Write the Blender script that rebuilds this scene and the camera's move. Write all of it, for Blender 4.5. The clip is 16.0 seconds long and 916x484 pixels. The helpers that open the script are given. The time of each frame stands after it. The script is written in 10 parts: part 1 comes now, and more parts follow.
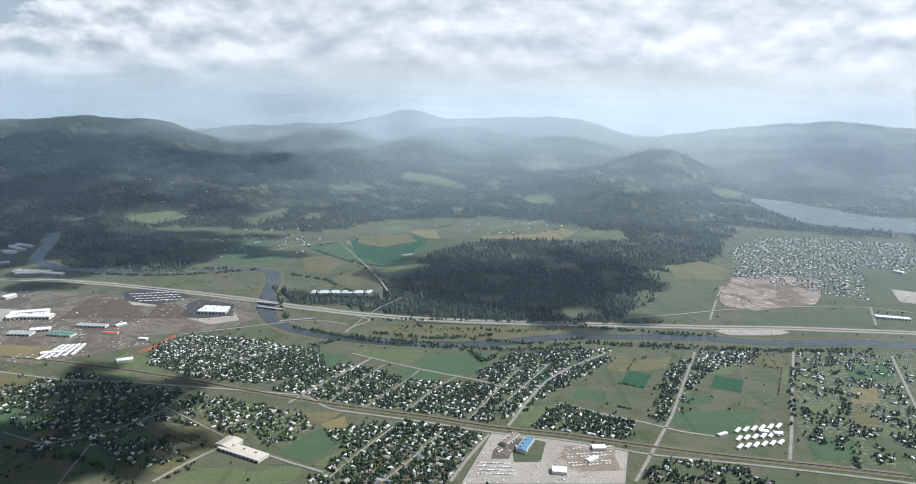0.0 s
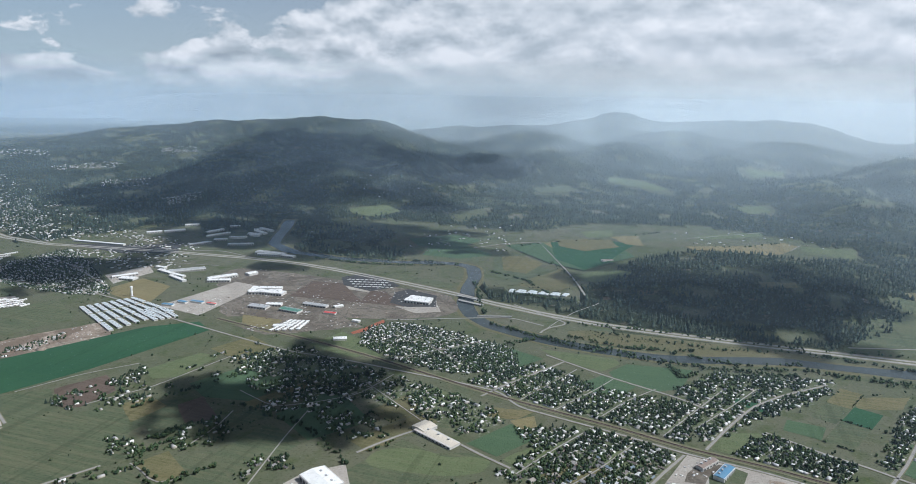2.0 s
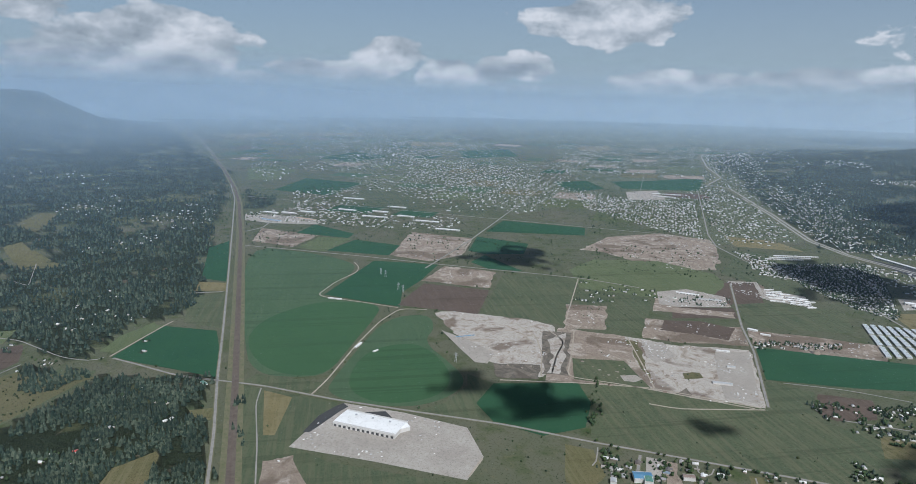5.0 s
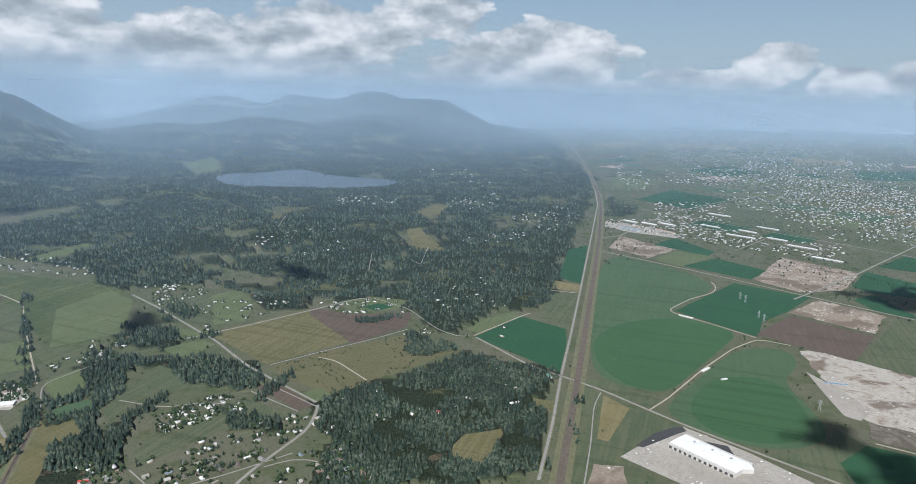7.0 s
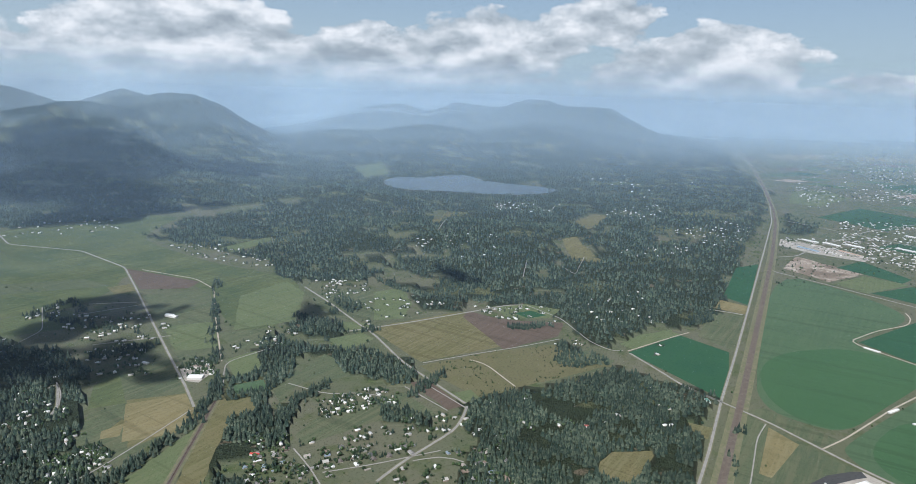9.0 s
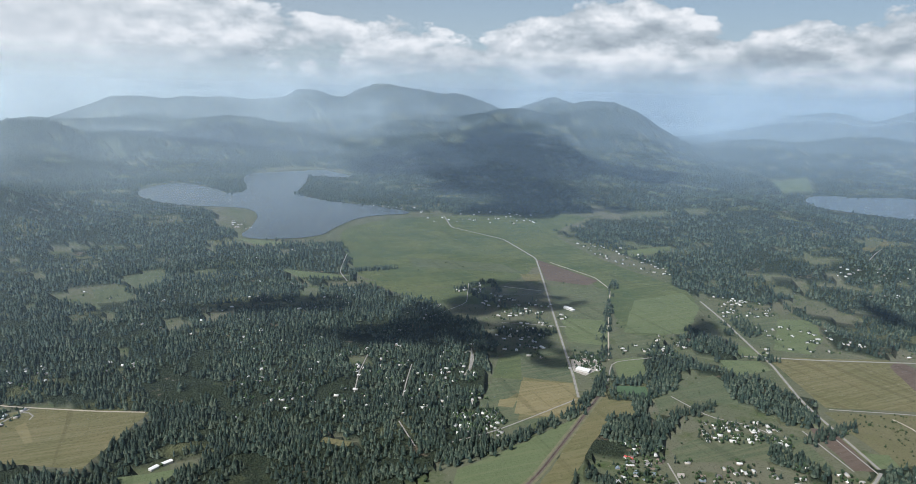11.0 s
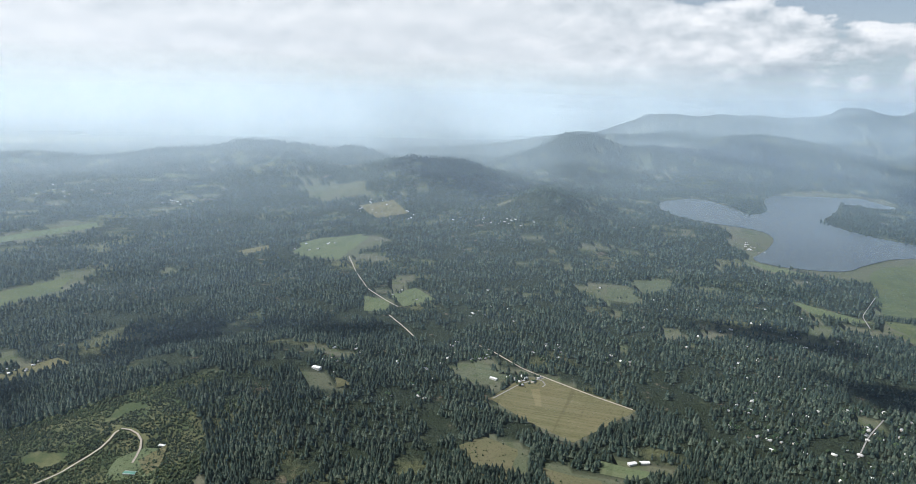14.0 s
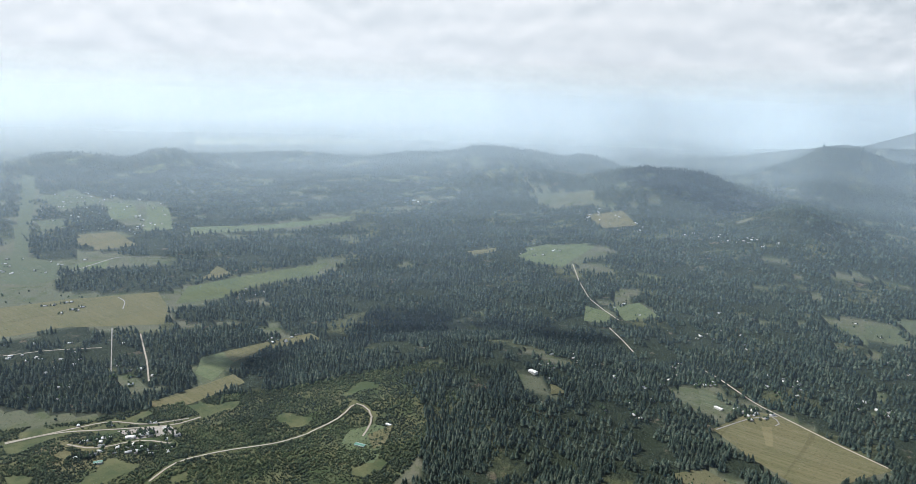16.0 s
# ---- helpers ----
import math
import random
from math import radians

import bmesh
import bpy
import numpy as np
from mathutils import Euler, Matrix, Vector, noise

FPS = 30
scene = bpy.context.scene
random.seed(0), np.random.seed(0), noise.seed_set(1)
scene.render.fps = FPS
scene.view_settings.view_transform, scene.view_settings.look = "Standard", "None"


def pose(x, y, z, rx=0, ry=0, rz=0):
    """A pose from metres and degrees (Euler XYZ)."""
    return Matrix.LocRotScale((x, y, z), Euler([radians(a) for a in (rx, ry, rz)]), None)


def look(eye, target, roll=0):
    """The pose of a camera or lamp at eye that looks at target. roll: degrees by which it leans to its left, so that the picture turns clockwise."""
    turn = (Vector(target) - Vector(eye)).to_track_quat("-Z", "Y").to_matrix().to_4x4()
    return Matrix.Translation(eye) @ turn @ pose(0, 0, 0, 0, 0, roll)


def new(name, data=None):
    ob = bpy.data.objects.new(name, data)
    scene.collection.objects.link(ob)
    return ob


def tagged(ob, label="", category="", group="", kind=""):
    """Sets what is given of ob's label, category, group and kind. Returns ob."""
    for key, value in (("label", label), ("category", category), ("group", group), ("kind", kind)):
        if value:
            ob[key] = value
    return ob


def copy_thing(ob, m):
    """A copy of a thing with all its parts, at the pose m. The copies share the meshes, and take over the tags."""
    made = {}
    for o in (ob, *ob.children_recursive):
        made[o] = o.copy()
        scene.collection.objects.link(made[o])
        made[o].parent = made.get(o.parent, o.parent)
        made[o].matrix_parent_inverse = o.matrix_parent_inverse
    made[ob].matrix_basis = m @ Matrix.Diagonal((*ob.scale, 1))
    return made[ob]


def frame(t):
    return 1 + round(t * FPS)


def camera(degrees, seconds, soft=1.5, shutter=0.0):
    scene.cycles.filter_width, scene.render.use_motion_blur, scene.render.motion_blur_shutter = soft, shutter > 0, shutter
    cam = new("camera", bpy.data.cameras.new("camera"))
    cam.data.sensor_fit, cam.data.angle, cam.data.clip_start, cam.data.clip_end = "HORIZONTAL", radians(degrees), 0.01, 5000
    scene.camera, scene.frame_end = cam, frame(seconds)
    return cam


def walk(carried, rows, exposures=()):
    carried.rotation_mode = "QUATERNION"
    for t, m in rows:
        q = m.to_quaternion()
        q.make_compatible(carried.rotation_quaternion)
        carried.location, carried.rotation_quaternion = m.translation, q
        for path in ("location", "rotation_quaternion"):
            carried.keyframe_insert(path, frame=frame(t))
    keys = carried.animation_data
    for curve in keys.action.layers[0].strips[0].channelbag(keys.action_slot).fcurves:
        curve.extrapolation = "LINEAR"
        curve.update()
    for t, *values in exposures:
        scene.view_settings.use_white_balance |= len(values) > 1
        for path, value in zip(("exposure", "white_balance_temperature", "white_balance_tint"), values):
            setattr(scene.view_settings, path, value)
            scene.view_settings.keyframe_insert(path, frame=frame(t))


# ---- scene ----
cam = camera(68.09, 16.0, soft=0.6)
PATH = [
    (0.0, pose(0, 0, 160, 78.30, -1.21, 0.36)),
    (0.5, pose(0, 0, 160, 78.25, -1.33, 4.45)),
    (1.0, pose(0, 0, 160, 78.20, -1.36, 6.75)),
    (1.5, pose(0, 0, 160, 78.22, -1.26, 8.64)),
    (2.0, pose(0, 0, 160, 78.14, -1.18, 17.50)),
    (2.5, pose(0, 0, 160, 77.97, -1.20, 31.95)),
    (3.0, pose(0, 0, 160, 77.84, -1.31, 43.23)),
    (3.5, pose(0, 0, 160, 77.77, -1.20, 53.49)),
    (4.0, pose(0, 0, 160, 77.76, -1.29, 62.94)),
    (4.5, pose(0, 0, 160, 77.72, -1.32, 71.55)),
    (5.0, pose(0, 0, 160, 77.72, -1.40, 79.87)),
    (7.5, pose(0, 0, 160, 77.79, -1.59, 114.71)),
    (8.0, pose(0, 0, 160, 77.88, -1.56, 117.74)),
    (8.5, pose(0, 0, 160, 77.96, -1.64, 120.41)),
    (9.0, pose(0, 0, 160, 78.00, -1.64, 123.47)),
    (9.5, pose(0, 0, 160, 77.89, -1.71, 132.00)),
    (10.0, pose(0, 0, 160, 77.75, -1.81, 142.06)),
    (12.5, pose(0, 0, 160, 78.08, -0.97, 174.37)),
    (13.0, pose(0, 0, 160, 78.12, -1.07, 181.57)),
    (13.5, pose(0, 0, 160, 78.09, -1.27, 190.42)),
    (14.0, pose(0, 0, 160, 78.07, -1.43, 199.22)),
    (14.5, pose(0, 0, 160, 78.09, -1.53, 205.77)),
    (15.0, pose(0, 0, 160, 78.19, -1.56, 208.20)),
    (15.5, pose(0, 0, 160, 78.27, -1.57, 211.55)),
    (16.0, pose(0, 0, 160, 78.25, -1.62, 218.53)),
]
walk(cam, PATH, [(0.0, 0.27, 5990, 10), (1.0, 0.12, 5920, 10), (2.0, 0.02, 5850, 10), (3.5, -0.06, 5700, 10), (5.0, -0.24, 5760, 10), (7.5, 0.14, 5960, 10), (9.0, 0.18, 5980, 10), (10.0, 0.10, 6040, 10), (12.5, 0.3, 6160, 10), (16.0, 0.28, 6160, 10)])

# The whole country is built at a fifth of its size (1 unit = 5 m on the ground), so that its 25 km
# lie within the camera's clipping distance: the camera hangs 160 units up, 800 m over the valley.

# ---- sky, sun and haze ----
SUN_AZ, SUN_EL = 12.0, 48.0
scene.cycles.transparent_max_bounces = 64
world = bpy.data.worlds.new("sky")
scene.world = world
world.use_nodes = True
wt = world.node_tree
wt.nodes.clear()


def wn(kind, **values):
    node = wt.nodes.new(kind)
    for key, value in values.items():
        node.inputs[key].default_value = value
    return node


def wl(a, b):
    wt.links.new(a, b)


def wmath(op, a, b=None, clamp=False):
    node = wt.nodes.new("ShaderNodeMath")
    node.operation, node.use_clamp = op, clamp
    for i, v in enumerate((a, b)):
        if v is None:
            continue
        if isinstance(v, (int, float)):
            node.inputs[i].default_value = v
        else:
            wl(v, node.inputs[i])
    return node.outputs[0]


def wramp(value, stops):
    node = wt.nodes.new("ShaderNodeValToRGB")
    el = node.color_ramp.elements
    while len(el) < len(stops):
        el.new(0.5)
    for e, (p, c) in zip(el, stops):
        e.position, e.color = p, (*c, 1) if isinstance(c, tuple) else (c, c, c, 1)
    wl(value, node.inputs[0])
    return node.outputs[0]


def wmix(fac, a, b):
    node = wt.nodes.new("ShaderNodeMix")
    node.data_type = "RGBA"
    for socket, v in ((node.inputs[0], fac), (node.inputs[6], a), (node.inputs[7], b)):
        if isinstance(v, (int, float)):
            socket.default_value = v
        elif isinstance(v, tuple):
            socket.default_value = (*v, 1)
        else:
            wl(v, socket)
    return node.outputs[2]


coord = wt.nodes.new("ShaderNodeTexCoord")
split = wt.nodes.new("ShaderNodeSeparateXYZ")
wl(coord.outputs["Generated"], split.inputs[0])
dx, dy, dz = split.outputs
sky = wt.nodes.new("ShaderNodeTexSky")
sky.sky_type, sky.sun_disc = "NISHITA", False
sky.sun_elevation, sky.sun_rotation = radians(SUN_EL), radians(90 - SUN_AZ)
sky.air_density, sky.dust_density, sky.altitude = 1.0, 2.0, 1400
# bearing (from 200 degrees) and height of the sight line, in degrees
bearing = wmath("MULTIPLY", wmath("ARCTAN2", wmath("SUBTRACT", wmath("MULTIPLY", dy, math.cos(radians(200))), wmath("MULTIPLY", dx, math.sin(radians(200)))),
                                  wmath("ADD", wmath("MULTIPLY", dx, math.cos(radians(200))), wmath("MULTIPLY", dy, math.sin(radians(200))))), 180 / math.pi)
height = wmath("MULTIPLY", wmath("ARCSINE", dz), 180 / math.pi)
spot = wt.nodes.new("ShaderNodeCombineXYZ")
wl(bearing, spot.inputs[0])
wl(height, spot.inputs[1])
BANKS = []


def bank(turn, high, wide, tall, strength):
    """A bank of cumulus at a bearing and height, in degrees."""
    near = wt.nodes.new("ShaderNodeVectorMath")
    near.operation = "SUBTRACT"
    wl(spot.outputs[0], near.inputs[0])
    near.inputs[1].default_value = (turn, high, 0)
    scaled = wt.nodes.new("ShaderNodeVectorMath")
    scaled.operation = "MULTIPLY"
    wl(near.outputs[0], scaled.inputs[0])
    scaled.inputs[1].default_value = (0.72 / wide, 0.72 / tall, 0)
    size = wt.nodes.new("ShaderNodeVectorMath")
    size.operation = "DOT_PRODUCT"
    wl(scaled.outputs[0], size.inputs[0])
    wl(scaled.outputs[0], size.inputs[1])
    BANKS.append(wmath("MULTIPLY", wmath("POWER", math.e, wmath("MULTIPLY", size.outputs["Value"], -1.0)), strength))


bank(-109.4, 1.20, 39.5, 0.99, 0.62)
bank(-99.4, 1.17, 14.8, 0.89, 0.52)
bank(90.3, 2.44, 34.6, 1.48, 0.68)
bank(-91.9, 4.22, 20.7, 3.46, 0.64)
bank(-119.7, 5.39, 23.7, 4.20, 0.77)
bank(-136.8, 2.79, 12.8, 2.22, 0.52)
bank(-81.7, 2.06, 9.9, 1.98, 0.47)
bank(-103.2, 1.44, 12.3, 1.23, 0.42)
bank(-74.0, 2.10, 5.4, 1.48, 0.89)
bank(-83.6, 1.83, 7.4, 1.88, 0.64)
bank(-99.2, 3.76, 12.8, 3.70, 0.82)
bank(-109.1, 1.29, 8.9, 0.99, 0.52)
bank(-62.5, 4.87, 15.8, 1.09, 0.34)
bank(-46.8, 1.17, 3.5, 0.69, 0.74)
bank(-50.9, 1.48, 3.0, 0.59, 0.64)
bank(-57.2, 1.71, 4.0, 0.79, 0.76)
bank(-63.7, 1.01, 3.0, 0.79, 0.64)
bank(-41.7, 6.10, 4.7, 1.58, 0.94)
bank(-24.6, 3.21, 2.4, 1.19, 0.76)
bank(-29.3, 1.72, 2.1, 1.19, 0.84)
bank(-32.9, 1.86, 1.7, 1.09, 0.8)
bank(-36.0, 2.31, 2.5, 1.19, 0.64)
bank(-34.8, 0.54, 2.0, 0.49, 0.64)
bank(-45.9, 1.19, 3.0, 0.89, 0.86)
bank(-61.8, 6.17, 20.7, 0.79, 0.32)
bank(-6.2, 3.09, 5.7, 2.07, 0.92)
bank(0.1, 1.97, 3.2, 1.28, 0.76)
bank(-24.4, 3.25, 1.7, 0.99, 0.86)
bank(-13.9, 0.88, 1.3, 0.54, 0.84)
bank(0.4, 0.88, 4.4, 0.59, 0.64)
bank(-8.5, 1.50, 2.2, 0.59, 0.54)
bank(-50.2, 5.51, 6.4, 0.89, 0.3)
bank(-19.5, 2.01, 6.4, 0.69, 0.36)
bank(35.0, 2.92, 6.4, 2.47, 0.64)
bank(28.3, 2.90, 6.9, 1.98, 0.74)
bank(19.0, 2.90, 7.4, 2.72, 0.77)
bank(10.7, 4.12, 5.9, 2.96, 0.82)
bank(1.8, 6.18, 4.4, 1.98, 0.69)
bank(-2.2, 2.87, 3.0, 1.58, 0.8)
bank(-8.1, 3.66, 3.7, 1.98, 0.92)
bank(8.8, 1.52, 9.4, 0.59, 0.57)
bank(17.2, 1.26, 3.5, 0.59, 0.76)
bank(-24.8, 3.25, 2.4, 1.28, 0.84)
bank(-19.5, 1.72, 4.9, 0.69, 0.64)
bank(-14.1, 0.82, 1.5, 0.49, 0.82)
bank(39.0, 3.79, 4.9, 2.22, 0.92)
bank(33.3, 4.22, 7.4, 1.98, 0.72)
bank(52.8, 3.26, 3.0, 0.99, 0.84)
bank(55.3, 1.52, 1.5, 0.59, 0.64)
bank(46.8, 2.78, 4.0, 1.09, 0.64)
bank(59.7, 4.53, 15.8, 1.78, 0.52)
bank(61.8, 1.21, 9.9, 1.28, 0.42)
bank(13.2, 5.05, 9.9, 2.96, 0.42)
bank(52.2, 3.44, 2.7, 1.19, 0.84)
bank(54.1, 1.98, 3.0, 0.69, 0.69)
bank(37.3, 3.51, 6.9, 1.98, 0.77)
bank(33.8, 5.23, 5.4, 1.98, 0.84)
bank(47.4, 2.48, 5.4, 0.89, 0.64)
bank(86.3, 4.33, 20.7, 3.46, 0.82)
bank(67.5, 3.62, 9.9, 2.22, 0.62)
bank(92.4, 0.75, 14.8, 1.09, 0.42)
bank(83.4, 3.71, 5.9, 2.22, 0.84)
bank(70.6, 3.99, 10.9, 2.72, 0.77)
bank(104.6, 4.77, 20.7, 3.95, 0.77)
bank(130.5, 3.82, 22.7, 4.44, 0.87)
bank(112.6, 1.42, 29.6, 1.28, 0.47)

# cloud cover: the banks, ragged by noise, and a general deck higher up
thick = BANKS[0]
for other in BANKS[1:]:
    smooth_max = wt.nodes.new("ShaderNodeMath")
    smooth_max.operation = "SMOOTH_MAX"
    wl(thick, smooth_max.inputs[0])
    wl(other, smooth_max.inputs[1])
    smooth_max.inputs[2].default_value = 0.12
    thick = smooth_max.outputs[0]
sunward = wmath("ADD", wmath("MULTIPLY", dx, math.cos(radians(SUN_AZ))), wmath("MULTIPLY", dy, math.sin(radians(SUN_AZ))))
overhead = wramp(dz, [(0.10, 0.0), (0.22, 0.38)])
thick = wmath("MAXIMUM", thick, overhead)


def puffs(lift):
    """Ragged heaps of cloud, sampled a little higher up for their shading."""
    at = wt.nodes.new("ShaderNodeCombineXYZ")
    wl(bearing, at.inputs[0])
    wl(wmath("MULTIPLY", wmath("ADD", height, lift), 1.9), at.inputs[1])
    coarse = wn("ShaderNodeTexNoise", Scale=0.10, Detail=3.0, Roughness=0.5)
    billow = wn("ShaderNodeTexNoise", Scale=0.30, Detail=10.0, Roughness=0.58)
    for node in (coarse, billow):
        wl(at.outputs[0], node.inputs["Vector"])
    return wmath("ADD", wmath("MULTIPLY", coarse.outputs[0], 0.55), wmath("MULTIPLY", billow.outputs[0], 0.45))


here, above = puffs(0.0), puffs(1.1)
overcast = wramp(wmath("ADD", wmath("MULTIPLY", sunward, 0.5), 0.5), [(0.34, 0.0), (0.52, 1.0)])
ragged = wmath("SUBTRACT", 1.7, wmath("MULTIPLY", overcast, 0.6))
density = wmath("ADD", wmath("ADD", thick, wmath("MULTIPLY", overcast, 0.42)), wmath("MULTIPLY", wmath("SUBTRACT", here, 0.5), ragged))
mask = wramp(density, [(0.0, 0.0), (0.395, 0.0), (0.45, 0.86), (0.54, 1.0)])
relief = wmath("ADD", wmath("MULTIPLY", wmath("SUBTRACT", here, above), 2.9), 0.60)
relief = wmath("ADD", relief, wmath("MULTIPLY", wmath("SUBTRACT", here, 0.5), 0.8))
relief = wmath("ADD", relief, wmath("MULTIPLY", sunward, 0.10))
milky = wramp(wmath("ADD", wmath("MULTIPLY", bearing, 1 / 360), 0.5), [(0.66, 1.0), (0.74, 0.42)])
plain = wmath("MULTIPLY", wmath("SUBTRACT", 1.0, wmath("MULTIPLY", overcast, 0.48)), milky)
relief = wmath("ADD", wmath("MULTIPLY", wmath("SUBTRACT", relief, 0.66), plain), 0.66)
body = wramp(relief, [(0.15, (0.40, 0.45, 0.49)), (0.44, (0.56, 0.61, 0.645)), (0.64, (0.74, 0.77, 0.79)), (0.86, (0.96, 0.96, 0.96))])
glow = wramp(wmath("ADD", wmath("MULTIPLY", sunward, 0.5), 0.5), [(0.0, 0.90), (0.4, 0.92), (0.55, 0.96), (1.0, 1.06)])
lit = wt.nodes.new("ShaderNodeVectorMath")
lit.operation = "MULTIPLY"
wl(body, lit.inputs[0])
# the bases of the clouds overhead are seen from below, in their own shade
under = wramp(dz, [(0.20, 1.0), (0.42, 0.24)])
wl(wmath("MULTIPLY", glow, under), lit.inputs[1])
bright = wt.nodes.new("ShaderNodeVectorMath")
bright.operation = "SCALE"
wl(lit.outputs[0], bright.inputs[0])
bright.inputs["Scale"].default_value = 9.0
fade_in = wt.nodes.new("ShaderNodeMapRange")
wl(height, fade_in.inputs[0])
fade_in.inputs[1].default_value = 0.0
wl(wmath("ADD", wmath("MULTIPLY", overcast, 2.4), 1.3), fade_in.inputs[2])
clear = wmix(1.0, sky.outputs[0], (0.62, 0.66, 0.72))
clear.node.blend_type = "MULTIPLY"
low = wt.nodes.new("ShaderNodeMapRange")
wl(height, low.inputs[0])
low.inputs[1].default_value, low.inputs[2].default_value, low.inputs[3].default_value, low.inputs[4].default_value = -0.5, 18.0, 0.98, 0.0
murk = wramp(wmath("ADD", wmath("MULTIPLY", sunward, 0.5), 0.5), [(0.0, (0.44, 0.54, 0.595)), (0.22, (0.485, 0.575, 0.62)), (0.42, (0.525, 0.56, 0.572)), (0.6, (0.685, 0.655, 0.612)), (1.0, (0.70, 0.70, 0.69))])
murk_up = wt.nodes.new("ShaderNodeVectorMath")
murk_up.operation = "SCALE"
wl(murk, murk_up.inputs[0])
murk_up.inputs["Scale"].default_value = 8.6
clear = wmix(low.outputs[0], clear, murk_up.outputs[0])
world_colour = wmix(wmath("MULTIPLY", mask, fade_in.outputs[0]), clear, bright.outputs[0])
back = wn("ShaderNodeBackground", Strength=0.1)
wl(world_colour, back.inputs[0])
wl(back.outputs[0], wt.nodes.new("ShaderNodeOutputWorld").inputs[0])

sun_data = bpy.data.lights.new("sun", "SUN")
sun_data.energy, sun_data.angle, sun_data.color = 5.0, radians(0.5), (1.0, 0.96, 0.89)
sun = new("sun", sun_data)
sun.matrix_world = look((0, 0, 0), (-math.cos(radians(SUN_AZ)) * math.cos(radians(SUN_EL)), -math.sin(radians(SUN_AZ)) * math.cos(radians(SUN_EL)), -math.sin(radians(SUN_EL))))

# ---- materials ----
class Nodes:
    """A small builder for node materials."""

    def __init__(self, name):
        self.mat = bpy.data.materials.new(name)
        self.mat.use_nodes = True
        self.tree = self.mat.node_tree
        self.bsdf = self.tree.nodes["Principled BSDF"]
        self.pos = self.node("ShaderNodeNewGeometry").outputs["Position"]

    def node(self, kind):
        return self.tree.nodes.new(kind)

    def set(self, socket, v):
        if isinstance(v, (int, float)):
            socket.default_value = v
        elif isinstance(v, tuple):
            socket.default_value = (*v, 1) if len(v) == 3 and len(socket.default_value) == 4 else v
        else:
            self.tree.links.new(v, socket)

    def noise(self, scale, detail=4.0, rough=0.55, vector=None, stretch=None):
        n = self.node("ShaderNodeTexNoise")
        n.inputs["Scale"].default_value, n.inputs["Detail"].default_value, n.inputs["Roughness"].default_value = scale, detail, rough
        v = vector or self.pos
        if stretch:
            m = self.node("ShaderNodeMapping")
            m.inputs["Scale"].default_value, m.inputs["Rotation"].default_value = stretch[0], (0, 0, stretch[1])
            self.set(m.inputs[0], v)
            v = m.outputs[0]
        self.set(n.inputs["Vector"], v)
        return n.outputs[0]

    def ramp(self, fac, *stops):
        n = self.node("ShaderNodeValToRGB")
        el = n.color_ramp.elements
        while len(el) < len(stops):
            el.new(0.5)
        for e, (p, c) in zip(el, stops):
            e.position, e.color = p, (*c, 1) if isinstance(c, tuple) else (c, c, c, 1)
        self.set(n.inputs[0], fac)
        return n.outputs[0]

    def mix(self, fac, a, b, blend="MIX"):
        n = self.node("ShaderNodeMix")
        n.data_type, n.blend_type = "RGBA", blend
        for s, v in ((n.inputs[0], fac), (n.inputs[6], a), (n.inputs[7], b)):
            self.set(s, v)
        return n.outputs[2]

    def math(self, op, a, b=0.0):
        n = self.node("ShaderNodeMath")
        n.operation = op
        self.set(n.inputs[0], a)
        self.set(n.inputs[1], b)
        return n.outputs[0]

    def attr(self, name):
        n = self.node("ShaderNodeAttribute")
        n.attribute_name = name
        return n.outputs["Fac"]

    def random(self):
        return self.node("ShaderNodeObjectInfo").outputs["Random"]

    def island(self):
        return self.node("ShaderNodeNewGeometry").outputs["Random Per Island"]

    def bump(self, height, strength=0.4, distance=1.0):
        n = self.node("ShaderNodeBump")
        n.inputs["Strength"].default_value, n.inputs["Distance"].default_value = strength, distance
        self.set(n.inputs["Height"], height)
        self.tree.links.new(n.outputs[0], self.bsdf.inputs["Normal"])

    def done(self, colour, rough=0.9, metal=0.0, spec=0.2):
        self.set(self.bsdf.inputs["Base Color"], colour)
        self.set(self.bsdf.inputs["Roughness"], rough)
        self.bsdf.inputs["Metallic"].default_value = metal
        self.bsdf.inputs["Specular IOR Level"].default_value = spec
        return self.mat


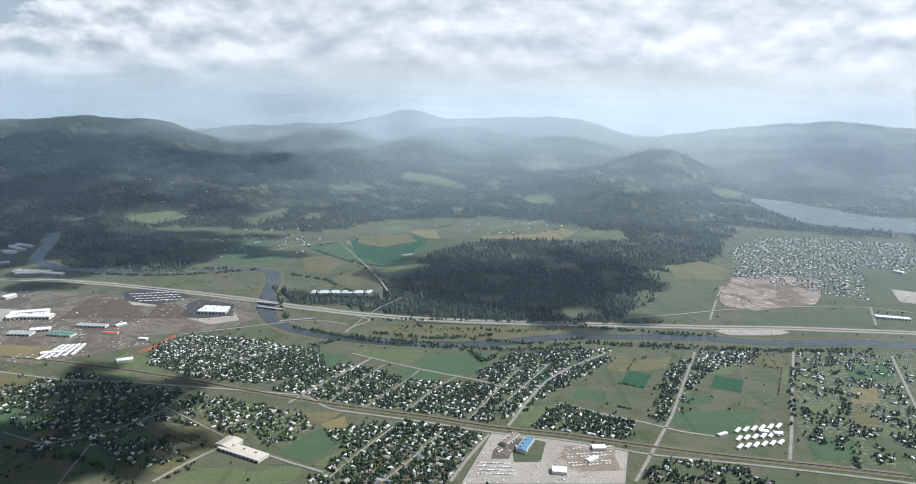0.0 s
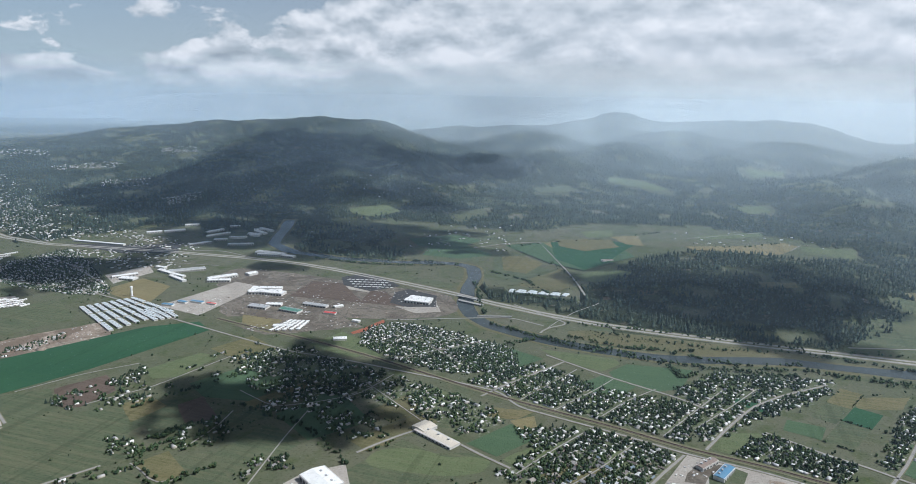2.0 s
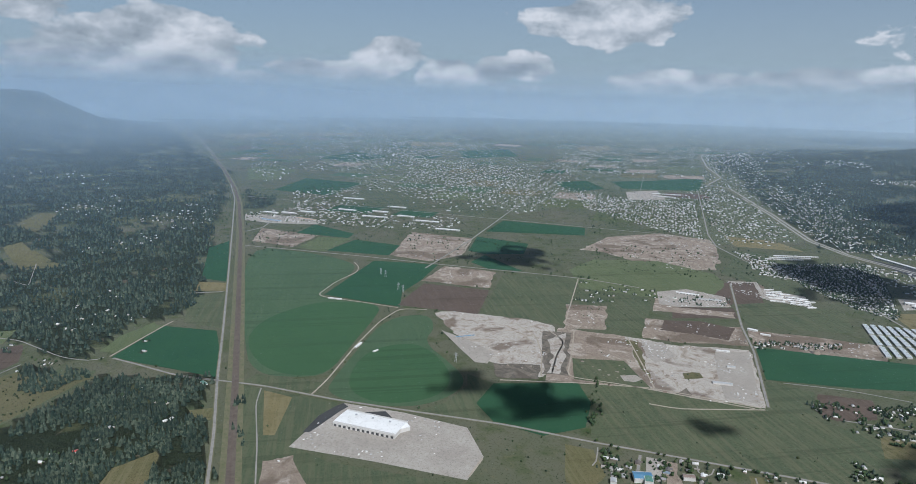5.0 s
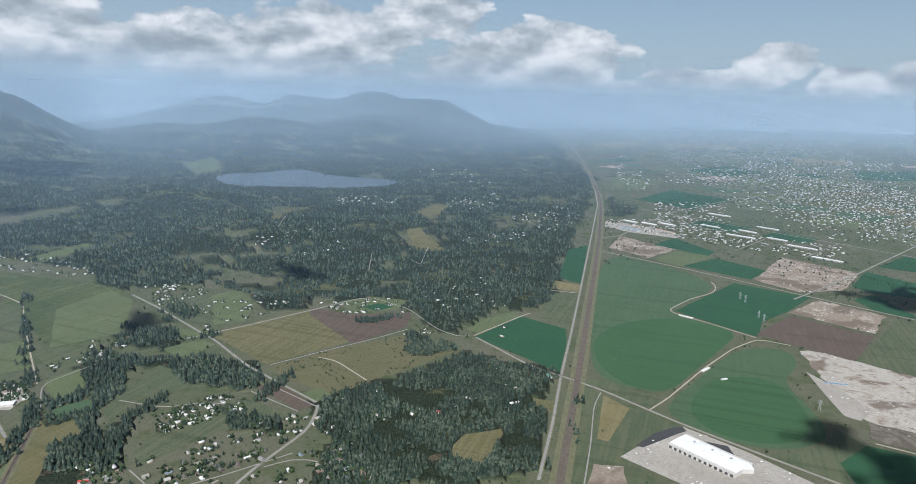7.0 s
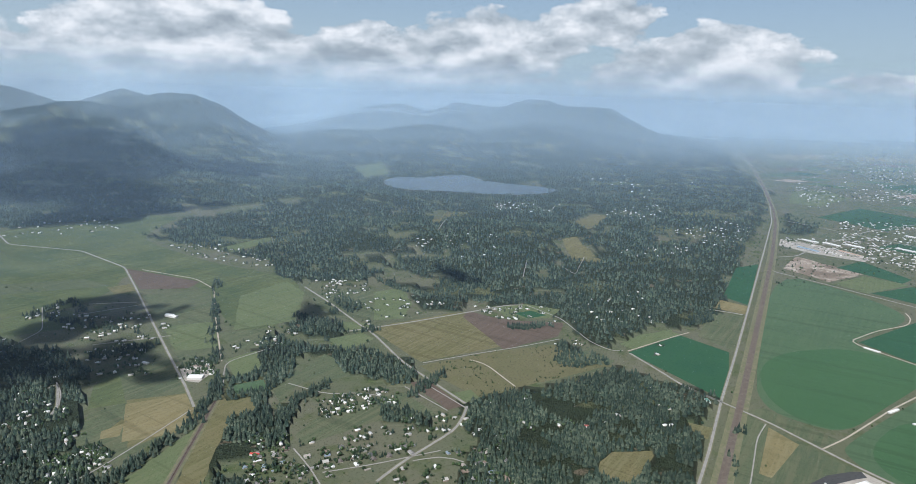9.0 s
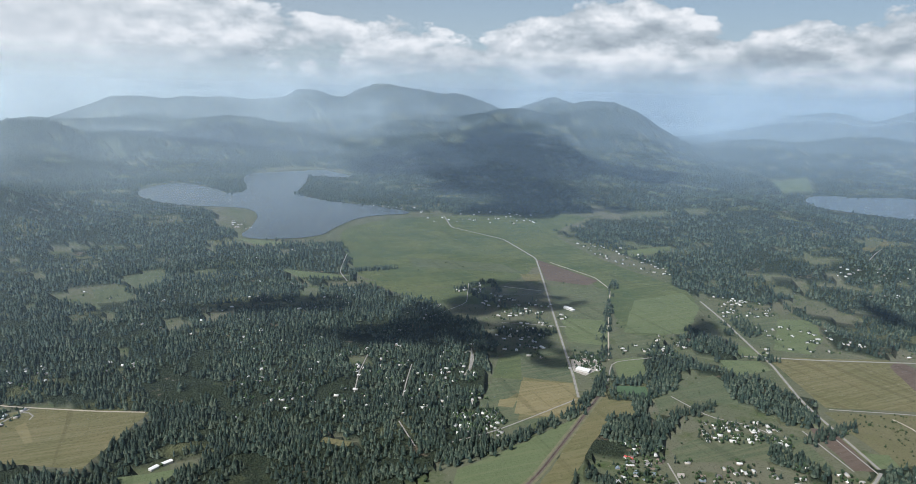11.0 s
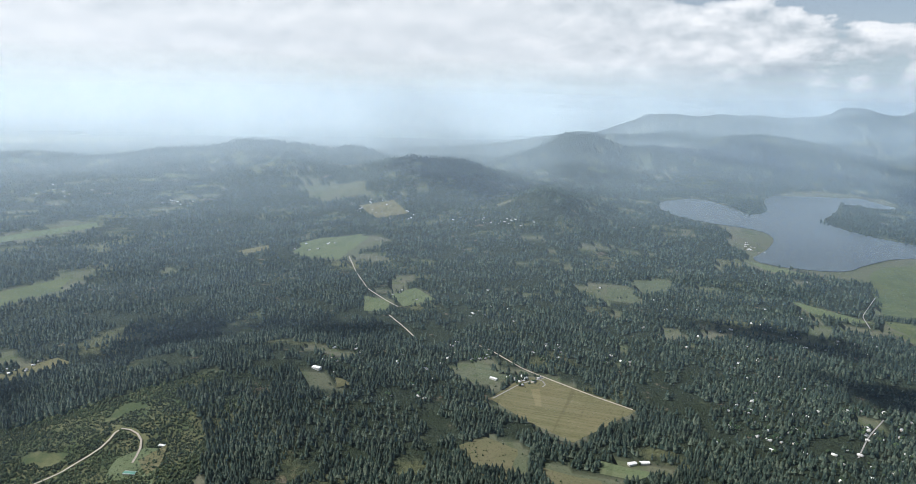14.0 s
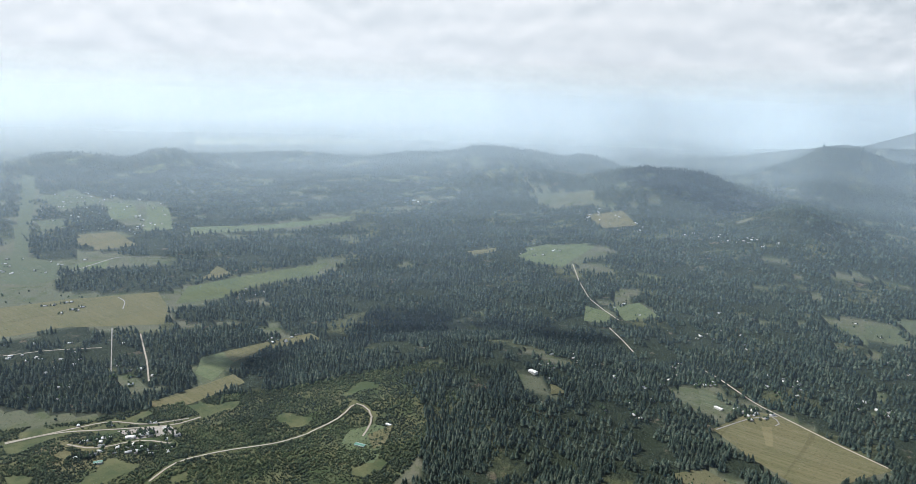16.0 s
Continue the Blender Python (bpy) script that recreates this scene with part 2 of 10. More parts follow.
def ground_material():
    n = Nodes("land")
    broad = n.noise(0.012, 5)
    mid = n.noise(0.06, 6, 0.65)
    fine = n.noise(0.7, 5, 0.7)
    grass = n.mix(n.ramp(broad, (0.35, 0.0), (0.65, 1.0)), (0.094, 0.110, 0.066), (0.130, 0.128, 0.092))
    grass = n.mix(n.ramp(mid, (0.5, 0.0), (0.72, 1.0)), grass, (0.06, 0.085, 0.03))
    grass = n.mix(n.ramp(fine, (0.54, 0.0), (0.70, 1.0)), grass, (0.032, 0.048, 0.022))
    grass = n.mix(n.ramp(n.noise(0.22, 6, 0.75), (0.55, 0.0), (0.70, 0.7)), grass, (0.155, 0.140, 0.085))
    # wooded ground, darkened to the canopy's tone to stand in for unbuilt crowns
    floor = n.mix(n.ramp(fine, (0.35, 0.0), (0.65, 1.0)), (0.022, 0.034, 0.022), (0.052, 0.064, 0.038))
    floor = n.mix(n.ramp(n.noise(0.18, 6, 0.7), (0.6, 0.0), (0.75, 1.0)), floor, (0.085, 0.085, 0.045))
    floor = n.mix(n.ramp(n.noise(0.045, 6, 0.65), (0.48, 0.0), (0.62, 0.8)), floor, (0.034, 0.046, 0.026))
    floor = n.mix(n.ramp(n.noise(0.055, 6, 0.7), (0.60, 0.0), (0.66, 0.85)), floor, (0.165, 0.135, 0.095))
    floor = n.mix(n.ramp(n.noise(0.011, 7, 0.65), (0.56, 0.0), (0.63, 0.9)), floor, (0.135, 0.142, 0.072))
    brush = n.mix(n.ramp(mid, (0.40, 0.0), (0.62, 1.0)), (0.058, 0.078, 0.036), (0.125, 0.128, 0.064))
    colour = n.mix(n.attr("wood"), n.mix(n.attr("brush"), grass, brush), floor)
    town = n.mix(n.ramp(n.noise(0.45, 4, 0.8), (0.53, 0.0), (0.60, 1.0)), (0.092, 0.112, 0.060), (0.27, 0.26, 0.24))
    colour = n.mix(n.attr("town"), colour, town)
    canopy = n.math("ADD", n.math("MULTIPLY", n.noise(0.05, 6, 0.72), 9.0), n.math("MULTIPLY", n.noise(0.9, 4, 0.7), 1.4))
    n.bump(n.math("MULTIPLY", canopy, n.math("ADD", n.attr("wood"), 0.06)), 1.0, 1.0)
    return n.done(colour, 0.95, 0, 0.1)


def haze_material():
    n = Nodes("haze")
    uv = n.node("ShaderNodeUVMap")
    s = n.node("ShaderNodeSeparateXYZ")
    n.set(s.inputs[0], uv.outputs[0])
    t = n.node("ShaderNodeBsdfTransparent")
    d = n.node("ShaderNodeBsdfDiffuse")
    r = n.node("ShaderNodeBsdfTranslucent")
    way, turned = n.node("ShaderNodeVectorMath"), n.node("ShaderNodeVectorMath")
    way.operation, turned.operation = "NORMALIZE", "DOT_PRODUCT"
    n.set(way.inputs[0], n.pos)
    n.set(turned.inputs[0], way.outputs[0])
    turned.inputs[1].default_value = (math.cos(radians(SUN_AZ)), math.sin(radians(SUN_AZ)), 0)
    # tint painted whiter towards the sun, imitating forward scattering by droplets
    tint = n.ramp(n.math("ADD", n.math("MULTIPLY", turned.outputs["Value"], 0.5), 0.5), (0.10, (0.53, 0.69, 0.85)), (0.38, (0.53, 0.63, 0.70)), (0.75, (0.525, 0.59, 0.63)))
    # and painted bluest over the first kilometres, imitating scattered blue light
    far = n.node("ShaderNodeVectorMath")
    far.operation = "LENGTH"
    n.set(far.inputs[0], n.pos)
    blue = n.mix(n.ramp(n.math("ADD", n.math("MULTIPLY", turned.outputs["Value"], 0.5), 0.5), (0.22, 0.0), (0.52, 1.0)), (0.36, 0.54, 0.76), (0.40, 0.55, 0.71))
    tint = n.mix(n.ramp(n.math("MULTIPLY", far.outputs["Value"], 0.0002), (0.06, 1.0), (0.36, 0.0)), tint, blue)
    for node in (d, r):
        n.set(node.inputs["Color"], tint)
    both, over = n.node("ShaderNodeMixShader"), n.node("ShaderNodeMixShader")
    both.inputs[0].default_value = 0.88
    n.set(both.inputs[1], d.outputs[0])
    n.set(both.inputs[2], r.outputs[0])
    n.set(over.inputs[0], s.outputs[1])
    n.set(over.inputs[1], t.outputs[0])
    n.set(over.inputs[2], both.outputs[0])
    n.set(n.node("ShaderNodeOutputMaterial").inputs[0], over.outputs[0])
    out = [o for o in n.tree.nodes if o.type == "OUTPUT_MATERIAL"]
    n.tree.nodes.remove(out[0])
    out[1].is_active_output = True
    return n.mat


LAND, HAZE = ground_material(), haze_material()


# ---- mesh helpers ----
def mesh_object(name, verts, faces, mat, parent=None, label="", smooth=False):
    me = bpy.data.meshes.new(name)
    me.from_pydata(verts, [], faces)
    me.materials.append(mat)
    if smooth:
        me.polygons.foreach_set("use_smooth", [True] * len(me.polygons))
    ob = new(name, me)
    ob.parent = parent
    if label:
        ob["label"] = label
    return ob


def array_mesh(name, verts, tris, mat):
    """A mesh object from numpy arrays of vertices and triangles."""
    me = bpy.data.meshes.new(name)
    me.vertices.add(len(verts))
    me.vertices.foreach_set("co", np.ascontiguousarray(verts, np.float32).ravel())
    n = tris.shape[1]
    me.loops.add(tris.size)
    me.loops.foreach_set("vertex_index", np.ascontiguousarray(tris, np.int32).ravel())
    me.polygons.add(len(tris))
    me.polygons.foreach_set("loop_start", np.arange(0, tris.size, n, dtype=np.int32))
    me.update(calc_edges=True)
    me.materials.append(mat)
    return new(name, me)


def patchy(name, a, b, c, streak=None, scale=0.05, rough=0.95, broken=0.5):
    """Soil or crop in two broad tones with worn spots and grain; streak: bearing of its rows in degrees."""
    n = Nodes(name)
    colour = n.mix(n.ramp(n.noise(scale, 7, 0.68), (0.36, 0.0), (0.62, 1.0)), a, b)
    colour = n.mix(n.ramp(n.noise(0.24, 6, 0.75), (0.52, 0.0), (0.66, broken)), colour, c)
    dark = tuple(v * 0.55 for v in b)
    colour = n.mix(n.ramp(n.noise(0.75, 5, 0.8), (0.51, 0.0), (0.62, min(1.0, broken * 1.5))), colour, dark)
    if streak is not None:
        rows = n.noise(0.45, 4, 0.65, stretch=((0.035, 1.0, 1.0), radians(-streak)))
        colour = n.mix(n.ramp(rows, (0.45, 0.0), (0.60, 0.5)), colour, c)
        colour = n.mix(n.ramp(n.noise(0.16, 3, 0.6, stretch=((1.0, 0.03, 1.0), radians(-streak))), (0.56, 0.0), (0.62, 0.35)), colour, dark)
    colour = n.mix(n.math("MULTIPLY", n.random(), 0.35), colour, b)
    n.bump(n.noise(1.2, 5, 0.75), 0.5, 0.6)
    return n.done(colour, rough, 0, 0.12)


def churned(name, *tints):
    """Earth and gravel pushed about in swirls and tracks."""
    n = Nodes(name)
    warp = n.node("ShaderNodeTexNoise")
    warp.inputs["Scale"].default_value, warp.inputs["Detail"].default_value, warp.inputs["Roughness"].default_value, warp.inputs["Distortion"].default_value = 0.055, 8.0, 0.62, 2.2
    n.set(warp.inputs["Vector"], n.pos)
    colour = n.ramp(warp.outputs[0], *[(0.30 + 0.42 * i / (len(tints) - 1), t) for i, t in enumerate(tints)])
    tracks = n.node("ShaderNodeTexNoise")
    tracks.inputs["Scale"].default_value, tracks.inputs["Detail"].default_value, tracks.inputs["Distortion"].default_value = 0.11, 3.0, 4.5
    n.set(tracks.inputs["Vector"], n.pos)
    line = n.ramp(tracks.outputs[0], (0.46, 0.0), (0.49, 0.45), (0.53, 0.0))
    colour = n.mix(line, colour, tints[0])
    banks = n.node("ShaderNodeTexNoise")
    banks.inputs["Scale"].default_value, banks.inputs["Detail"].default_value, banks.inputs["Distortion"].default_value = 0.022, 6.0, 1.4
    n.set(banks.inputs["Vector"], n.pos)
    colour = n.mix(n.ramp(banks.outputs[0], (0.53, 0.0), (0.60, 0.8)), colour, tuple(v * 0.8 for v in tints[0]))
    colour = n.mix(n.ramp(n.noise(0.6, 6, 0.8), (0.55, 0.0), (0.68, 0.6)), colour, tuple(v * 0.45 for v in tints[1]))
    n.bump(n.noise(0.5, 7, 0.75), 0.8, 1.2)
    return n.done(colour, 0.95, 0, 0.1)


FIELDS = {
    "green": patchy("deep green crop", (0.027, 0.080, 0.045), (0.036, 0.096, 0.050), (0.033, 0.090, 0.044), 63, 0.02, broken=0.12),
    "crop": patchy("mid green crop", (0.078, 0.127, 0.070), (0.068, 0.114, 0.064), (0.092, 0.135, 0.076), 63, 0.02, broken=0.15),
    "pivot": patchy("pivot crop", (0.046, 0.104, 0.050), (0.056, 0.116, 0.056), (0.052, 0.110, 0.050), 63, 0.02, broken=0.1),
    "quarry": churned("quarry floor", (0.20, 0.150, 0.115), (0.39, 0.345, 0.295), (0.50, 0.465, 0.42), (0.44, 0.405, 0.36), (0.27, 0.215, 0.17)),
    "lawn": patchy("bright grass", (0.130, 0.158, 0.082), (0.104, 0.135, 0.068), (0.160, 0.168, 0.097), 63, 0.03),
    "olive": patchy("pasture", (0.104, 0.126, 0.073), (0.081, 0.105, 0.063), (0.154, 0.145, 0.093), 63, 0.035),
    "meadow": patchy("wet meadow", (0.072, 0.102, 0.052), (0.128, 0.145, 0.068), (0.042, 0.064, 0.036), 60, 0.024),
    "dry": patchy("dry grass", (0.159, 0.140, 0.073), (0.120, 0.120, 0.058), (0.202, 0.180, 0.107), 63, 0.04),
    "tan": patchy("ripe stubble", (0.226, 0.190, 0.098), (0.169, 0.150, 0.078), (0.255, 0.225, 0.137), 63, 0.05),
    "scrub": patchy("scrubby pasture", (0.112, 0.117, 0.059), (0.149, 0.137, 0.079), (0.043, 0.063, 0.030), None, 0.06),
    "bush": patchy("brushy hillside", (0.050, 0.075, 0.026), (0.085, 0.100, 0.038), (0.028, 0.046, 0.018), None, 0.05),
    "plowed": patchy("ploughed soil", (0.126, 0.094, 0.076), (0.102, 0.080, 0.065), (0.153, 0.122, 0.102), 63, broken=0.2),
    "dirt": churned("bare earth", (0.20, 0.155, 0.12), (0.34, 0.285, 0.235), (0.27, 0.22, 0.175), (0.46, 0.405, 0.35), (0.40, 0.34, 0.285)),
    "gravel": patchy("gravel", (0.43, 0.40, 0.36), (0.34, 0.31, 0.275), (0.52, 0.49, 0.45), None, 0.05, broken=0.35),
    "yard": churned("trodden yard", (0.150, 0.128, 0.104), (0.215, 0.190, 0.160), (0.118, 0.106, 0.088), (0.290, 0.262, 0.228)),
    "asphalt": patchy("asphalt", (0.060, 0.062, 0.066), (0.075, 0.076, 0.078), (0.050, 0.050, 0.052)),
    "red": patchy("red cinder", (0.36, 0.13, 0.08), (0.30, 0.11, 0.07), (0.40, 0.17, 0.11)),
    "far": patchy("pale far fields", (0.30, 0.30, 0.17), (0.22, 0.26, 0.14), (0.34, 0.32, 0.22), None, 0.006),
}
FIELD_WORDS = {
    "crop": "mid green crop field under a pivot sprinkler", "pivot": "round green crop field watered by a pivot", "quarry": "pale quarry floor with brown banks and tracks",
    "green": "deep green irrigated crop field with faint rows", "lawn": "bright green mown grass field in the sun",
    "olive": "olive green rough pasture with worn patches", "meadow": "flat wet green meadow with darker reeds",
    "dry": "dry yellowish grass field with worn soil", "tan": "tan field of ripe stubble with rows",
    "scrub": "scrubby pasture dotted with small dark bushes", "bush": "brushy green hillside with low shrubs",
    "plowed": "ploughed reddish brown field with furrows", "dirt": "bare pale earth scraped by diggers",
    "gravel": "pale grey gravel yard with tyre tracks", "yard": "trodden grey-brown yards and lots among the warehouses", "asphalt": "dark asphalt parking area", "red": "strip of red cinder ground",
    "far": "pale sunlit farmland far beyond the hills",
}


def paving(name, a, b):
    n = Nodes(name)
    colour = n.mix(n.ramp(n.noise(0.25, 5, 0.7), (0.35, 0.0), (0.65, 1.0)), a, b)
    return n.done(colour, 0.85, 0, 0.25)


ROAD_MATS = {
    "road": paving("worn asphalt road", (0.31, 0.295, 0.275), (0.23, 0.22, 0.21)),
    "lane": paving("narrow lane", (0.33, 0.31, 0.285), (0.24, 0.23, 0.215)),
    "dirtroad": paving("dirt road", (0.42, 0.37, 0.30), (0.33, 0.29, 0.24)),
    "freeway": paving("freeway concrete", (0.36, 0.34, 0.31), (0.28, 0.27, 0.25)),
    "rail": paving("railway ballast", (0.105, 0.085, 0.072), (0.15, 0.125, 0.105)),
    "verge": paving("dusty verge", (0.175, 0.162, 0.105), (0.115, 0.125, 0.065)),
    "steel": paving("rusty rail steel", (0.10, 0.07, 0.055), (0.14, 0.10, 0.08)),
    "concrete": paving("bridge concrete", (0.42, 0.41, 0.39), (0.33, 0.32, 0.31)),
    "paint": paving("road paint", (0.75, 0.75, 0.72), (0.62, 0.62, 0.60)),
}


def water_material():
    n = Nodes("water")
    n.bump(n.noise(0.5, 4, 0.6, stretch=((1.0, 0.5, 1.0), 0.4)), 0.006, 0.1)
    colour = n.mix(n.ramp(n.noise(0.012, 4), (0.4, 0.0), (0.6, 1.0)), (0.038, 0.050, 0.054), (0.050, 0.062, 0.064))
    m = n.done(colour, 0.2, 0, 0.3)
    n.bsdf.inputs["IOR"].default_value = 1.33
    return m


WATER = water_material()


def palette(name, *colours, island=False, rough=0.7, grain=0.6):
    """Paints picked one per thing."""
    n = Nodes(name)
    pick = n.node("ShaderNodeValToRGB")
    pick.color_ramp.interpolation = "CONSTANT"
    el = pick.color_ramp.elements
    while len(el) < len(colours):
        el.new(0.5)
    for i, (e, c) in enumerate(zip(el, colours)):
        e.position, e.color = i / len(colours), (*c, 1)
    n.set(pick.inputs[0], n.island() if island else n.random())
    colour = n.mix(n.math("MULTIPLY", n.ramp(n.noise(1.6, 4, 0.7), (0.4, 0.0), (0.7, 1.0)), 0.35), pick.outputs[0], n.mix(grain, pick.outputs[0], (0.12, 0.11, 0.10)))
    return n.done(colour, rough, 0, 0.3)


ROOF_TINTS = ((0.64, 0.64, 0.63), (0.27, 0.26, 0.26), (0.16, 0.14, 0.13), (0.46, 0.46, 0.46), (0.12, 0.12, 0.125), (0.22, 0.17, 0.14), (0.36, 0.35, 0.33), (0.20, 0.25, 0.30), (0.33, 0.30, 0.27), (0.76, 0.76, 0.75), (0.15, 0.14, 0.14), (0.42, 0.40, 0.38))
WALL_TINTS = ((0.52, 0.50, 0.46), (0.40, 0.36, 0.30), (0.48, 0.46, 0.44), (0.32, 0.28, 0.24), (0.64, 0.63, 0.61), (0.26, 0.21, 0.17))
ROOF, WALL = palette("roofing", *ROOF_TINTS), palette("siding", *WALL_TINTS)
FAR_TINTS = ((0.76, 0.76, 0.74), (0.42, 0.41, 0.40), (0.66, 0.65, 0.64), (0.52, 0.52, 0.52), (0.26, 0.26, 0.26), (0.82, 0.82, 0.81))
ROOF_FAR, WALL_FAR = palette("roofing far off", *FAR_TINTS, island=True), palette("siding far off", *WALL_TINTS, island=True)


def sheet_metal(name, tint):
    n = Nodes(name)
    seam = n.noise(0.6, 2, 0.5, stretch=((6.0, 0.15, 1.0), 0.5))
    colour = n.mix(n.math("MULTIPLY", n.ramp(seam, (0.45, 0.0), (0.6, 1.0)), 0.2), tint, tuple(c * 0.7 for c in tint))
    colour = n.mix(n.math("MULTIPLY", n.ramp(n.noise(0.3, 5, 0.7), (0.5, 0.0), (0.75, 1.0)), 0.3), colour, (0.35, 0.33, 0.30))
    return n.done(colour, 0.45, 0.0, 0.4)


SHEDS = {"white": sheet_metal("white sheet roof", (0.84, 0.84, 0.83)), "grey": sheet_metal("grey sheet roof", (0.42, 0.43, 0.44)),
         "blue": sheet_metal("blue sheet roof", (0.10, 0.24, 0.38)), "green": sheet_metal("green sheet roof", (0.10, 0.24, 0.19)),
         "red": sheet_metal("red sheet roof", (0.52, 0.07, 0.06)), "brown": sheet_metal("brown sheet roof", (0.26, 0.20, 0.17)),
         "orange": sheet_metal("orange soil heap", (0.42, 0.25, 0.14)), "tan": sheet_metal("beige flat roof", (0.62, 0.56, 0.47)), "glass": sheet_metal("greenhouse film", (0.55, 0.60, 0.62))}
SHED_WALL = sheet_metal("pale shed wall", (0.60, 0.58, 0.55))
DARK_DOOR = paving("dark loading door", (0.06, 0.06, 0.065), (0.09, 0.09, 0.09))


def leaf_material(name, *tints):
    n = Nodes(name)
    pick = n.ramp(n.island(), *[(i / (len(tints) - 1), t) for i, t in enumerate(tints)])
    stand = n.mix(0.55, pick, (0.016, 0.028, 0.024))
    pick = n.mix(n.ramp(n.noise(0.04, 5, 0.62), (0.42, 0.0), (0.58, 1.0)), pick, stand)  # older, darker stands
    colour = n.mix(n.ramp(n.noise(1.8, 3, 0.7), (0.45, 0.0), (0.7, 0.5)), pick, (0.018, 0.030, 0.018))
    n.bump(n.noise(2.2, 3, 0.8), 0.8, 0.6)
    return n.done(colour, 0.85, 0, 0.15)


CONIFER = leaf_material("conifer needles", (0.024, 0.045, 0.036), (0.060, 0.086, 0.066), (0.128, 0.154, 0.108))
LEAF = leaf_material("broad leaves", (0.034, 0.064, 0.032), (0.062, 0.100, 0.044), (0.100, 0.140, 0.058))
SHRUB = leaf_material("shrub leaves", (0.042, 0.066, 0.034), (0.086, 0.114, 0.052), (0.150, 0.166, 0.080))
BARK = paving("bark", (0.11, 0.08, 0.06), (0.08, 0.06, 0.045))
CLOUD = None


# ---- the lie of the land ----
HILLS = []
BASINS = [(-122, -945, 250), (-1077, -686, 230), (586, 970, 230), (-196, -1214, 150)]  # where the lakes lie level


def hill(az, r, top, wide, deep):
    """A hill at the bearing az and the distance r, elongated across and along the bearing."""
    a = math.radians(az)
    HILLS.append((math.cos(a), math.sin(a), r, top, wide, deep))


hill(85.3, 680, 17, 105, 80)
hill(77.4, 650, 14, 50, 65)
hill(93.1, 620, 1, 37, 50)
hill(126.6, 1950, 88, 363, 330)
hill(118.2, 1900, 102, 243, 330)
hill(114.0, 1900, 78, 88, 250)
hill(107.1, 1500, 1, 103, 230)
hill(102.1, 1250, 1, 75, 150)
hill(122.2, 1250, 1, 140, 180)
hill(115.1, 1100, 1, 114, 120)
hill(107.5, 2700, 55, 188, 300)
hill(102.0, 2750, 65, 192, 350)
hill(97.3, 2850, 84, 166, 350)
hill(94.2, 2900, 116, 142, 350)
hill(89.6, 2850, 97, 199, 350)
hill(83.8, 2800, 119, 261, 400)
hill(79.0, 2800, 1, 163, 350)
hill(97.3, 2000, 1, 116, 220)
hill(87.0, 2000, 1, 209, 250)
hill(79.8, 1700, 1, 178, 200)
hill(67.1, 2600, 92, 272, 420)
hill(61.2, 2600, 128, 212, 420)
hill(55.5, 2500, 90, 320, 420)
hill(50.0, 2400, 102, 363, 420)
hill(58.6, 1900, 1, 199, 170)
hill(75.4, 1150, 21, 55, 110)
hill(71.2, 1120, 1, 39, 90)
hill(110.5, 4300, 60, 300, 200)
hill(106.1, 4300, 24, 300, 200)
hill(134.9, 3300, 22, 346, 250)
hill(141.2, 3200, 1, 261, 200)
hill(126.9, 2100, 1, 220, 260)
hill(-153.4, 3000, 145, 192, 400)
hill(-157.5, 3000, 142, 175, 300)
hill(-148.9, 3000, 119, 209, 300)
hill(-146.5, 3100, 126, 144, 300)
hill(-161.0, 2900, 40, 152, 250)
hill(-140.9, 3100, 117, 252, 300)
hill(-133.2, 4400, 171, 563, 250)
hill(-138.7, 4300, 95, 450, 250)
hill(-124.7, 2200, 157, 154, 300)
hill(-120.6, 2200, 1, 154, 300)
hill(-127.9, 2100, 1, 98, 250)
hill(-145.7, 900, 1, 54, 60)
hill(-135.0, 2000, 1, 465, 300)
hill(-138.4, 930, 6, 72, 70)
hill(-154.3, 960, 1, 58, 50)
hill(-160.5, 720, 1, 56, 50)
hill(-107.5, 2700, 208, 188, 330)
hill(-101.2, 2700, 153, 157, 330)
hill(-112.7, 2600, 165, 181, 330)
hill(-121.0, 2500, 156, 175, 330)
hill(-107.6, 1150, 11, 59, 90)
hill(-102.9, 1080, 36, 33, 60)
hill(-124.3, 2000, 76, 163, 300)
hill(-117.2, 1900, 119, 199, 250)
hill(-95.4, 2800, 128, 391, 300)
hill(-88.7, 2900, 67, 236, 300)
hill(-115.3, 1500, 1, 194, 200)
hill(-93.0, 2200, 1, 333, 200)
hill(-81.2, 2300, 65, 161, 150)
hill(-69.1, 1150, 63, 119, 150)
hill(-78.7, 950, 39, 78, 110)
hill(-88.7, 1700, 65, 218, 150)
hill(-55.4, 1550, 76, 126, 130)
hill(-48.4, 1600, 41, 130, 130)
hill(-37.8, 1650, 31, 134, 130)
hill(-31.8, 1600, 27, 112, 130)
hill(-61.7, 1500, 60, 78, 120)
hill(-89.9, 2500, 130, 262, 200)
hill(-83.8, 2000, 77, 279, 150)
hill(-95.7, 1900, 101, 199, 150)
hill(-28.2, 1500, 38, 78, 120)
hill(-21.9, 1500, 45, 90, 110)
hill(-54.8, 1700, 1, 158, 120)
hill(-81.2, 1600, 73, 112, 110)
hill(-106.2, 2000, 1, 372, 260)
hill(-73.0, 1000, 1, 224, 220)
hill(-41.6, 1050, 1, 235, 160)
hill(-67.8, 900, 1, 155, 140)
hill(-53.3, 365, 10, 47, 45)
hill(-40.8, 350, 1, 33, 40)
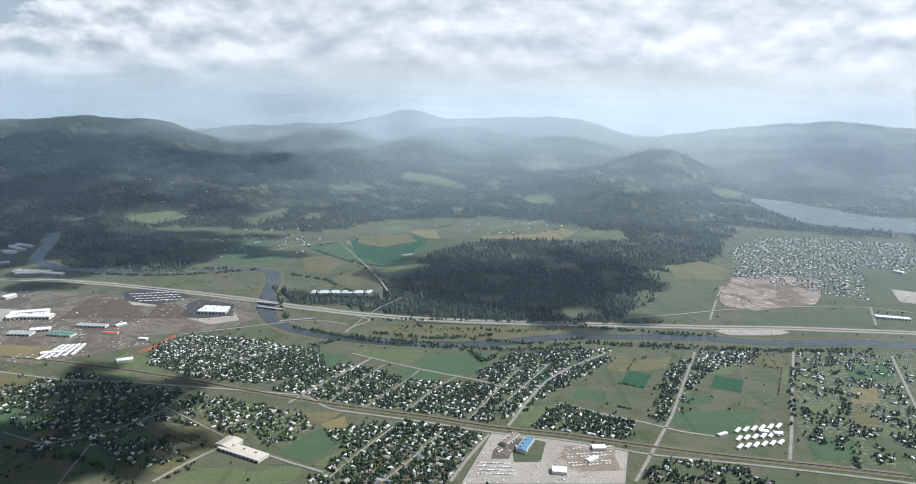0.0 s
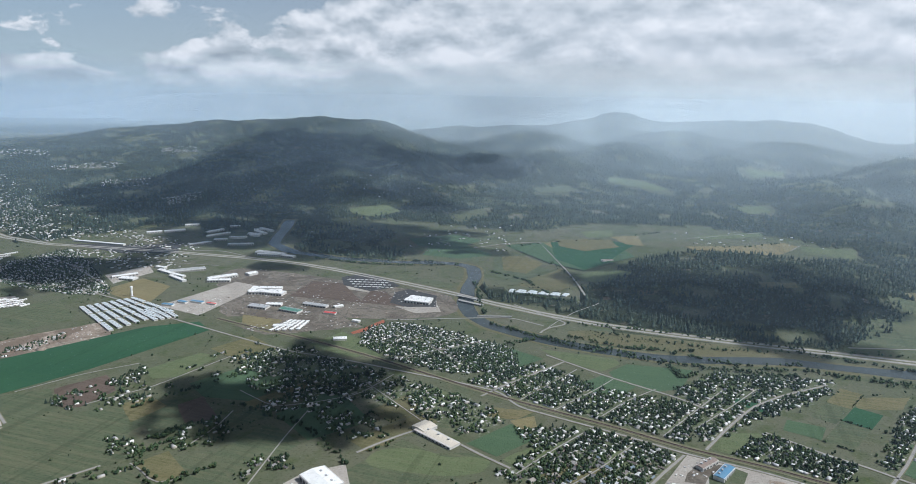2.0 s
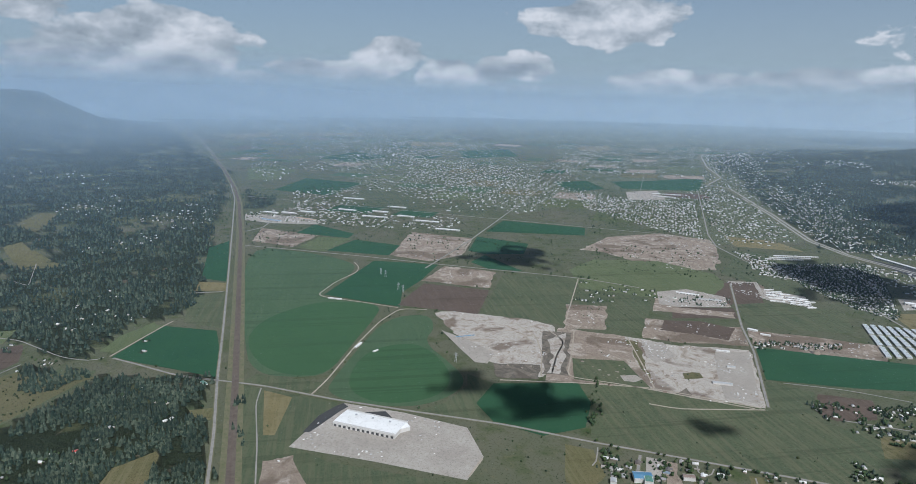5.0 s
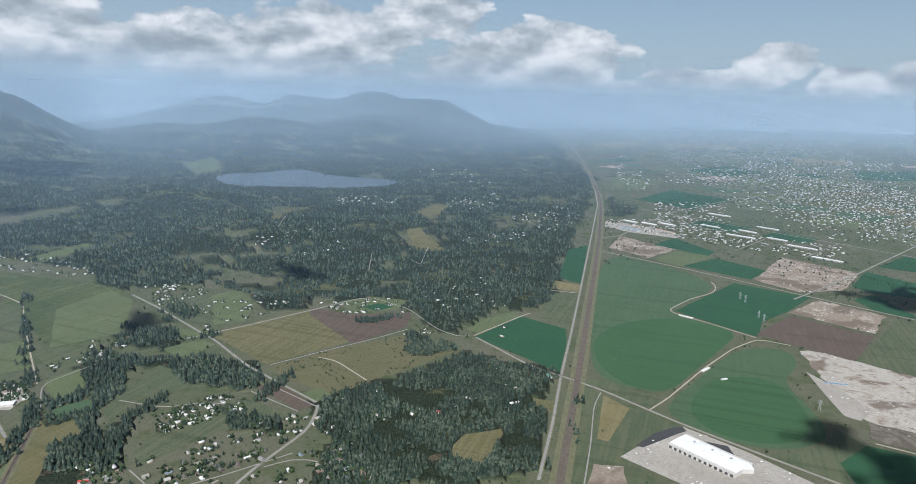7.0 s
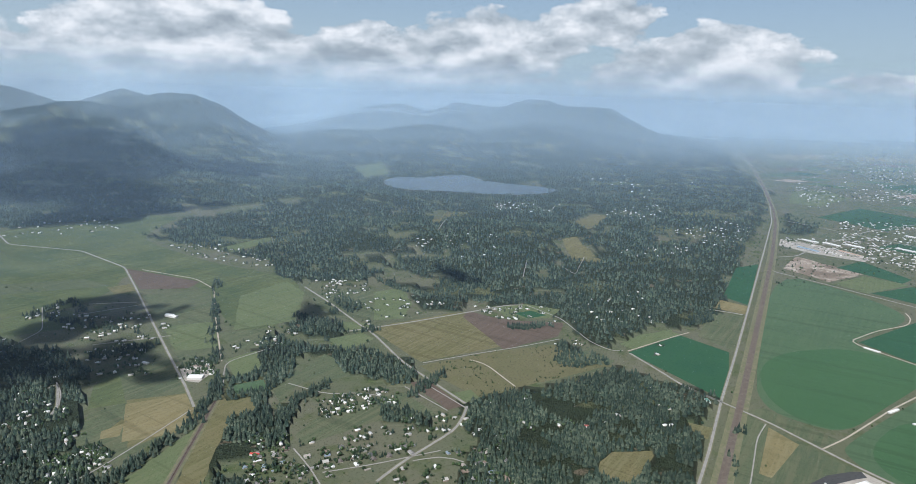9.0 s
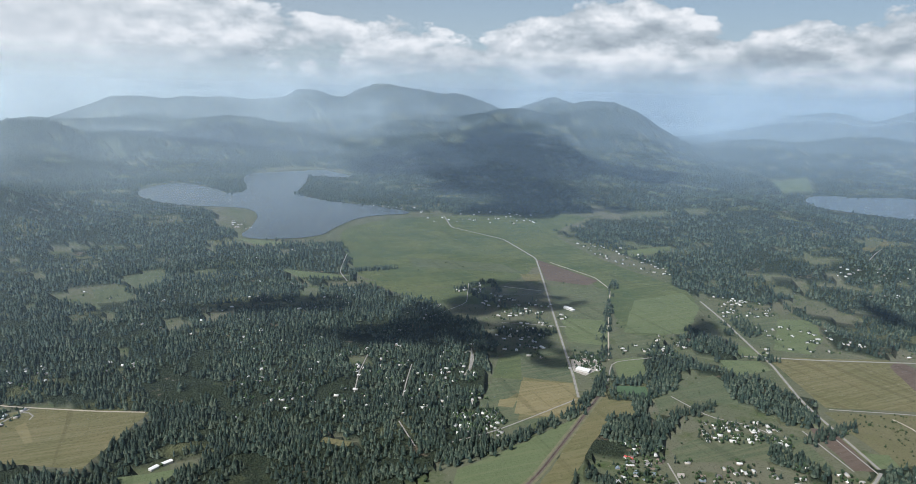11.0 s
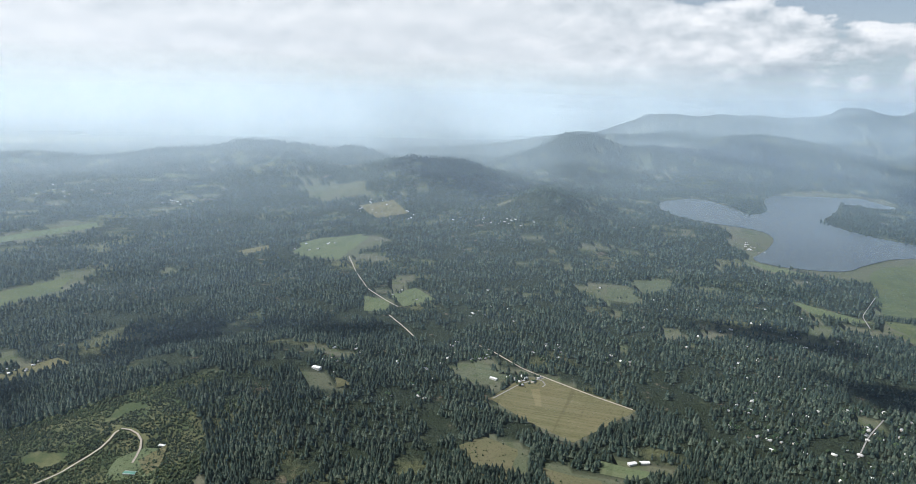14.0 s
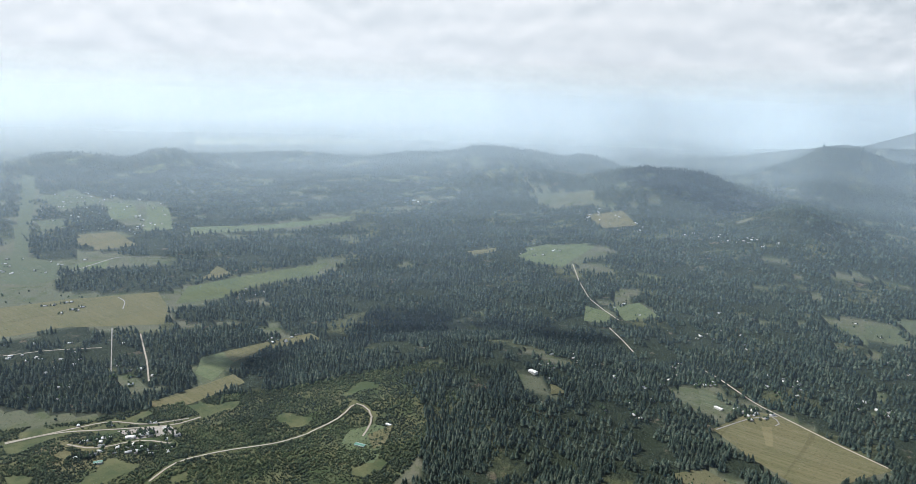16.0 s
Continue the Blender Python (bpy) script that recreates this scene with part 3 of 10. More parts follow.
hill(-31.9, 470, 1, 32, 40)
# foothills and spurs that step down to the valley
hill(124.0, 1250, 46, 120, 160)
hill(117.0, 1180, 36, 75, 150)
hill(121.0, 1560, 80, 140, 190)
hill(111.0, 1330, 48, 70, 180)
hill(114.5, 1620, 72, 80, 170)
hill(105.0, 1480, 46, 80, 200)
hill(99.5, 1580, 52, 85, 210)
hill(93.5, 1760, 62, 110, 240)
hill(101.5, 2150, 72, 140, 230)
hill(90.0, 2250, 80, 150, 250)
hill(86.0, 1650, 40, 80, 200)
hill(79.0, 1380, 36, 70, 120)
hill(74.0, 1620, 50, 90, 170)
hill(81.5, 2050, 66, 130, 210)
hill(131.0, 2000, 42, 180, 240)
hill(138.0, 2350, 28, 190, 240)
hill(214.5, 770, 24, 78, 62)
hill(206.0, 800, 13, 55, 55)
hill(223.0, 1080, 18, 100, 100)
hill(241.0, 1480, 58, 130, 190)
hill(233.0, 1720, 48, 120, 210)
hill(237.0, 1230, 26, 90, 130)
hill(216.0, 2350, 66, 180, 280)
hill(207.5, 2300, 62, 150, 280)
hill(223.0, 2250, 52, 150, 260)
hill(246.0, 1560, 46, 130, 180)
hill(251.0, 2050, 84, 150, 230)
hill(-58.0, 1220, 38, 130, 130)
hill(-46.0, 1280, 20, 120, 110)
hill(-53.0, 372, 21, 52, 44)


def hashed(ix, iy, seed):
    v = np.sin(ix * 127.1 + iy * 311.7 + seed * 74.7) * 43758.5453
    return v - np.floor(v)


def soft_noise(x, y, size, seed):
    """Smooth value noise between 0 and 1."""
    x, y = np.asarray(x, float) / size, np.asarray(y, float) / size
    ix, iy = np.floor(x), np.floor(y)
    u, v = x - ix, y - iy
    u, v = u * u * (3 - 2 * u), v * v * (3 - 2 * v)
    a, b = hashed(ix, iy, seed), hashed(ix + 1, iy, seed)
    c, d = hashed(ix, iy + 1, seed), hashed(ix + 1, iy + 1, seed)
    return (a * (1 - u) + b * u) * (1 - v) + (c * (1 - u) + d * u) * v


def terrain(x, y):
    """Height of the bare land."""
    x, y = np.asarray(x, float), np.asarray(y, float)
    total = np.zeros_like(x)
    for c, s, r, top, wide, deep in HILLS:
        along, across = x * c + y * s - r, y * c - x * s
        total = total + (top * np.exp(-0.5 * ((along / deep) ** 2 + (across / wide) ** 2))) ** 6
    z = total ** (1 / 6)
    rough = (soft_noise(x, y, 260, 1) - 0.5) * 0.36 + (soft_noise(x, y, 95, 2) - 0.5) * 0.26 + (soft_noise(x, y, 33, 3) - 0.5) * 0.12
    z = np.maximum(z - 2.0, 0)
    for bx, by, br in BASINS:
        z = z * np.clip((np.hypot(x - bx, y - by) / br - 0.85) / 0.4, 0, 1)
    calm = 1 - 0.6 * np.clip((np.hypot(x, y) - 1500) / 600, 0, 1)
    rough = rough * calm
    spurs = 1 - np.abs(soft_noise(x, y, 310, 41) * 2 - 1) * 0.55 - np.abs(soft_noise(x, y, 140, 42) * 2 - 1) * 0.3
    z = z * (1 + (spurs - 0.62 - np.abs(soft_noise(x, y, 64, 43) * 2 - 1) * 0.16) * 0.66 * calm * np.clip(z / 20, 0, 1))
    return z * (1 + rough * np.clip(z / 25, 0, 1))


# ---- the ground ----
WOODS, CLEARINGS, TOWNS, WATERS, BRUSH = [], [], [], [], []


def inside(x, y, poly):
    x, y = np.asarray(x, float), np.asarray(y, float)
    hit = np.zeros(x.shape, bool)
    near = (x >= min(p[0] for p in poly)) & (x <= max(p[0] for p in poly)) & (y >= min(p[1] for p in poly)) & (y <= max(p[1] for p in poly))
    if not near.any():
        return hit
    px, py = x[near], y[near]
    h = np.zeros(px.shape, bool)
    for (x0, y0), (x1, y1) in zip(poly, poly[1:] + poly[:1]):
        if y0 != y1:
            h ^= ((y0 > py) != (y1 > py)) & (px < (x1 - x0) * (py - y0) / (y1 - y0) + x0)
    hit[near] = h
    return hit


def pairs(numbers):
    return list(zip(numbers[::2], numbers[1::2]))


WATERS.append(pairs((506.5, 1225.9, 566.0, 1205.1, 595.7, 1120.6, 631.4, 1048.2, 681.1, 1001.6, 740.6, 929.2, 683.3, 854.4, 601.3, 879.8, 554.6, 915.9, 488.4, 943.7, 492.8, 1024.2, 503.9, 1133.2)))
CLEARINGS.append(pairs((-123.1, 1389.9, -58.1, 1383.0, 13.1, 1305.3, -19.6, 1249.3, -75.8, 1284.2, -112.8, 1299.9)))
CLEARINGS.append(pairs((-233.5, 1170.8, -181.0, 1242.8, -149.5, 1205.7, -170.7, 1137.7, -208.5, 1128.2)))
CLEARINGS.append(pairs((-277.7, 688.5, -153.2, 769.5, -31.6, 866.8, 25.8, 886.6, 216.3, 871.6, 201.2, 801.6, 8.7, 707.3, -24.1, 670.3, -73.4, 569.5, -110.6, 551.4, -173.8, 564.7, -251.1, 620.3)))
CLEARINGS.append(pairs((-423.7, 845.8, -383.7, 901.2, -353.8, 874.4, -391.2, 815.0)))
CLEARINGS.append(pairs((346.3, 862.6, 595.8, 871.3, 347.3, 491.8, 154.1, 478.6, 213.2, 607.1)))
TOWNS.append(pairs((-195.8, 419.6, -179.8, 437.5, -143.0, 434.1, -91.6, 415.4, -76.7, 377.7, -113.9, 362.9, -153.2, 369.1, -187.1, 387.7)))
TOWNS.append(pairs((-195.8, 419.6, -179.8, 437.5, -143.0, 434.1, -91.6, 415.4, -76.7, 377.7, -113.9, 362.9, -153.2, 369.1, -187.1, 387.7)))
TOWNS.append(pairs((-83.5, 377.3, -65.9, 396.8, -31.1, 371.6, 23.3, 364.6, 18.1, 320.9, -24.5, 331.4, -75.5, 339.4, -106.8, 349.7)))
TOWNS.append(pairs((13.6, 382.9, 37.3, 418.1, 104.6, 429.7, 95.8, 406.4, 48.6, 351.8, 29.9, 318.2, 21.8, 335.9)))
TOWNS.append(pairs((-250.9, 347.4, -221.4, 369.5, -144.8, 347.7, -85.2, 327.7, -70.6, 316.6, -76.8, 293.6, -105.8, 297.9, -146.4, 314.1, -177.2, 300.4, -222.1, 304.3)))
TOWNS.append(pairs((-62.6, 305.8, -23.8, 321.4, 17.5, 304.8, -4.2, 262.6, -63.6, 260.2, -48.5, 289.4)))
TOWNS.append(pairs((55.6, 343.3, 93.7, 324.5, 79.6, 302.4, 35.2, 311.6)))
TOWNS.append(pairs((127.8, 389.4, 156.9, 428.6, 202.9, 431.5, 190.8, 412.0, 149.6, 390.6, 112.5, 326.8, 103.2, 326.3)))
TOWNS.append(pairs((229.1, 433.1, 312.2, 438.2, 211.9, 285.1, 168.6, 288.3, 179.3, 330.0)))
CLEARINGS.append(pairs((-414.2, -134.4, -474.3, -117.5, -477.8, -103.6, -550.6, -113.5, -604.9, -116.6, -737.3, -131.3, -766.3, -114.6, -544.1, -44.9, -262.4, -24.2, -266.3, -52.6, -373.3, -66.8)))
CLEARINGS.append(pairs((-427.1, -146.6, -476.9, -130.3, -475.5, -116.6, -415.8, -131.6)))
CLEARINGS.append(pairs((-371.6, -176.7, -401.0, -158.7, -398.5, -137.6, -377.8, -135.6, -330.1, -158.9)))
CLEARINGS.append(pairs((-272.5, -97.2, -285.0, -96.4, -297.7, -80.5, -292.2, -78.0, -270.2, -80.8)))
CLEARINGS.append(pairs((-338.0, -76.0, -336.4, -62.9, -323.4, -61.6, -329.7, -71.6)))
CLEARINGS.append(pairs((-654.2, -288.1, -677.1, -267.8, -646.1, -241.9, -634.0, -270.6)))
TOWNS.append(pairs((-2247.2, 739.6, -2330.3, 1338.7, -1616.2, 985.9, -697.9, 545.6, -686.0, 424.4, -717.4, 424.7, -799.2, 391.4, -1091.1, 464.8, -1433.1, 497.9)))
TOWNS.append(pairs((-597.2, 438.2, -585.9, 535.3, -516.9, 491.4, -423.6, 421.2, -451.1, 409.0, -522.2, 411.4)))
TOWNS.append(pairs((-3904.6, 875.8, -4066.0, 2613.3, -2422.9, 1503.2, -2384.2, 614.1)))
TOWNS.append(pairs((-1756.8, 154.5, -1603.9, 356.7, -1284.1, 421.8, -1235.3, 211.9, -1363.0, 148.6)))
WOODS.append(pairs((-660.1, 534.8, -887.9, 644.0, -1158.5, 757.4, -1549.4, 991.1, -812.5, 1464.1, -402.9, 759.4, -451.3, 726.5, -486.3, 715.9, -581.6, 682.3)))
WOODS.append(pairs((-1152.8, -143.3, -951.8, -121.2, -970.3, -80.8, -1054.2, -93.2)))
WATERS.append(pairs((-1016.0, -841.6, -1092.1, -850.9, -1094.4, -808.1, -1173.1, -805.4, -1210.8, -771.3, -1150.0, -690.9, -1143.6, -634.2, -1154.2, -564.4, -1133.9, -516.4, -1059.1, -517.1, -993.6, -572.8, -964.9, -661.7, -931.7, -725.6, -952.4, -782.0)))
CLEARINGS.append(pairs((-256.9, -903.1, -451.7, -792.2, -548.1, -778.3, -531.0, -754.5, -429.9, -708.4, -422.0, -602.5, -433.7, -509.4, -399.6, -432.4, -444.7, -377.7, -435.1, -331.4, -431.6, -271.1, -451.3, -200.1, -411.4, -143.6, -385.7, -134.6, -383.0, -129.1, -316.4, -164.0, -281.2, -174.5, -234.8, -199.2, -204.6, -216.1, -177.7, -195.0, -160.7, -218.3, -188.6, -276.6, -133.9, -286.0, -188.4, -372.4, -223.0, -458.2, -206.2, -519.8, -167.9, -611.9)))
WOODS.append(pairs((-427.9, -710.7, -531.0, -754.5, -584.4, -741.3, -788.5, -658.7, -1064.5, -443.3, -1686.5, -340.4, -1403.3, -206.0, -1084.3, -171.1, -840.8, -141.5, -537.0, -103.3, -478.9, -112.4, -413.8, -140.5, -432.8, -191.5, -438.1, -275.3, -428.3, -326.1, -430.3, -365.5, -392.6, -383.7, -430.1, -513.6, -432.4, -612.0)))
WOODS.append(pairs((-304.8, -166.8, -382.6, -132.6, -372.1, -77.4, -331.3, -64.3, -280.5, -55.6, -269.8, -54.0, -210.8, -135.0, -281.2, -174.5)))
WOODS.append(pairs((-152.6, -215.1, -241.9, -302.2, -291.0, -316.2, -281.3, -295.6, -223.0, -252.1, -164.2, -199.1)))
WOODS.append(pairs((-273.3, -254.0, -307.8, -261.2, -314.1, -229.5, -292.5, -221.9, -270.2, -225.1)))
WOODS.append(pairs((-851.7, -1569.7, -4132.2, -1048.5, -2158.5, -430.5, -1321.4, -192.4, -1122.7, -276.9, -519.4, -981.0)))
CLEARINGS.append(pairs((-1156.7, -1052.8, -1310.8, -1076.8, -1090.6, -880.2, -1008.5, -887.3)))
CLEARINGS.append(pairs((-437.3, -584.8, -512.3, -590.6, -505.8, -573.7, -436.7, -556.5)))
CLEARINGS.append(pairs((-692.9, -313.3, -722.6, -304.9, -658.8, -263.4, -634.4, -272.4)))
CLEARINGS.append(pairs((-761.2, -545.8, -815.1, -542.7, -758.0, -509.1, -645.9, -454.4)))
CLEARINGS.append(pairs((-424.4, -144.4, -452.7, -142.0, -481.3, -125.6, -469.8, -120.1, -426.4, -132.9)))
CLEARINGS.append(pairs((-182.1, -783.0, -248.0, -834.5, -332.9, -845.1, -555.5, -792.2, -429.7, -705.9, -407.4, -649.8, -396.3, -542.7, -401.6, -425.7, -313.2, -335.5, -248.1, -324.7, -196.4, -260.4, -133.2, -273.6, -182.0, -368.1, -218.3, -426.8, -201.5, -470.5, -141.0, -544.7, -153.6, -599.2, -163.5, -696.1)))
WATERS.append(pairs((44.0, -1189.5, -18.6, -1248.8, -67.6, -1155.4, -82.5, -1083.2, -114.9, -1127.8, -120.3, -1301.5, -165.4, -1405.7, -244.6, -1448.2, -321.8, -1404.9, -334.6, -1301.3, -297.6, -1246.5, -245.6, -1314.5, -217.4, -1179.4, -176.3, -1072.4, -212.5, -987.3, -272.4, -927.2, -310.4, -852.5, -230.8, -858.3, -174.1, -782.6, -152.7, -742.1, -97.2, -738.9, -63.3, -763.2, -84.9, -813.9, -105.4, -905.3, -90.5, -960.2, -32.7, -983.1, 10.6, -1015.3, 47.9, -1095.2)))
WOODS.append(pairs((248.0, -187.5, 1203.6, -1030.2, 803.1, -1125.3, 139.3, -1421.8, 48.6, -1069.6, -40.7, -968.5, -60.2, -766.1, -166.8, -703.5, -158.7, -629.2, -126.5, -566.3, -168.0, -477.7, -92.3, -256.9, -60.2, -203.1)))
WOODS.append(pairs((-46.2, -758.6, -164.6, -689.6, -141.0, -544.7, -209.5, -409.6, -166.2, -355.8, -130.9, -275.2, -132.6, -260.5, -106.9, -254.0, -82.9, -244.2, -9.0, -296.2)))
WOODS.append(pairs((-426.6, -707.6, -734.5, -762.2, -761.3, -665.1, -410.7, -420.2, -396.3, -542.7, -407.4, -649.8)))
WOODS.append(pairs((-169.7, -1039.8, -232.9, -1251.4, -462.5, -1141.7, -541.8, -899.3, -557.7, -795.5, -332.9, -845.1, -248.6, -908.9)))
WOODS.append(pairs((-138.2, -205.3, -192.7, -271.2, -221.0, -288.3, -260.7, -316.4, -290.6, -322.2, -266.2, -268.1, -224.2, -241.5, -168.2, -236.0)))
CLEARINGS.append(pairs((92.6, -331.9, 83.5, -368.9, 119.4, -398.5, 86.4, -381.9, 62.5, -366.2, 15.9, -348.0, 40.2, -300.1, 72.0, -315.8)))
CLEARINGS.append(pairs((132.0, -369.8, 112.2, -399.0, 89.3, -364.3, 96.4, -340.3)))
CLEARINGS.append(pairs((387.6, -596.6, 396.4, -669.5, 349.4, -704.7, 326.9, -690.2, 324.9, -581.4, 365.1, -577.5)))
CLEARINGS.append(pairs((227.7, -488.9, 217.5, -524.4, 186.9, -495.4, 202.2, -464.3)))
CLEARINGS.append(pairs((247.0, -484.2, 221.6, -479.2, 207.5, -447.1, 226.3, -443.1)))
CLEARINGS.append(pairs((91.5, -587.9, 58.8, -603.5, 33.9, -593.4, 28.7, -548.5, 52.6, -541.1)))
CLEARINGS.append(pairs((-8.6, -614.4, -39.4, -628.5, -38.3, -608.8, -11.2, -601.9)))
CLEARINGS.append(pairs((-82.5, -617.4, -142.1, -573.2, -126.8, -562.7, -98.3, -578.5)))
CLEARINGS.append(pairs((-60.2, -766.1, -97.2, -738.9, -120.2, -720.8, -81.9, -716.6)))
CLEARINGS.append(pairs((194.5, -306.7, 179.8, -317.2, 160.8, -308.5, 168.7, -295.9, 182.5, -295.6)))
CLEARINGS.append(pairs((28.0, -290.7, -4.9, -290.0, 0.4, -279.2, 21.5, -278.0)))
CLEARINGS.append(pairs((93.3, -278.8, 83.7, -292.8, 65.5, -285.7, 59.4, -257.7, 86.3, -256.2)))
CLEARINGS.append(pairs((-59.8, -293.3, -71.4, -283.5, -67.8, -279.3, -56.6, -290.5)))
CLEARINGS.append(pairs((52.8, -276.1, 26.2, -272.7, 0.0, -251.6, 47.9, -248.9)))
CLEARINGS.append(pairs((359.9, -87.8, 333.2, -131.4, 320.0, -169.9, 299.8, -210.1, 269.9, -247.7, 230.0, -282.6, 203.6, -286.1, 197.7, -262.9, 193.8, -230.7, 184.5, -204.0, 177.1, -174.9, 280.6, -64.9)))
BRUSH.append(pairs((359.9, -87.8, 333.2, -131.4, 320.0, -169.9, 299.8, -210.1, 269.9, -247.7, 230.0, -282.6, 203.6, -286.1, 197.7, -262.9, 193.8, -230.7, 184.5, -204.0, 177.1, -174.9, 280.6, -64.9)))
CLEARINGS.append(pairs((485.0, -143.0, 558.7, -167.0, 553.8, -213.6, 521.6, -267.9, 470.9, -250.8, 441.4, -230.2, 485.8, -178.2)))
CLEARINGS.append(pairs((479.9, -258.7, 524.4, -295.1, 519.9, -349.6, 506.3, -434.3, 525.4, -483.1, 470.2, -392.8, 476.6, -331.5, 467.6, -292.2)))
CLEARINGS.append(pairs((368.9, -212.7, 369.0, -229.0, 356.6, -289.4, 338.8, -289.9, 351.2, -242.7, 329.5, -197.0, 315.6, -174.0, 326.6, -173.6)))
CLEARINGS.append(pairs((723.2, -403.3, 719.3, -494.7, 695.2, -639.5, 658.5, -610.9, 679.8, -475.3)))
CLEARINGS.append(pairs((776.7, -382.5, 857.5, -431.2, 807.1, -435.4, 759.8, -416.7)))
CLEARINGS.append(pairs((667.1, -265.2, 668.5, -298.5, 624.8, -275.5, 640.2, -254.0)))
CLEARINGS.append(pairs((791.0, -316.9, 777.5, -355.7, 731.1, -333.7, 743.0, -299.8)))
CLEARINGS.append(pairs((707.7, -224.3, 1304.4, -442.4, 1282.0, -458.7, 696.9, -235.2)))
CLEARINGS.append(pairs((739.6, -226.1, 717.5, -248.7, 633.8, -266.5, 607.8, -208.5, 627.3, -189.4)))
CLEARINGS.append(pairs((437.6, -573.2, 429.3, -616.4, 411.7, -591.5, 422.7, -564.0)))
WOODS.append(pairs((-506.8, 644.3, -456.5, 754.8, -353.1, 826.7, -163.6, 822.8, -109.6, 914.9, 35.6, 948.3, 218.3, 880.1, 351.7, 843.8, 481.4, 1170.6, 682.8, 1552.6, 905.5, 1481.7, 993.0, 1262.2, 1344.6, 1739.8, -1038.7, 1364.3)))
WOODS.append(pairs((212.8, 700.2, 351.7, 843.8, 280.0, 681.3, 222.3, 671.0)))
WOODS.append(pairs((391.2, -96.8, 483.2, -123.4, 479.2, -141.1, 482.0, -176.8, 434.4, -229.8, 468.4, -253.2, 534.6, -306.5, 626.0, -341.6, 796.2, -244.6, 886.5, -239.9, 1652.8, -461.3, 1116.6, -1099.5, 234.3, -231.2, 301.7, -211.4, 320.0, -169.9, 333.2, -131.4)))
CLEARINGS.append(pairs((121.5, 1558.6, 266.6, 1720.6, 227.9, 1547.2, 150.8, 1445.2)))
CLEARINGS.append(pairs((98.8, 1173.1, 150.6, 1181.5, 156.7, 1111.4, 110.5, 1081.8)))
CLEARINGS.append(pairs((477.6, 1295.5, 546.2, 1311.8, 490.5, 1193.5, 461.7, 1219.9)))
CLEARINGS.append(pairs((-1295.4, 3706.4, -1156.7, 3878.5, -729.5, 2479.9, -814.7, 2387.2)))
CLEARINGS.append(pairs((-687.1, 2368.1, -622.4, 2432.3, -539.3, 2036.8, -654.3, 2286.4)))
CLEARINGS.append(pairs((288.8, 1230.4, 364.2, 1270.0, 306.9, 1101.1, 269.5, 1104.6)))
CLEARINGS.append(pairs((-297.4, 905.3, -262.4, 982.3, -237.6, 922.6, -260.0, 841.4)))
CLEARINGS.append(pairs((-415.5, 834.4, -381.2, 917.5, -358.5, 896.1, -377.1, 810.5)))
TOWNS.append(pairs((317.9, 770.5, 376.1, 835.3, 453.7, 843.9, 557.0, 812.2, 466.3, 673.5, 415.2, 686.2, 348.5, 552.5, 321.4, 586.2, 266.4, 639.1)))
TOWNS.append(pairs((-83.5, 377.3, -65.9, 396.8, -31.1, 371.6, 23.3, 364.6, 18.1, 320.9, -24.5, 331.4, -75.5, 339.4, -106.8, 349.7)))
WOODS.append(pairs((-65.5, 545.9, -54.5, 645.1, -16.9, 735.6, 79.4, 795.1, 136.5, 724.7, 169.6, 652.0, 185.8, 597.2, 160.4, 533.1, 123.8, 497.1, -36.0, 480.3, -66.8, 517.8)))
WOODS.append(pairs((-458.3, 746.4, -344.7, 773.2, -296.7, 737.4, -303.6, 664.3, -393.2, 676.8, -421.1, 693.8)))
WOODS.append(pairs((-392.9, 655.5, -320.5, 662.6, -196.7, 661.7, -185.2, 621.7, -249.4, 615.9, -317.6, 609.7, -371.5, 618.4)))
WOODS.append(pairs((-164.2, 585.0, -143.3, 607.8, -89.7, 544.2, -44.0, 522.7, -41.4, 492.5, -104.1, 518.1, -140.6, 515.4)))
WOODS.append(pairs((236.1, 1296.7, 549.8, 1350.0, 351.7, 843.8, 265.2, 643.2, 187.0, 610.7, 174.5, 671.6, 149.1, 794.3)))
WOODS.append(pairs((-541.2, 782.6, -494.2, 795.8, -458.3, 746.4, -452.7, 705.2, -503.1, 724.7)))
CLEARINGS.append(pairs((18.5, 593.5, 45.3, 599.8, 49.2, 579.7, 23.2, 574.2)))
CLEARINGS.append(pairs((79.0, 616.4, 111.0, 628.5, 110.1, 606.2, 82.6, 600.5)))
CLEARINGS.append(pairs((178.3, 619.4, 227.0, 632.0, 211.9, 603.0, 175.7, 589.6)))
CLEARINGS.append(pairs((1142.6, -404.5, 1172.9, -476.5, 1021.1, -453.7, 973.7, -370.9)))
CLEARINGS.append(pairs((1077.0, -453.1, 963.0, -521.4, 784.1, -430.3, 841.4, -385.8)))
CLEARINGS.append(pairs((807.5, -323.8, 794.3, -363.6, 700.5, -343.9, 705.5, -298.1)))
CLEARINGS.append(pairs((920.8, -323.2, 923.5, -358.1, 847.1, -333.8, 846.9, -302.2)))
CLEARINGS.append(pairs((580.6, -908.6, 504.6, -959.1, 423.8, -878.2, 500.8, -848.6)))
CLEARINGS.append(pairs((433.7, -829.3, 392.6, -869.0, 342.5, -814.9, 378.7, -773.9)))
CLEARINGS.append(pairs((-845.9, -367.0, -939.4, -374.5, -936.1, -348.1, -765.8, -309.6)))
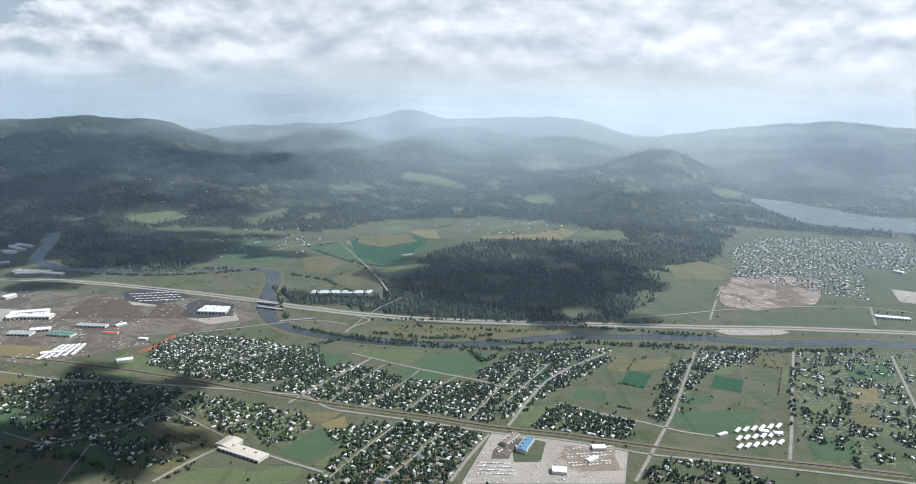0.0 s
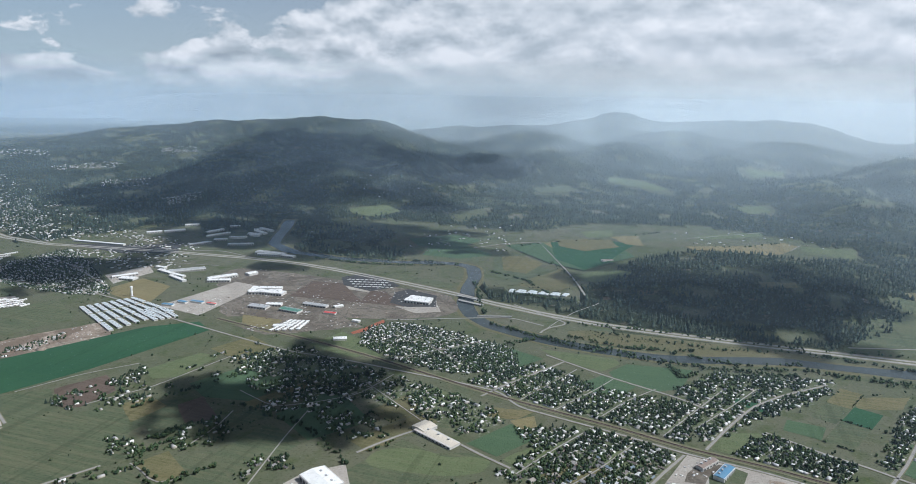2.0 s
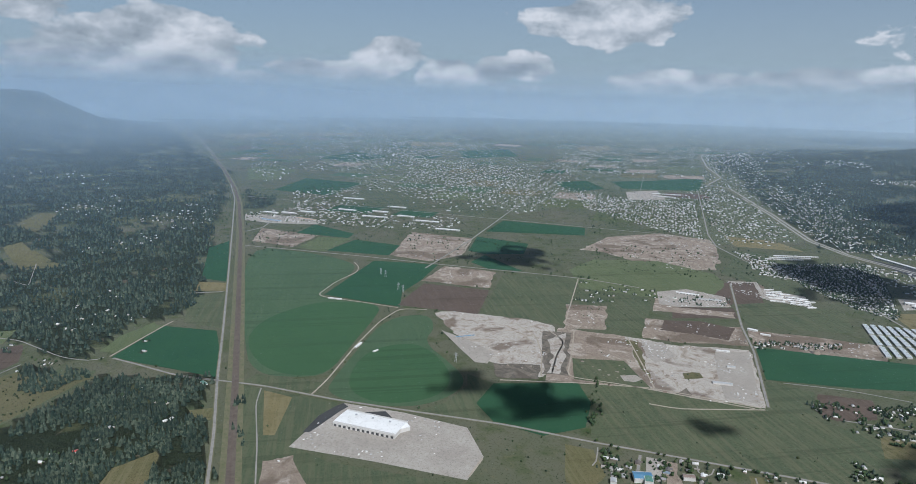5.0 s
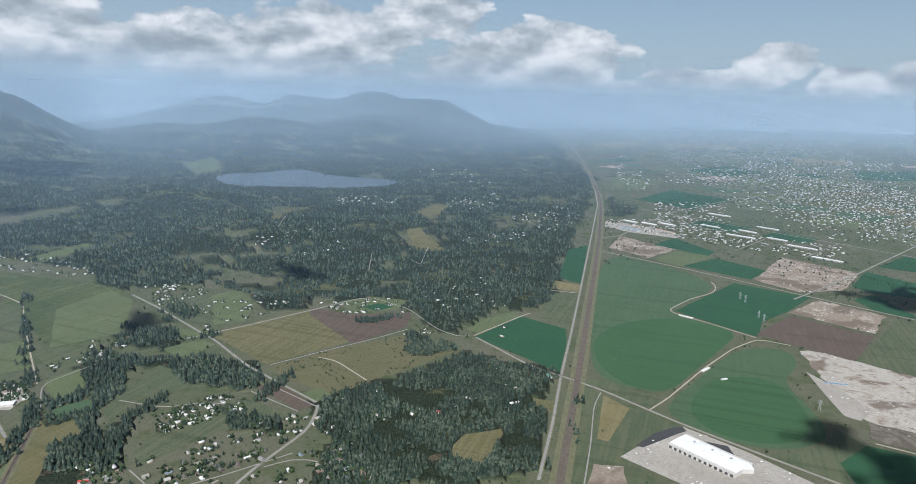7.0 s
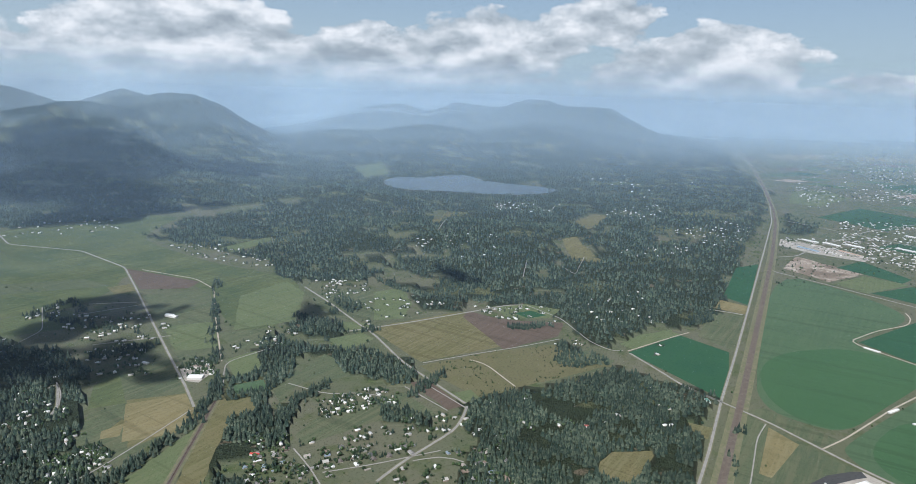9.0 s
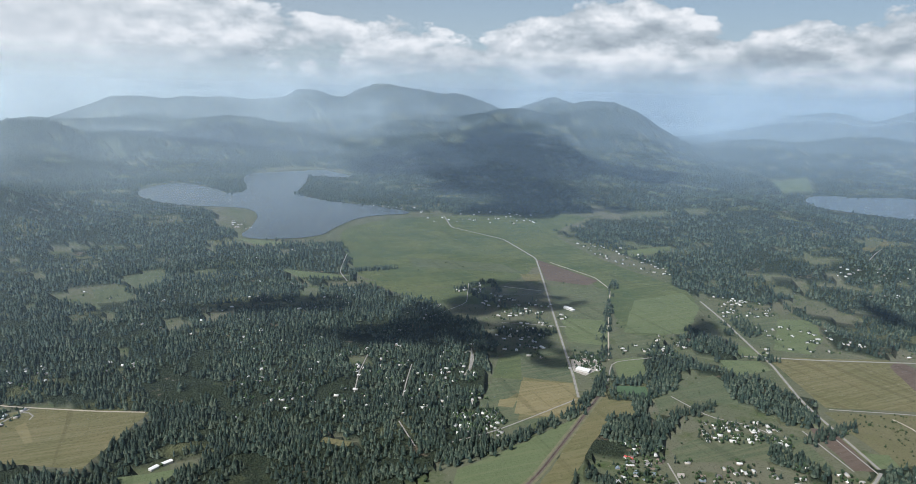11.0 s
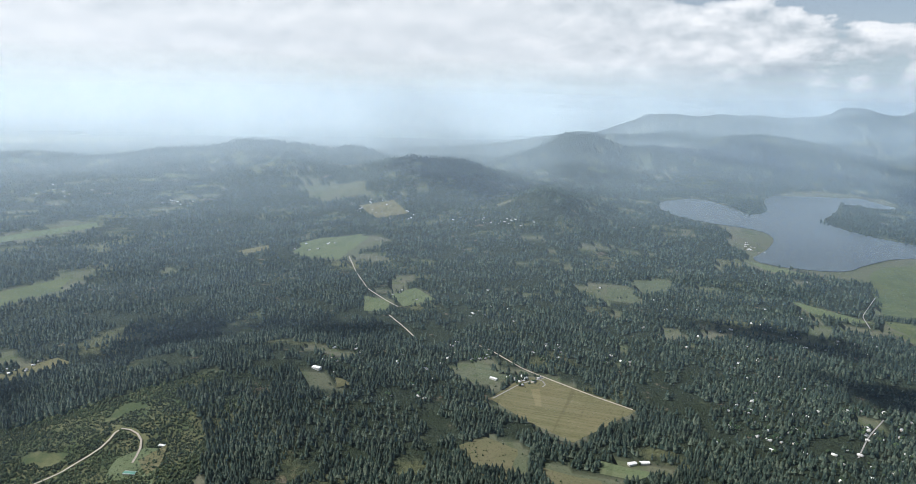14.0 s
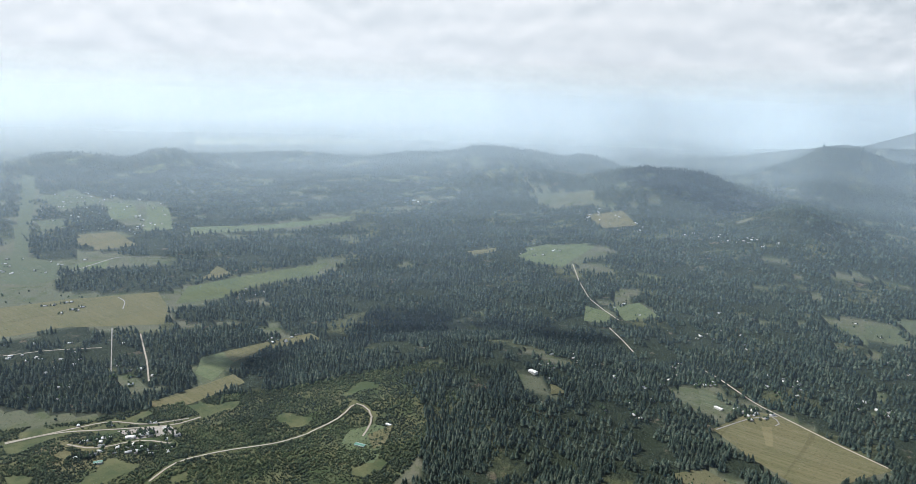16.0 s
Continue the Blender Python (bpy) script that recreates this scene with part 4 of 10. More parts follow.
CLEARINGS.append(pairs((45.4, -618.7, 13.7, -645.8, -0.8, -609.6, 26.6, -578.0)))
CLEARINGS.append(pairs((-123.6, -770.7, -159.3, -796.7, -157.0, -750.7, -123.4, -727.3)))
CLEARINGS.append(pairs((108.2, -738.2, 91.7, -764.4, 80.8, -730.6, 97.8, -712.7)))
TOWNS.append(pairs((-1100, 60, -2300, -150, -3000, 500, -1400, 460)))
TOWNS.append(pairs((-2300, -150, -3600, -500, -3900, 700, -3000, 500)))
TOWNS.append(pairs((-900, 250, -1150, 150, -1350, 330, -1050, 480)))
GROVES = []  # belts and stands of pines between the fields
GROVES.append(pairs((-218.0, -278.0, -250.6, -297.9, -278.3, -319.1, -297.1, -321.1, -293.0, -301.3, -304.9, -287.7, -313.2, -275.6, -312.3, -255.8, -316.5, -236.3, -302.9, -221.0, -284.4, -216.3, -280.2, -229.6, -282.2, -248.5, -279.7, -259.7, -290.6, -284.1, -285.3, -298.5, -272.0, -294.6, -257.8, -284.3, -238.9, -276.7, -212.8, -248.2, -232.9, -253.3, -233.0, -248.3, -208.0, -230.9, -193.7, -223.0, -177.0, -226.1, -169.1, -238.1, -188.5, -260.3, -203.4, -262.4)))
GROVES.append(pairs((-319.1, -350.1, -338.4, -347.1, -341.4, -320.6, -321.7, -297.2, -309.5, -292.0, -312.1, -311.0, -308.8, -333.5)))
GROVES.append(pairs((-375.3, -366.7, -392.4, -353.7, -376.3, -329.5, -360.5, -325.2, -353.7, -341.8)))
GROVES.append(pairs((-256.7, -220.3, -262.4, -199.5, -264.3, -182.4, -251.0, -176.5, -244.6, -200.5)))
GROVES.append(pairs((-427.1, -325.1, -434.3, -301.1, -434.7, -273.4, -415.7, -269.2, -403.7, -296.1)))
GROVES.append(pairs((-377.8, -178.6, -400.4, -174.3, -392.4, -136.0, -376.8, -141.6, -364.3, -159.8)))
GROVES.append(pairs((-125.8, -361.9, -174.5, -373.2, -160.5, -328.9, -141.8, -297.6, -129.1, -290.9, -149.2, -292.6, -134.3, -272.9, -106.8, -259.9, -90.0, -250.4, -82.2, -255.9, -107.8, -320.8)))
GROVES.append(pairs((-192.7, -271.2, -226.0, -295.0, -257.6, -318.5, -285.3, -339.4, -302.7, -342.4, -282.8, -301.9, -251.8, -277.8, -228.8, -268.8, -198.4, -243.4, -172.7, -232.9, -155.1, -226.3, -158.6, -236.2)))
GROVES.append(pairs((862.9, -289.8, 807.3, -323.7, 691.1, -275.3, 704.6, -244.0)))
GROVES.append(pairs((648.5, -242.5, 607.3, -302.3, 610.2, -357.5, 534.5, -306.5, 514.9, -274.2, 576.8, -214.2)))
GROVES.append(pairs((768.7, -354.8, 713.9, -398.0, 625.9, -341.6, 676.8, -308.1)))
GROVES.append(pairs((237.9, -261.8, 203.6, -286.1, 173.3, -260.0, 153.1, -214.0, 171.9, -197.6, 194.9, -229.8)))


def any_inside(x, y, polys):
    hit = np.zeros(np.shape(x), bool)
    for poly in polys:
        hit |= inside(x, y, poly)
    return hit


def wooded(x, y):
    """True where forest stands."""
    wx = x + (soft_noise(x, y, 17, 31) - 0.5) * 13 + (soft_noise(x, y, 60, 33) - 0.5) * 16
    wy = y + (soft_noise(x, y, 17, 32) - 0.5) * 13 + (soft_noise(x, y, 60, 34) - 0.5) * 16
    w = any_inside(wx, wy, WOODS) | (terrain(x, y) > 7)
    r, turn = np.hypot(wx, wy), np.degrees(np.arctan2(wy, wx)) % 360
    w |= (r > 1000) & (r < 3200) & (((turn > 35) & (turn < 128)) | ((turn > 200) & (turn < 345)))
    glades = (soft_noise(x, y, 34, 61) * 0.7 + soft_noise(x, y, 11, 62) * 0.3 > 0.74) & (np.hypot(x, y) > 380)
    w &= ~glades
    belt = any_inside(x + (soft_noise(x, y, 8, 35) - 0.5) * 6, y + (soft_noise(x, y, 8, 36) - 0.5) * 6, GROVES)
    return (w & ~any_inside(wx, wy, CLEARINGS) | belt) & ~any_inside(x, y, WATERS)


def build_ground():
    rings = np.concatenate([np.geomspace(30, 1600, 200), np.linspace(1620, 4930, 84)])
    bearings = np.linspace(0, 2 * np.pi, 1040, endpoint=False)
    rr, aa = np.meshgrid(rings, bearings, indexing="ij")
    x, y = (rr * np.cos(aa)).ravel(), (rr * np.sin(aa)).ravel()
    x, y = np.append(x, 0), np.append(y, 0)
    z = terrain(x, y)
    m, k = len(rings), len(bearings)
    i, j = np.meshgrid(np.arange(m - 1), np.arange(k), indexing="ij")
    a, b = (i * k + j).ravel(), (i * k + (j + 1) % k).ravel()
    quads = np.stack([a, a + k, b + k, b], 1)
    tris = np.concatenate([quads[:, [0, 1, 2]], quads[:, [0, 2, 3]], np.stack([np.full(k, m * k), np.arange(k), (np.arange(k) + 1) % k], 1)])
    ob = array_mesh("ground", np.stack([x, y, z], 1), tris, LAND)
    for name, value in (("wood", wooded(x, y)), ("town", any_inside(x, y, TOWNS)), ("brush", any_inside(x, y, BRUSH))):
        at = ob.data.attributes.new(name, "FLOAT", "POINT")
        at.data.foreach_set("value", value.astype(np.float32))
    ob.data.polygons.foreach_set("use_smooth", [True] * len(ob.data.polygons))
    tagged(ob, "broad valley floor and forested hills reaching the horizon", "ground", kind="structure")


build_ground()


def build_haze():
    """Thin translucent sheets standing in for summer haze, ring behind ring, leaning inwards, thicker with distance and
    thinning out above the ridges.
    """
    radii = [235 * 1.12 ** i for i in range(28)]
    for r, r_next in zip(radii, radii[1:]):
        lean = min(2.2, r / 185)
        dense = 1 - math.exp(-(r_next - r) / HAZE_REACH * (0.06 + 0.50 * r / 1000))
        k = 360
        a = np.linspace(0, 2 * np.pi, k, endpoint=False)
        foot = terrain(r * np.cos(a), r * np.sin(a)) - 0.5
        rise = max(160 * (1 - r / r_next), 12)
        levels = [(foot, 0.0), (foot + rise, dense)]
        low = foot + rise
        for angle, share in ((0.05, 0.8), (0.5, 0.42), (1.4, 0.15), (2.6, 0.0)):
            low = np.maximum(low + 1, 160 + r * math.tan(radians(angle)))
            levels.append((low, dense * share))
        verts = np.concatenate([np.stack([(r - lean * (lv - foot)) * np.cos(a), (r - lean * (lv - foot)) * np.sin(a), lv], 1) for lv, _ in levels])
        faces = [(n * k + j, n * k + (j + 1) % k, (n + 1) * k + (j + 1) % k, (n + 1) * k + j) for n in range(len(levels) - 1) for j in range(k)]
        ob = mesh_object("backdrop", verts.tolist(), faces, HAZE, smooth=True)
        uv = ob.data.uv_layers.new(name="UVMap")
        clearer = 0.45 * np.exp(-(((np.degrees(a) - 158) / 34) ** 2))  # sheets thinned by hand over the open plain
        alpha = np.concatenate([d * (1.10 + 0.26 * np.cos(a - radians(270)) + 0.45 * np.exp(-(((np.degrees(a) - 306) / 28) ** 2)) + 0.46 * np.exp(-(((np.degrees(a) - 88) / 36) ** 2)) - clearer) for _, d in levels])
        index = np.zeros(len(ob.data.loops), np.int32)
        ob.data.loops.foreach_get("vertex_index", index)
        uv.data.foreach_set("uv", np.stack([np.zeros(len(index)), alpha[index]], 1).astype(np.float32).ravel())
        tagged(ob, "translucent bluish sheet standing in for summer haze", "haze", kind="structure")


HAZE_REACH = 1600.0
build_haze()


# ---- kinds of things ----
def empty(name, m, label="", category="", group=""):
    ob = new(name)
    ob.matrix_world = m
    return tagged(ob, label, category, group)


def part(name, bm, material, parent, label=""):
    me = bpy.data.meshes.new(name)
    bm.to_mesh(me)
    bm.free()
    me.materials.append(material)
    ob = new(name, me)
    ob.parent = parent
    if label:
        ob["label"] = label
    return ob


LAYER = {"olive": 0.05, "scrub": 0.06, "bush": 0.05, "meadow": 0.05, "far": 0.05, "lawn": 0.075, "crop": 0.105, "pivot": 0.118, "quarry": 0.10, "dirt": 0.07, "yard": 0.07, "dry": 0.09, "tan": 0.10, "gravel": 0.105, "green": 0.115, "plowed": 0.125, "asphalt": 0.14, "red": 0.13}
DRAPED = []


def frayed(pts, amount):
    """An outline with uneven edges."""
    ring = []
    for (x0, y0), (x1, y1) in zip(pts, pts[1:] + pts[:1]):
        count = max(1, min(40, int(math.hypot(x1 - x0, y1 - y0) / 4)))
        for i in range(count):
            x, y = x0 + (x1 - x0) * i / count, y0 + (y1 - y0) * i / count
            ring.append((x + float(soft_noise(x, y, 7, 51) - 0.5) * 2 * amount, y + float(soft_noise(x, y, 7, 52) - 0.5) * 2 * amount))
    return ring


def field(kind, *numbers):
    """A field or yard laid over the land, cut finely where the land is not level."""
    pts = pairs(numbers)
    over = 0.10 if kind.endswith("+") else 0.0
    kind = kind.rstrip("+")
    if kind == "bush":
        DRAPED.append((kind, pts))
        return
    if len(pts) >= (10 if kind in ("gravel", "asphalt", "yard", "olive") else 8):
        ring = np.array(pts)
        for _ in range(2):
            after = np.roll(ring, -1, 0)
            ring = np.stack([ring * 0.75 + after * 0.25, ring * 0.25 + after * 0.75], 1).reshape(-1, 2)
        pts = [tuple(q) for q in ring]
    if kind in ("quarry", "dirt", "yard", "scrub", "dry", "lawn", "plowed"):
        pts = frayed(pts, 1.5 if kind in ("quarry", "dirt", "yard", "scrub") else 0.6)
    bm = bmesh.new()
    bm.faces.new([bm.verts.new((x, y, 0)) for x, y in pts])
    bmesh.ops.triangulate(bm, faces=bm.faces[:])
    sample = np.array(pts)
    mid = sample.mean(0)
    probe = np.concatenate([sample, (sample + mid) / 2, mid[None]])
    hilly = terrain(probe[:, 0], probe[:, 1]).max() > 0.01
    far = float(np.hypot(*mid))
    if hilly:
        for _ in range(7):
            long_edges = [e for e in bm.edges if e.calc_length() > max(3.0, far * 0.008)]
            if not long_edges:
                break
            bmesh.ops.subdivide_edges(bm, edges=long_edges, cuts=1)
            bmesh.ops.triangulate(bm, faces=[f for f in bm.faces if len(f.verts) > 3])
    co = np.array([v.co[:] for v in bm.verts])
    lie = terrain(co[:, 0], co[:, 1])
    z = lie + LAYER[kind] + over + (0.35 + far * 0.0004) * np.clip(lie / 0.3, 0, 1) + 0.0004 * (len(DRAPED) % 20)
    for v, h in zip(bm.verts, z):
        v.co.z = h
    bmesh.ops.recalc_face_normals(bm, faces=bm.faces[:])
    if sum(f.normal.z for f in bm.faces) < 0:
        bmesh.ops.reverse_faces(bm, faces=bm.faces[:])
    ob = part("field", bm, FIELDS[kind], None)
    tagged(ob, FIELD_WORDS[kind], "field", kind="structure")
    DRAPED.append((kind, pts))


def ribbon(points, half, lift, shift=0.0):
    """Vertices and faces of a strip along a path, draped on the land."""
    pts = np.array(points, float)
    seg = np.hypot(*np.diff(pts, axis=0).T)
    s = np.concatenate([[0], np.cumsum(seg)])
    step = 6.0
    n = max(2, int(s[-1] / step) + 1)
    u = np.linspace(0, s[-1], n)
    # rounded corners: average of the path a little way before and after
    smooth = np.zeros((n, 2))
    for w in (-6, -3, 0, 3, 6):
        q = np.clip(u + w, 0, s[-1])
        smooth += np.stack([np.interp(q, s, pts[:, 0]), np.interp(q, s, pts[:, 1])], 1) / 5
    d = np.gradient(smooth, axis=0)
    d /= np.maximum(np.hypot(d[:, 0], d[:, 1]), 1e-6)[:, None]
    nrm = np.stack([-d[:, 1], d[:, 0]], 1)
    sides = [smooth + nrm * (shift + k) for k in (-half, half)]
    zz = [terrain(p[:, 0], p[:, 1]) for p in sides]
    z = np.maximum(zz[0], zz[1])
    z = z + lift + np.where(z > 0.01, 0.5, 0.0)
    verts = np.concatenate([np.column_stack([sides[0], z]), np.column_stack([sides[1], z])])
    faces = [(i, i + 1, n + i + 1, n + i) for i in range(n - 1)]
    return verts, faces


def strip(name, points, half, lift, mat, shift=0.0, parent=None):
    verts, faces = ribbon(points, half, lift, shift)
    low = verts.copy()
    low[:, 2] -= 0.12
    n = len(verts)
    k = n // 2
    sides = [(i, i + n, i + 1 + n, i + 1) for i in range(k - 1)] + [(k + i + 1, k + i + 1 + n, k + i + n, k + i) for i in range(k - 1)]
    return mesh_object(name, np.concatenate([verts, low]).tolist(), faces + sides, mat, parent)


ROADS = []
ROAD_HALF = {"road": 0.66, "lane": 0.33, "dirtroad": 0.46, "river": 9.0}


def road(kind, *numbers):
    pts = pairs(numbers)
    if kind == "river":
        verts, faces = ribbon(pts, 6.5, 0.10)
        n = len(verts) // 2
        wob = np.array([noise.noise((i * 0.13, 4.2, 0)) for i in range(n)]) * 2.6
        verts[:n, :2] += (verts[:n, :2] - verts[n:, :2]) / 13 * wob[:, None]
        verts[n:, :2] += (verts[n:, :2] - verts[:n, :2]) / 13 * np.roll(wob, 40)[:, None]
        bank = strip("river_bank", pts, 9.5, 0.03, FIELDS["scrub"])
        tagged(bank, "brushy bank along the river", "river bank", kind="structure")
        ob = mesh_object("water", verts.tolist(), faces, WATER)
        tagged(ob, "calm grey-blue river winding through the valley", "water", kind="structure")
        ROADS.append((pts, 12.0))
    elif kind == "freeway":
        tagged(strip("verge", pts, 6.0, 0.10, ROAD_MATS["verge"]), "dusty verge and median of the freeway", "verge", kind="structure")
        for side in (-2.7, 2.7):
            tagged(strip("road", pts, 1.45, 0.22, ROAD_MATS["freeway"], side), "pale concrete freeway carriageway", "road", kind="structure")
        ROADS.append((pts, 9.0))
    elif kind in ("rail", "freerail", "rail2"):
        wide = {"rail": 2.6, "freerail": 4.6, "rail2": 2.2}[kind]
        tagged(strip("verge", pts, wide, 0.13, ROAD_MATS["verge"]), "dusty strip of land along the railway", "verge", kind="structure")
        tagged(strip("railway", pts, 1.9 if kind == "freerail" else 0.9, 0.24, ROAD_MATS["rail"]), "dark ballast bed of the railway", "railway", kind="structure")
        for side in (-0.15, 0.15):
            tagged(strip("rail", pts, 0.03, 0.38, ROAD_MATS["steel"], side), "rusty steel rail on ballast", "rail", kind="structure")
        ROADS.append((pts, wide + 1.0))
    else:
        words = {"road": "grey worn two-lane country road", "lane": "narrow pale residential lane", "dirtroad": "pale dusty dirt road"}[kind]
        half = ROAD_HALF[kind]
        if kind == "road":
            tagged(strip("verge", pts, half * 1.7, 0.15, ROAD_MATS["verge"]), "dusty grass verge beside the road", "verge", kind="structure")
        tagged(strip("road", pts, half, 0.20, ROAD_MATS[kind]), words, "road", kind="structure")
        ROADS.append((pts, half + 1.2))


def lake(poly, name):
    """A lake with a softly rounded shore."""
    p = np.array(poly)
    for _ in range(2):
        q = np.roll(p, -1, 0)
        p = np.stack([p * 0.75 + q * 0.25, p * 0.25 + q * 0.75], 1).reshape(-1, 2)
    bm = bmesh.new()
    bm.faces.new([bm.verts.new((x, y, 0.7)) for x, y in p])
    bmesh.ops.triangulate(bm, faces=bm.faces[:])
    if sum(f.normal.z for f in bm.faces) < 0:
        bmesh.ops.reverse_faces(bm, faces=bm.faces[:])
    ob = part("water", bm, WATER, None)
    tagged(ob, "wide calm lake between wooded shores, grey-blue under the sky", "lake", kind="structure")


def near_road(x, y):
    """True close to a road, so that nothing is planted on it."""
    hit = np.zeros(np.shape(x), bool)
    for pts, half in ROADS:
        for (x0, y0), (x1, y1) in zip(pts, pts[1:]):
            lx, ly = x1 - x0, y1 - y0
            size = lx * lx + ly * ly
            box = (x > min(x0, x1) - half) & (x < max(x0, x1) + half) & (y > min(y0, y1) - half) & (y < max(y0, y1) + half)
            if size < 1e-6 or not box.any():
                continue
            bx, by = x[box], y[box]
            u = np.clip(((bx - x0) * lx + (by - y0) * ly) / size, 0, 1)
            hit[box] |= np.hypot(bx - x0 - u * lx, by - y0 - u * ly) < half
    return hit


def gable(bm, w, d, h, rise, over=0.15):
    """A gabled roof over a w by d plan at the height h."""
    a, b = w / 2 + over, d / 2 + over
    lo = [bm.verts.new(p) for p in ((-a, -b, h - 0.06), (a, -b, h - 0.06), (a, b, h - 0.06), (-a, b, h - 0.06))]
    hi = [bm.verts.new(p) for p in ((-a, 0, h + rise), (a, 0, h + rise))]
    for f in ((lo[0], lo[1], hi[1], hi[0]), (lo[2], lo[3], hi[0], hi[1]), (lo[0], hi[0], lo[3]), (lo[1], lo[2], hi[1]), (lo[3], lo[2], lo[1], lo[0])):
        bm.faces.new(f)


def box(bm, x0, x1, y0, y1, z0, z1):
    made = bmesh.ops.create_cube(bm, size=1)["verts"]
    bmesh.ops.scale(bm, vec=(x1 - x0, y1 - y0, z1 - z0), verts=made)
    bmesh.ops.translate(bm, vec=((x0 + x1) / 2, (y0 + y1) / 2, (z0 + z1) / 2), verts=made)


BUILDING_WORDS = {"white": "long low warehouse with a white sheet roof", "grey": "long low shed with a grey sheet roof", "blue": "small depot with a blue sheet roof",
                  "tan": "long low school building with a beige flat roof", "green": "building with a green sheet roof", "red": "building with a bright red roof", "brown": "shed with a brown sheet roof",
                  "orange": "low shed beside heaps of orange soil", "glass": "long greenhouse under pale film"}


def building(kind, x0, y0, x1, y1, deep, high):
    """A shed with its front from (x0, y0) to (x1, y1), reaching back from the valley's middle."""
    w = max(math.hypot(x1 - x0, y1 - y0), 0.8)
    high *= 0.66
    cx, cy = (x0 + x1) / 2, (y0 + y1) / 2
    turn = math.atan2(y1 - y0, x1 - x0)
    nx, ny = -math.sin(turn), math.cos(turn)
    if nx * cx + ny * cy < 0:
        nx, ny, turn = -nx, -ny, turn + math.pi
    px, py = cx + nx * deep / 2, cy + ny * deep / 2
    z = float(terrain(px, py))
    top = empty("warehouse" if w * deep > 40 else "shed", pose(px, py, z + 0.05, 0, 0, math.degrees(turn)), BUILDING_WORDS[kind], "building")
    bm = bmesh.new()
    box(bm, -w / 2, w / 2, -deep / 2, deep / 2, -0.3, high)
    wall = part("wall", bm, SHED_WALL, top)
    bm = bmesh.new()
    if w > deep:
        gable(bm, w, deep, high, (0.05 if w < 22 else 0.012) * deep + 0.1, 0.12)
    else:
        gable(bm, deep, w, high, 0.05 * w + 0.1, 0.12)
        bmesh.ops.rotate(bm, matrix=Matrix.Rotation(math.pi / 2, 3, "Z"), verts=bm.verts[:])
    roof = part("roof", bm, SHEDS[kind], top, "ribbed sheet roof")
    if w > 12:
        count = int(w / 2.4)
        for i in range(count):
            xx = -w / 2 + (i + 0.5) * w / count
            bm = bmesh.new()
            box(bm, xx - 0.7, xx + 0.7, -deep / 2 - 0.03, -deep / 2 + 0.02, 0.1, high * 0.6)
            part("loading_door", bm, DARK_DOOR, wall, "dark loading door")
        for i in range(3):
            bm = bmesh.new()
            box(bm, -0.5, 0.5, -0.4, 0.4, 0, 0.5)
            vent = part("roof_vent", bm, SHEDS["grey"], roof)
            vent.location = ((i - 1) * w * 0.28, deep * 0.18, high + 0.1 + 0.02 * deep)
    BUILT.append((px, py, max(w, deep) / 2 + 0.8))


BUILT = []
HOUSES, FAR_HOUSES, SHADE_TREES, YARD_PINES = [], [], [], []
GRID_TURN = math.radians(63)


def town(count, *numbers):
    """Houses strewn along a rough street grid inside an outline, with shade trees between them."""
    poly = pairs(numbers)
    rng = np.random.default_rng(int(abs(numbers[0]) * 10) + count)
    xs, ys = [p[0] for p in poly], [p[1] for p in poly]
    c, s = math.cos(GRID_TURN), math.sin(GRID_TURN)
    cand = rng.uniform((min(xs), min(ys)), (max(xs), max(ys)), (count * 14, 2))
    u, v = cand[:, 0] * c + cand[:, 1] * s, cand[:, 1] * c - cand[:, 0] * s
    far = float(np.hypot(np.mean(xs), np.mean(ys)))
    gap = 3.3 if far < 700 else 3.3 * (far / 700) ** 0.55
    u, v = np.round(u / gap) * gap + rng.normal(0, 0.7, len(u)), np.round(v / (gap * 1.25)) * gap * 1.25 + rng.normal(0, 0.9, len(v))
    x, y = u * c - v * s, u * s + v * c
    ok = inside(x, y, poly) & ~near_road(x, y) & ~any_inside(x, y, WATERS)
    x, y = x[ok], y[ok]
    taken = set()
    for px, py in zip(x, y):
        key = (round((px * c + py * s) / gap), round((py * c - px * s) / (gap * 1.25)))
        if key in taken:
            continue
        if any(math.hypot(px - bx, py - by) < br + 1.5 for bx, by, br in BUILT):
            continue
        taken.add(key)
        turn = GRID_TURN + rng.choice([0, math.pi / 2]) + rng.normal(0, 0.08)
        size = rng.uniform(0.62, 1.05) * (1 if far < 700 else (far / 700) ** 0.28)
        (HOUSES if math.hypot(px, py) < 520 else FAR_HOUSES).append((px, py, turn, size))
        for _ in range(rng.integers(4, 8) if far < 700 else rng.integers(1, 4)):
            SHADE_TREES.append((px + rng.normal(0, gap * 0.5), py + rng.normal(0, gap * 0.5), rng.uniform(0.45, 1.15) * (1 if far < 700 else (far / 700) ** 0.5)))
        if far < 700:
            for _ in range(rng.integers(0, 3)):
                YARD_PINES.append((px + rng.normal(0, gap * 0.6), py + rng.normal(0, gap * 0.6), rng.uniform(0.45, 1.0)))
        if len(taken) >= count:
            break


ROWS = []


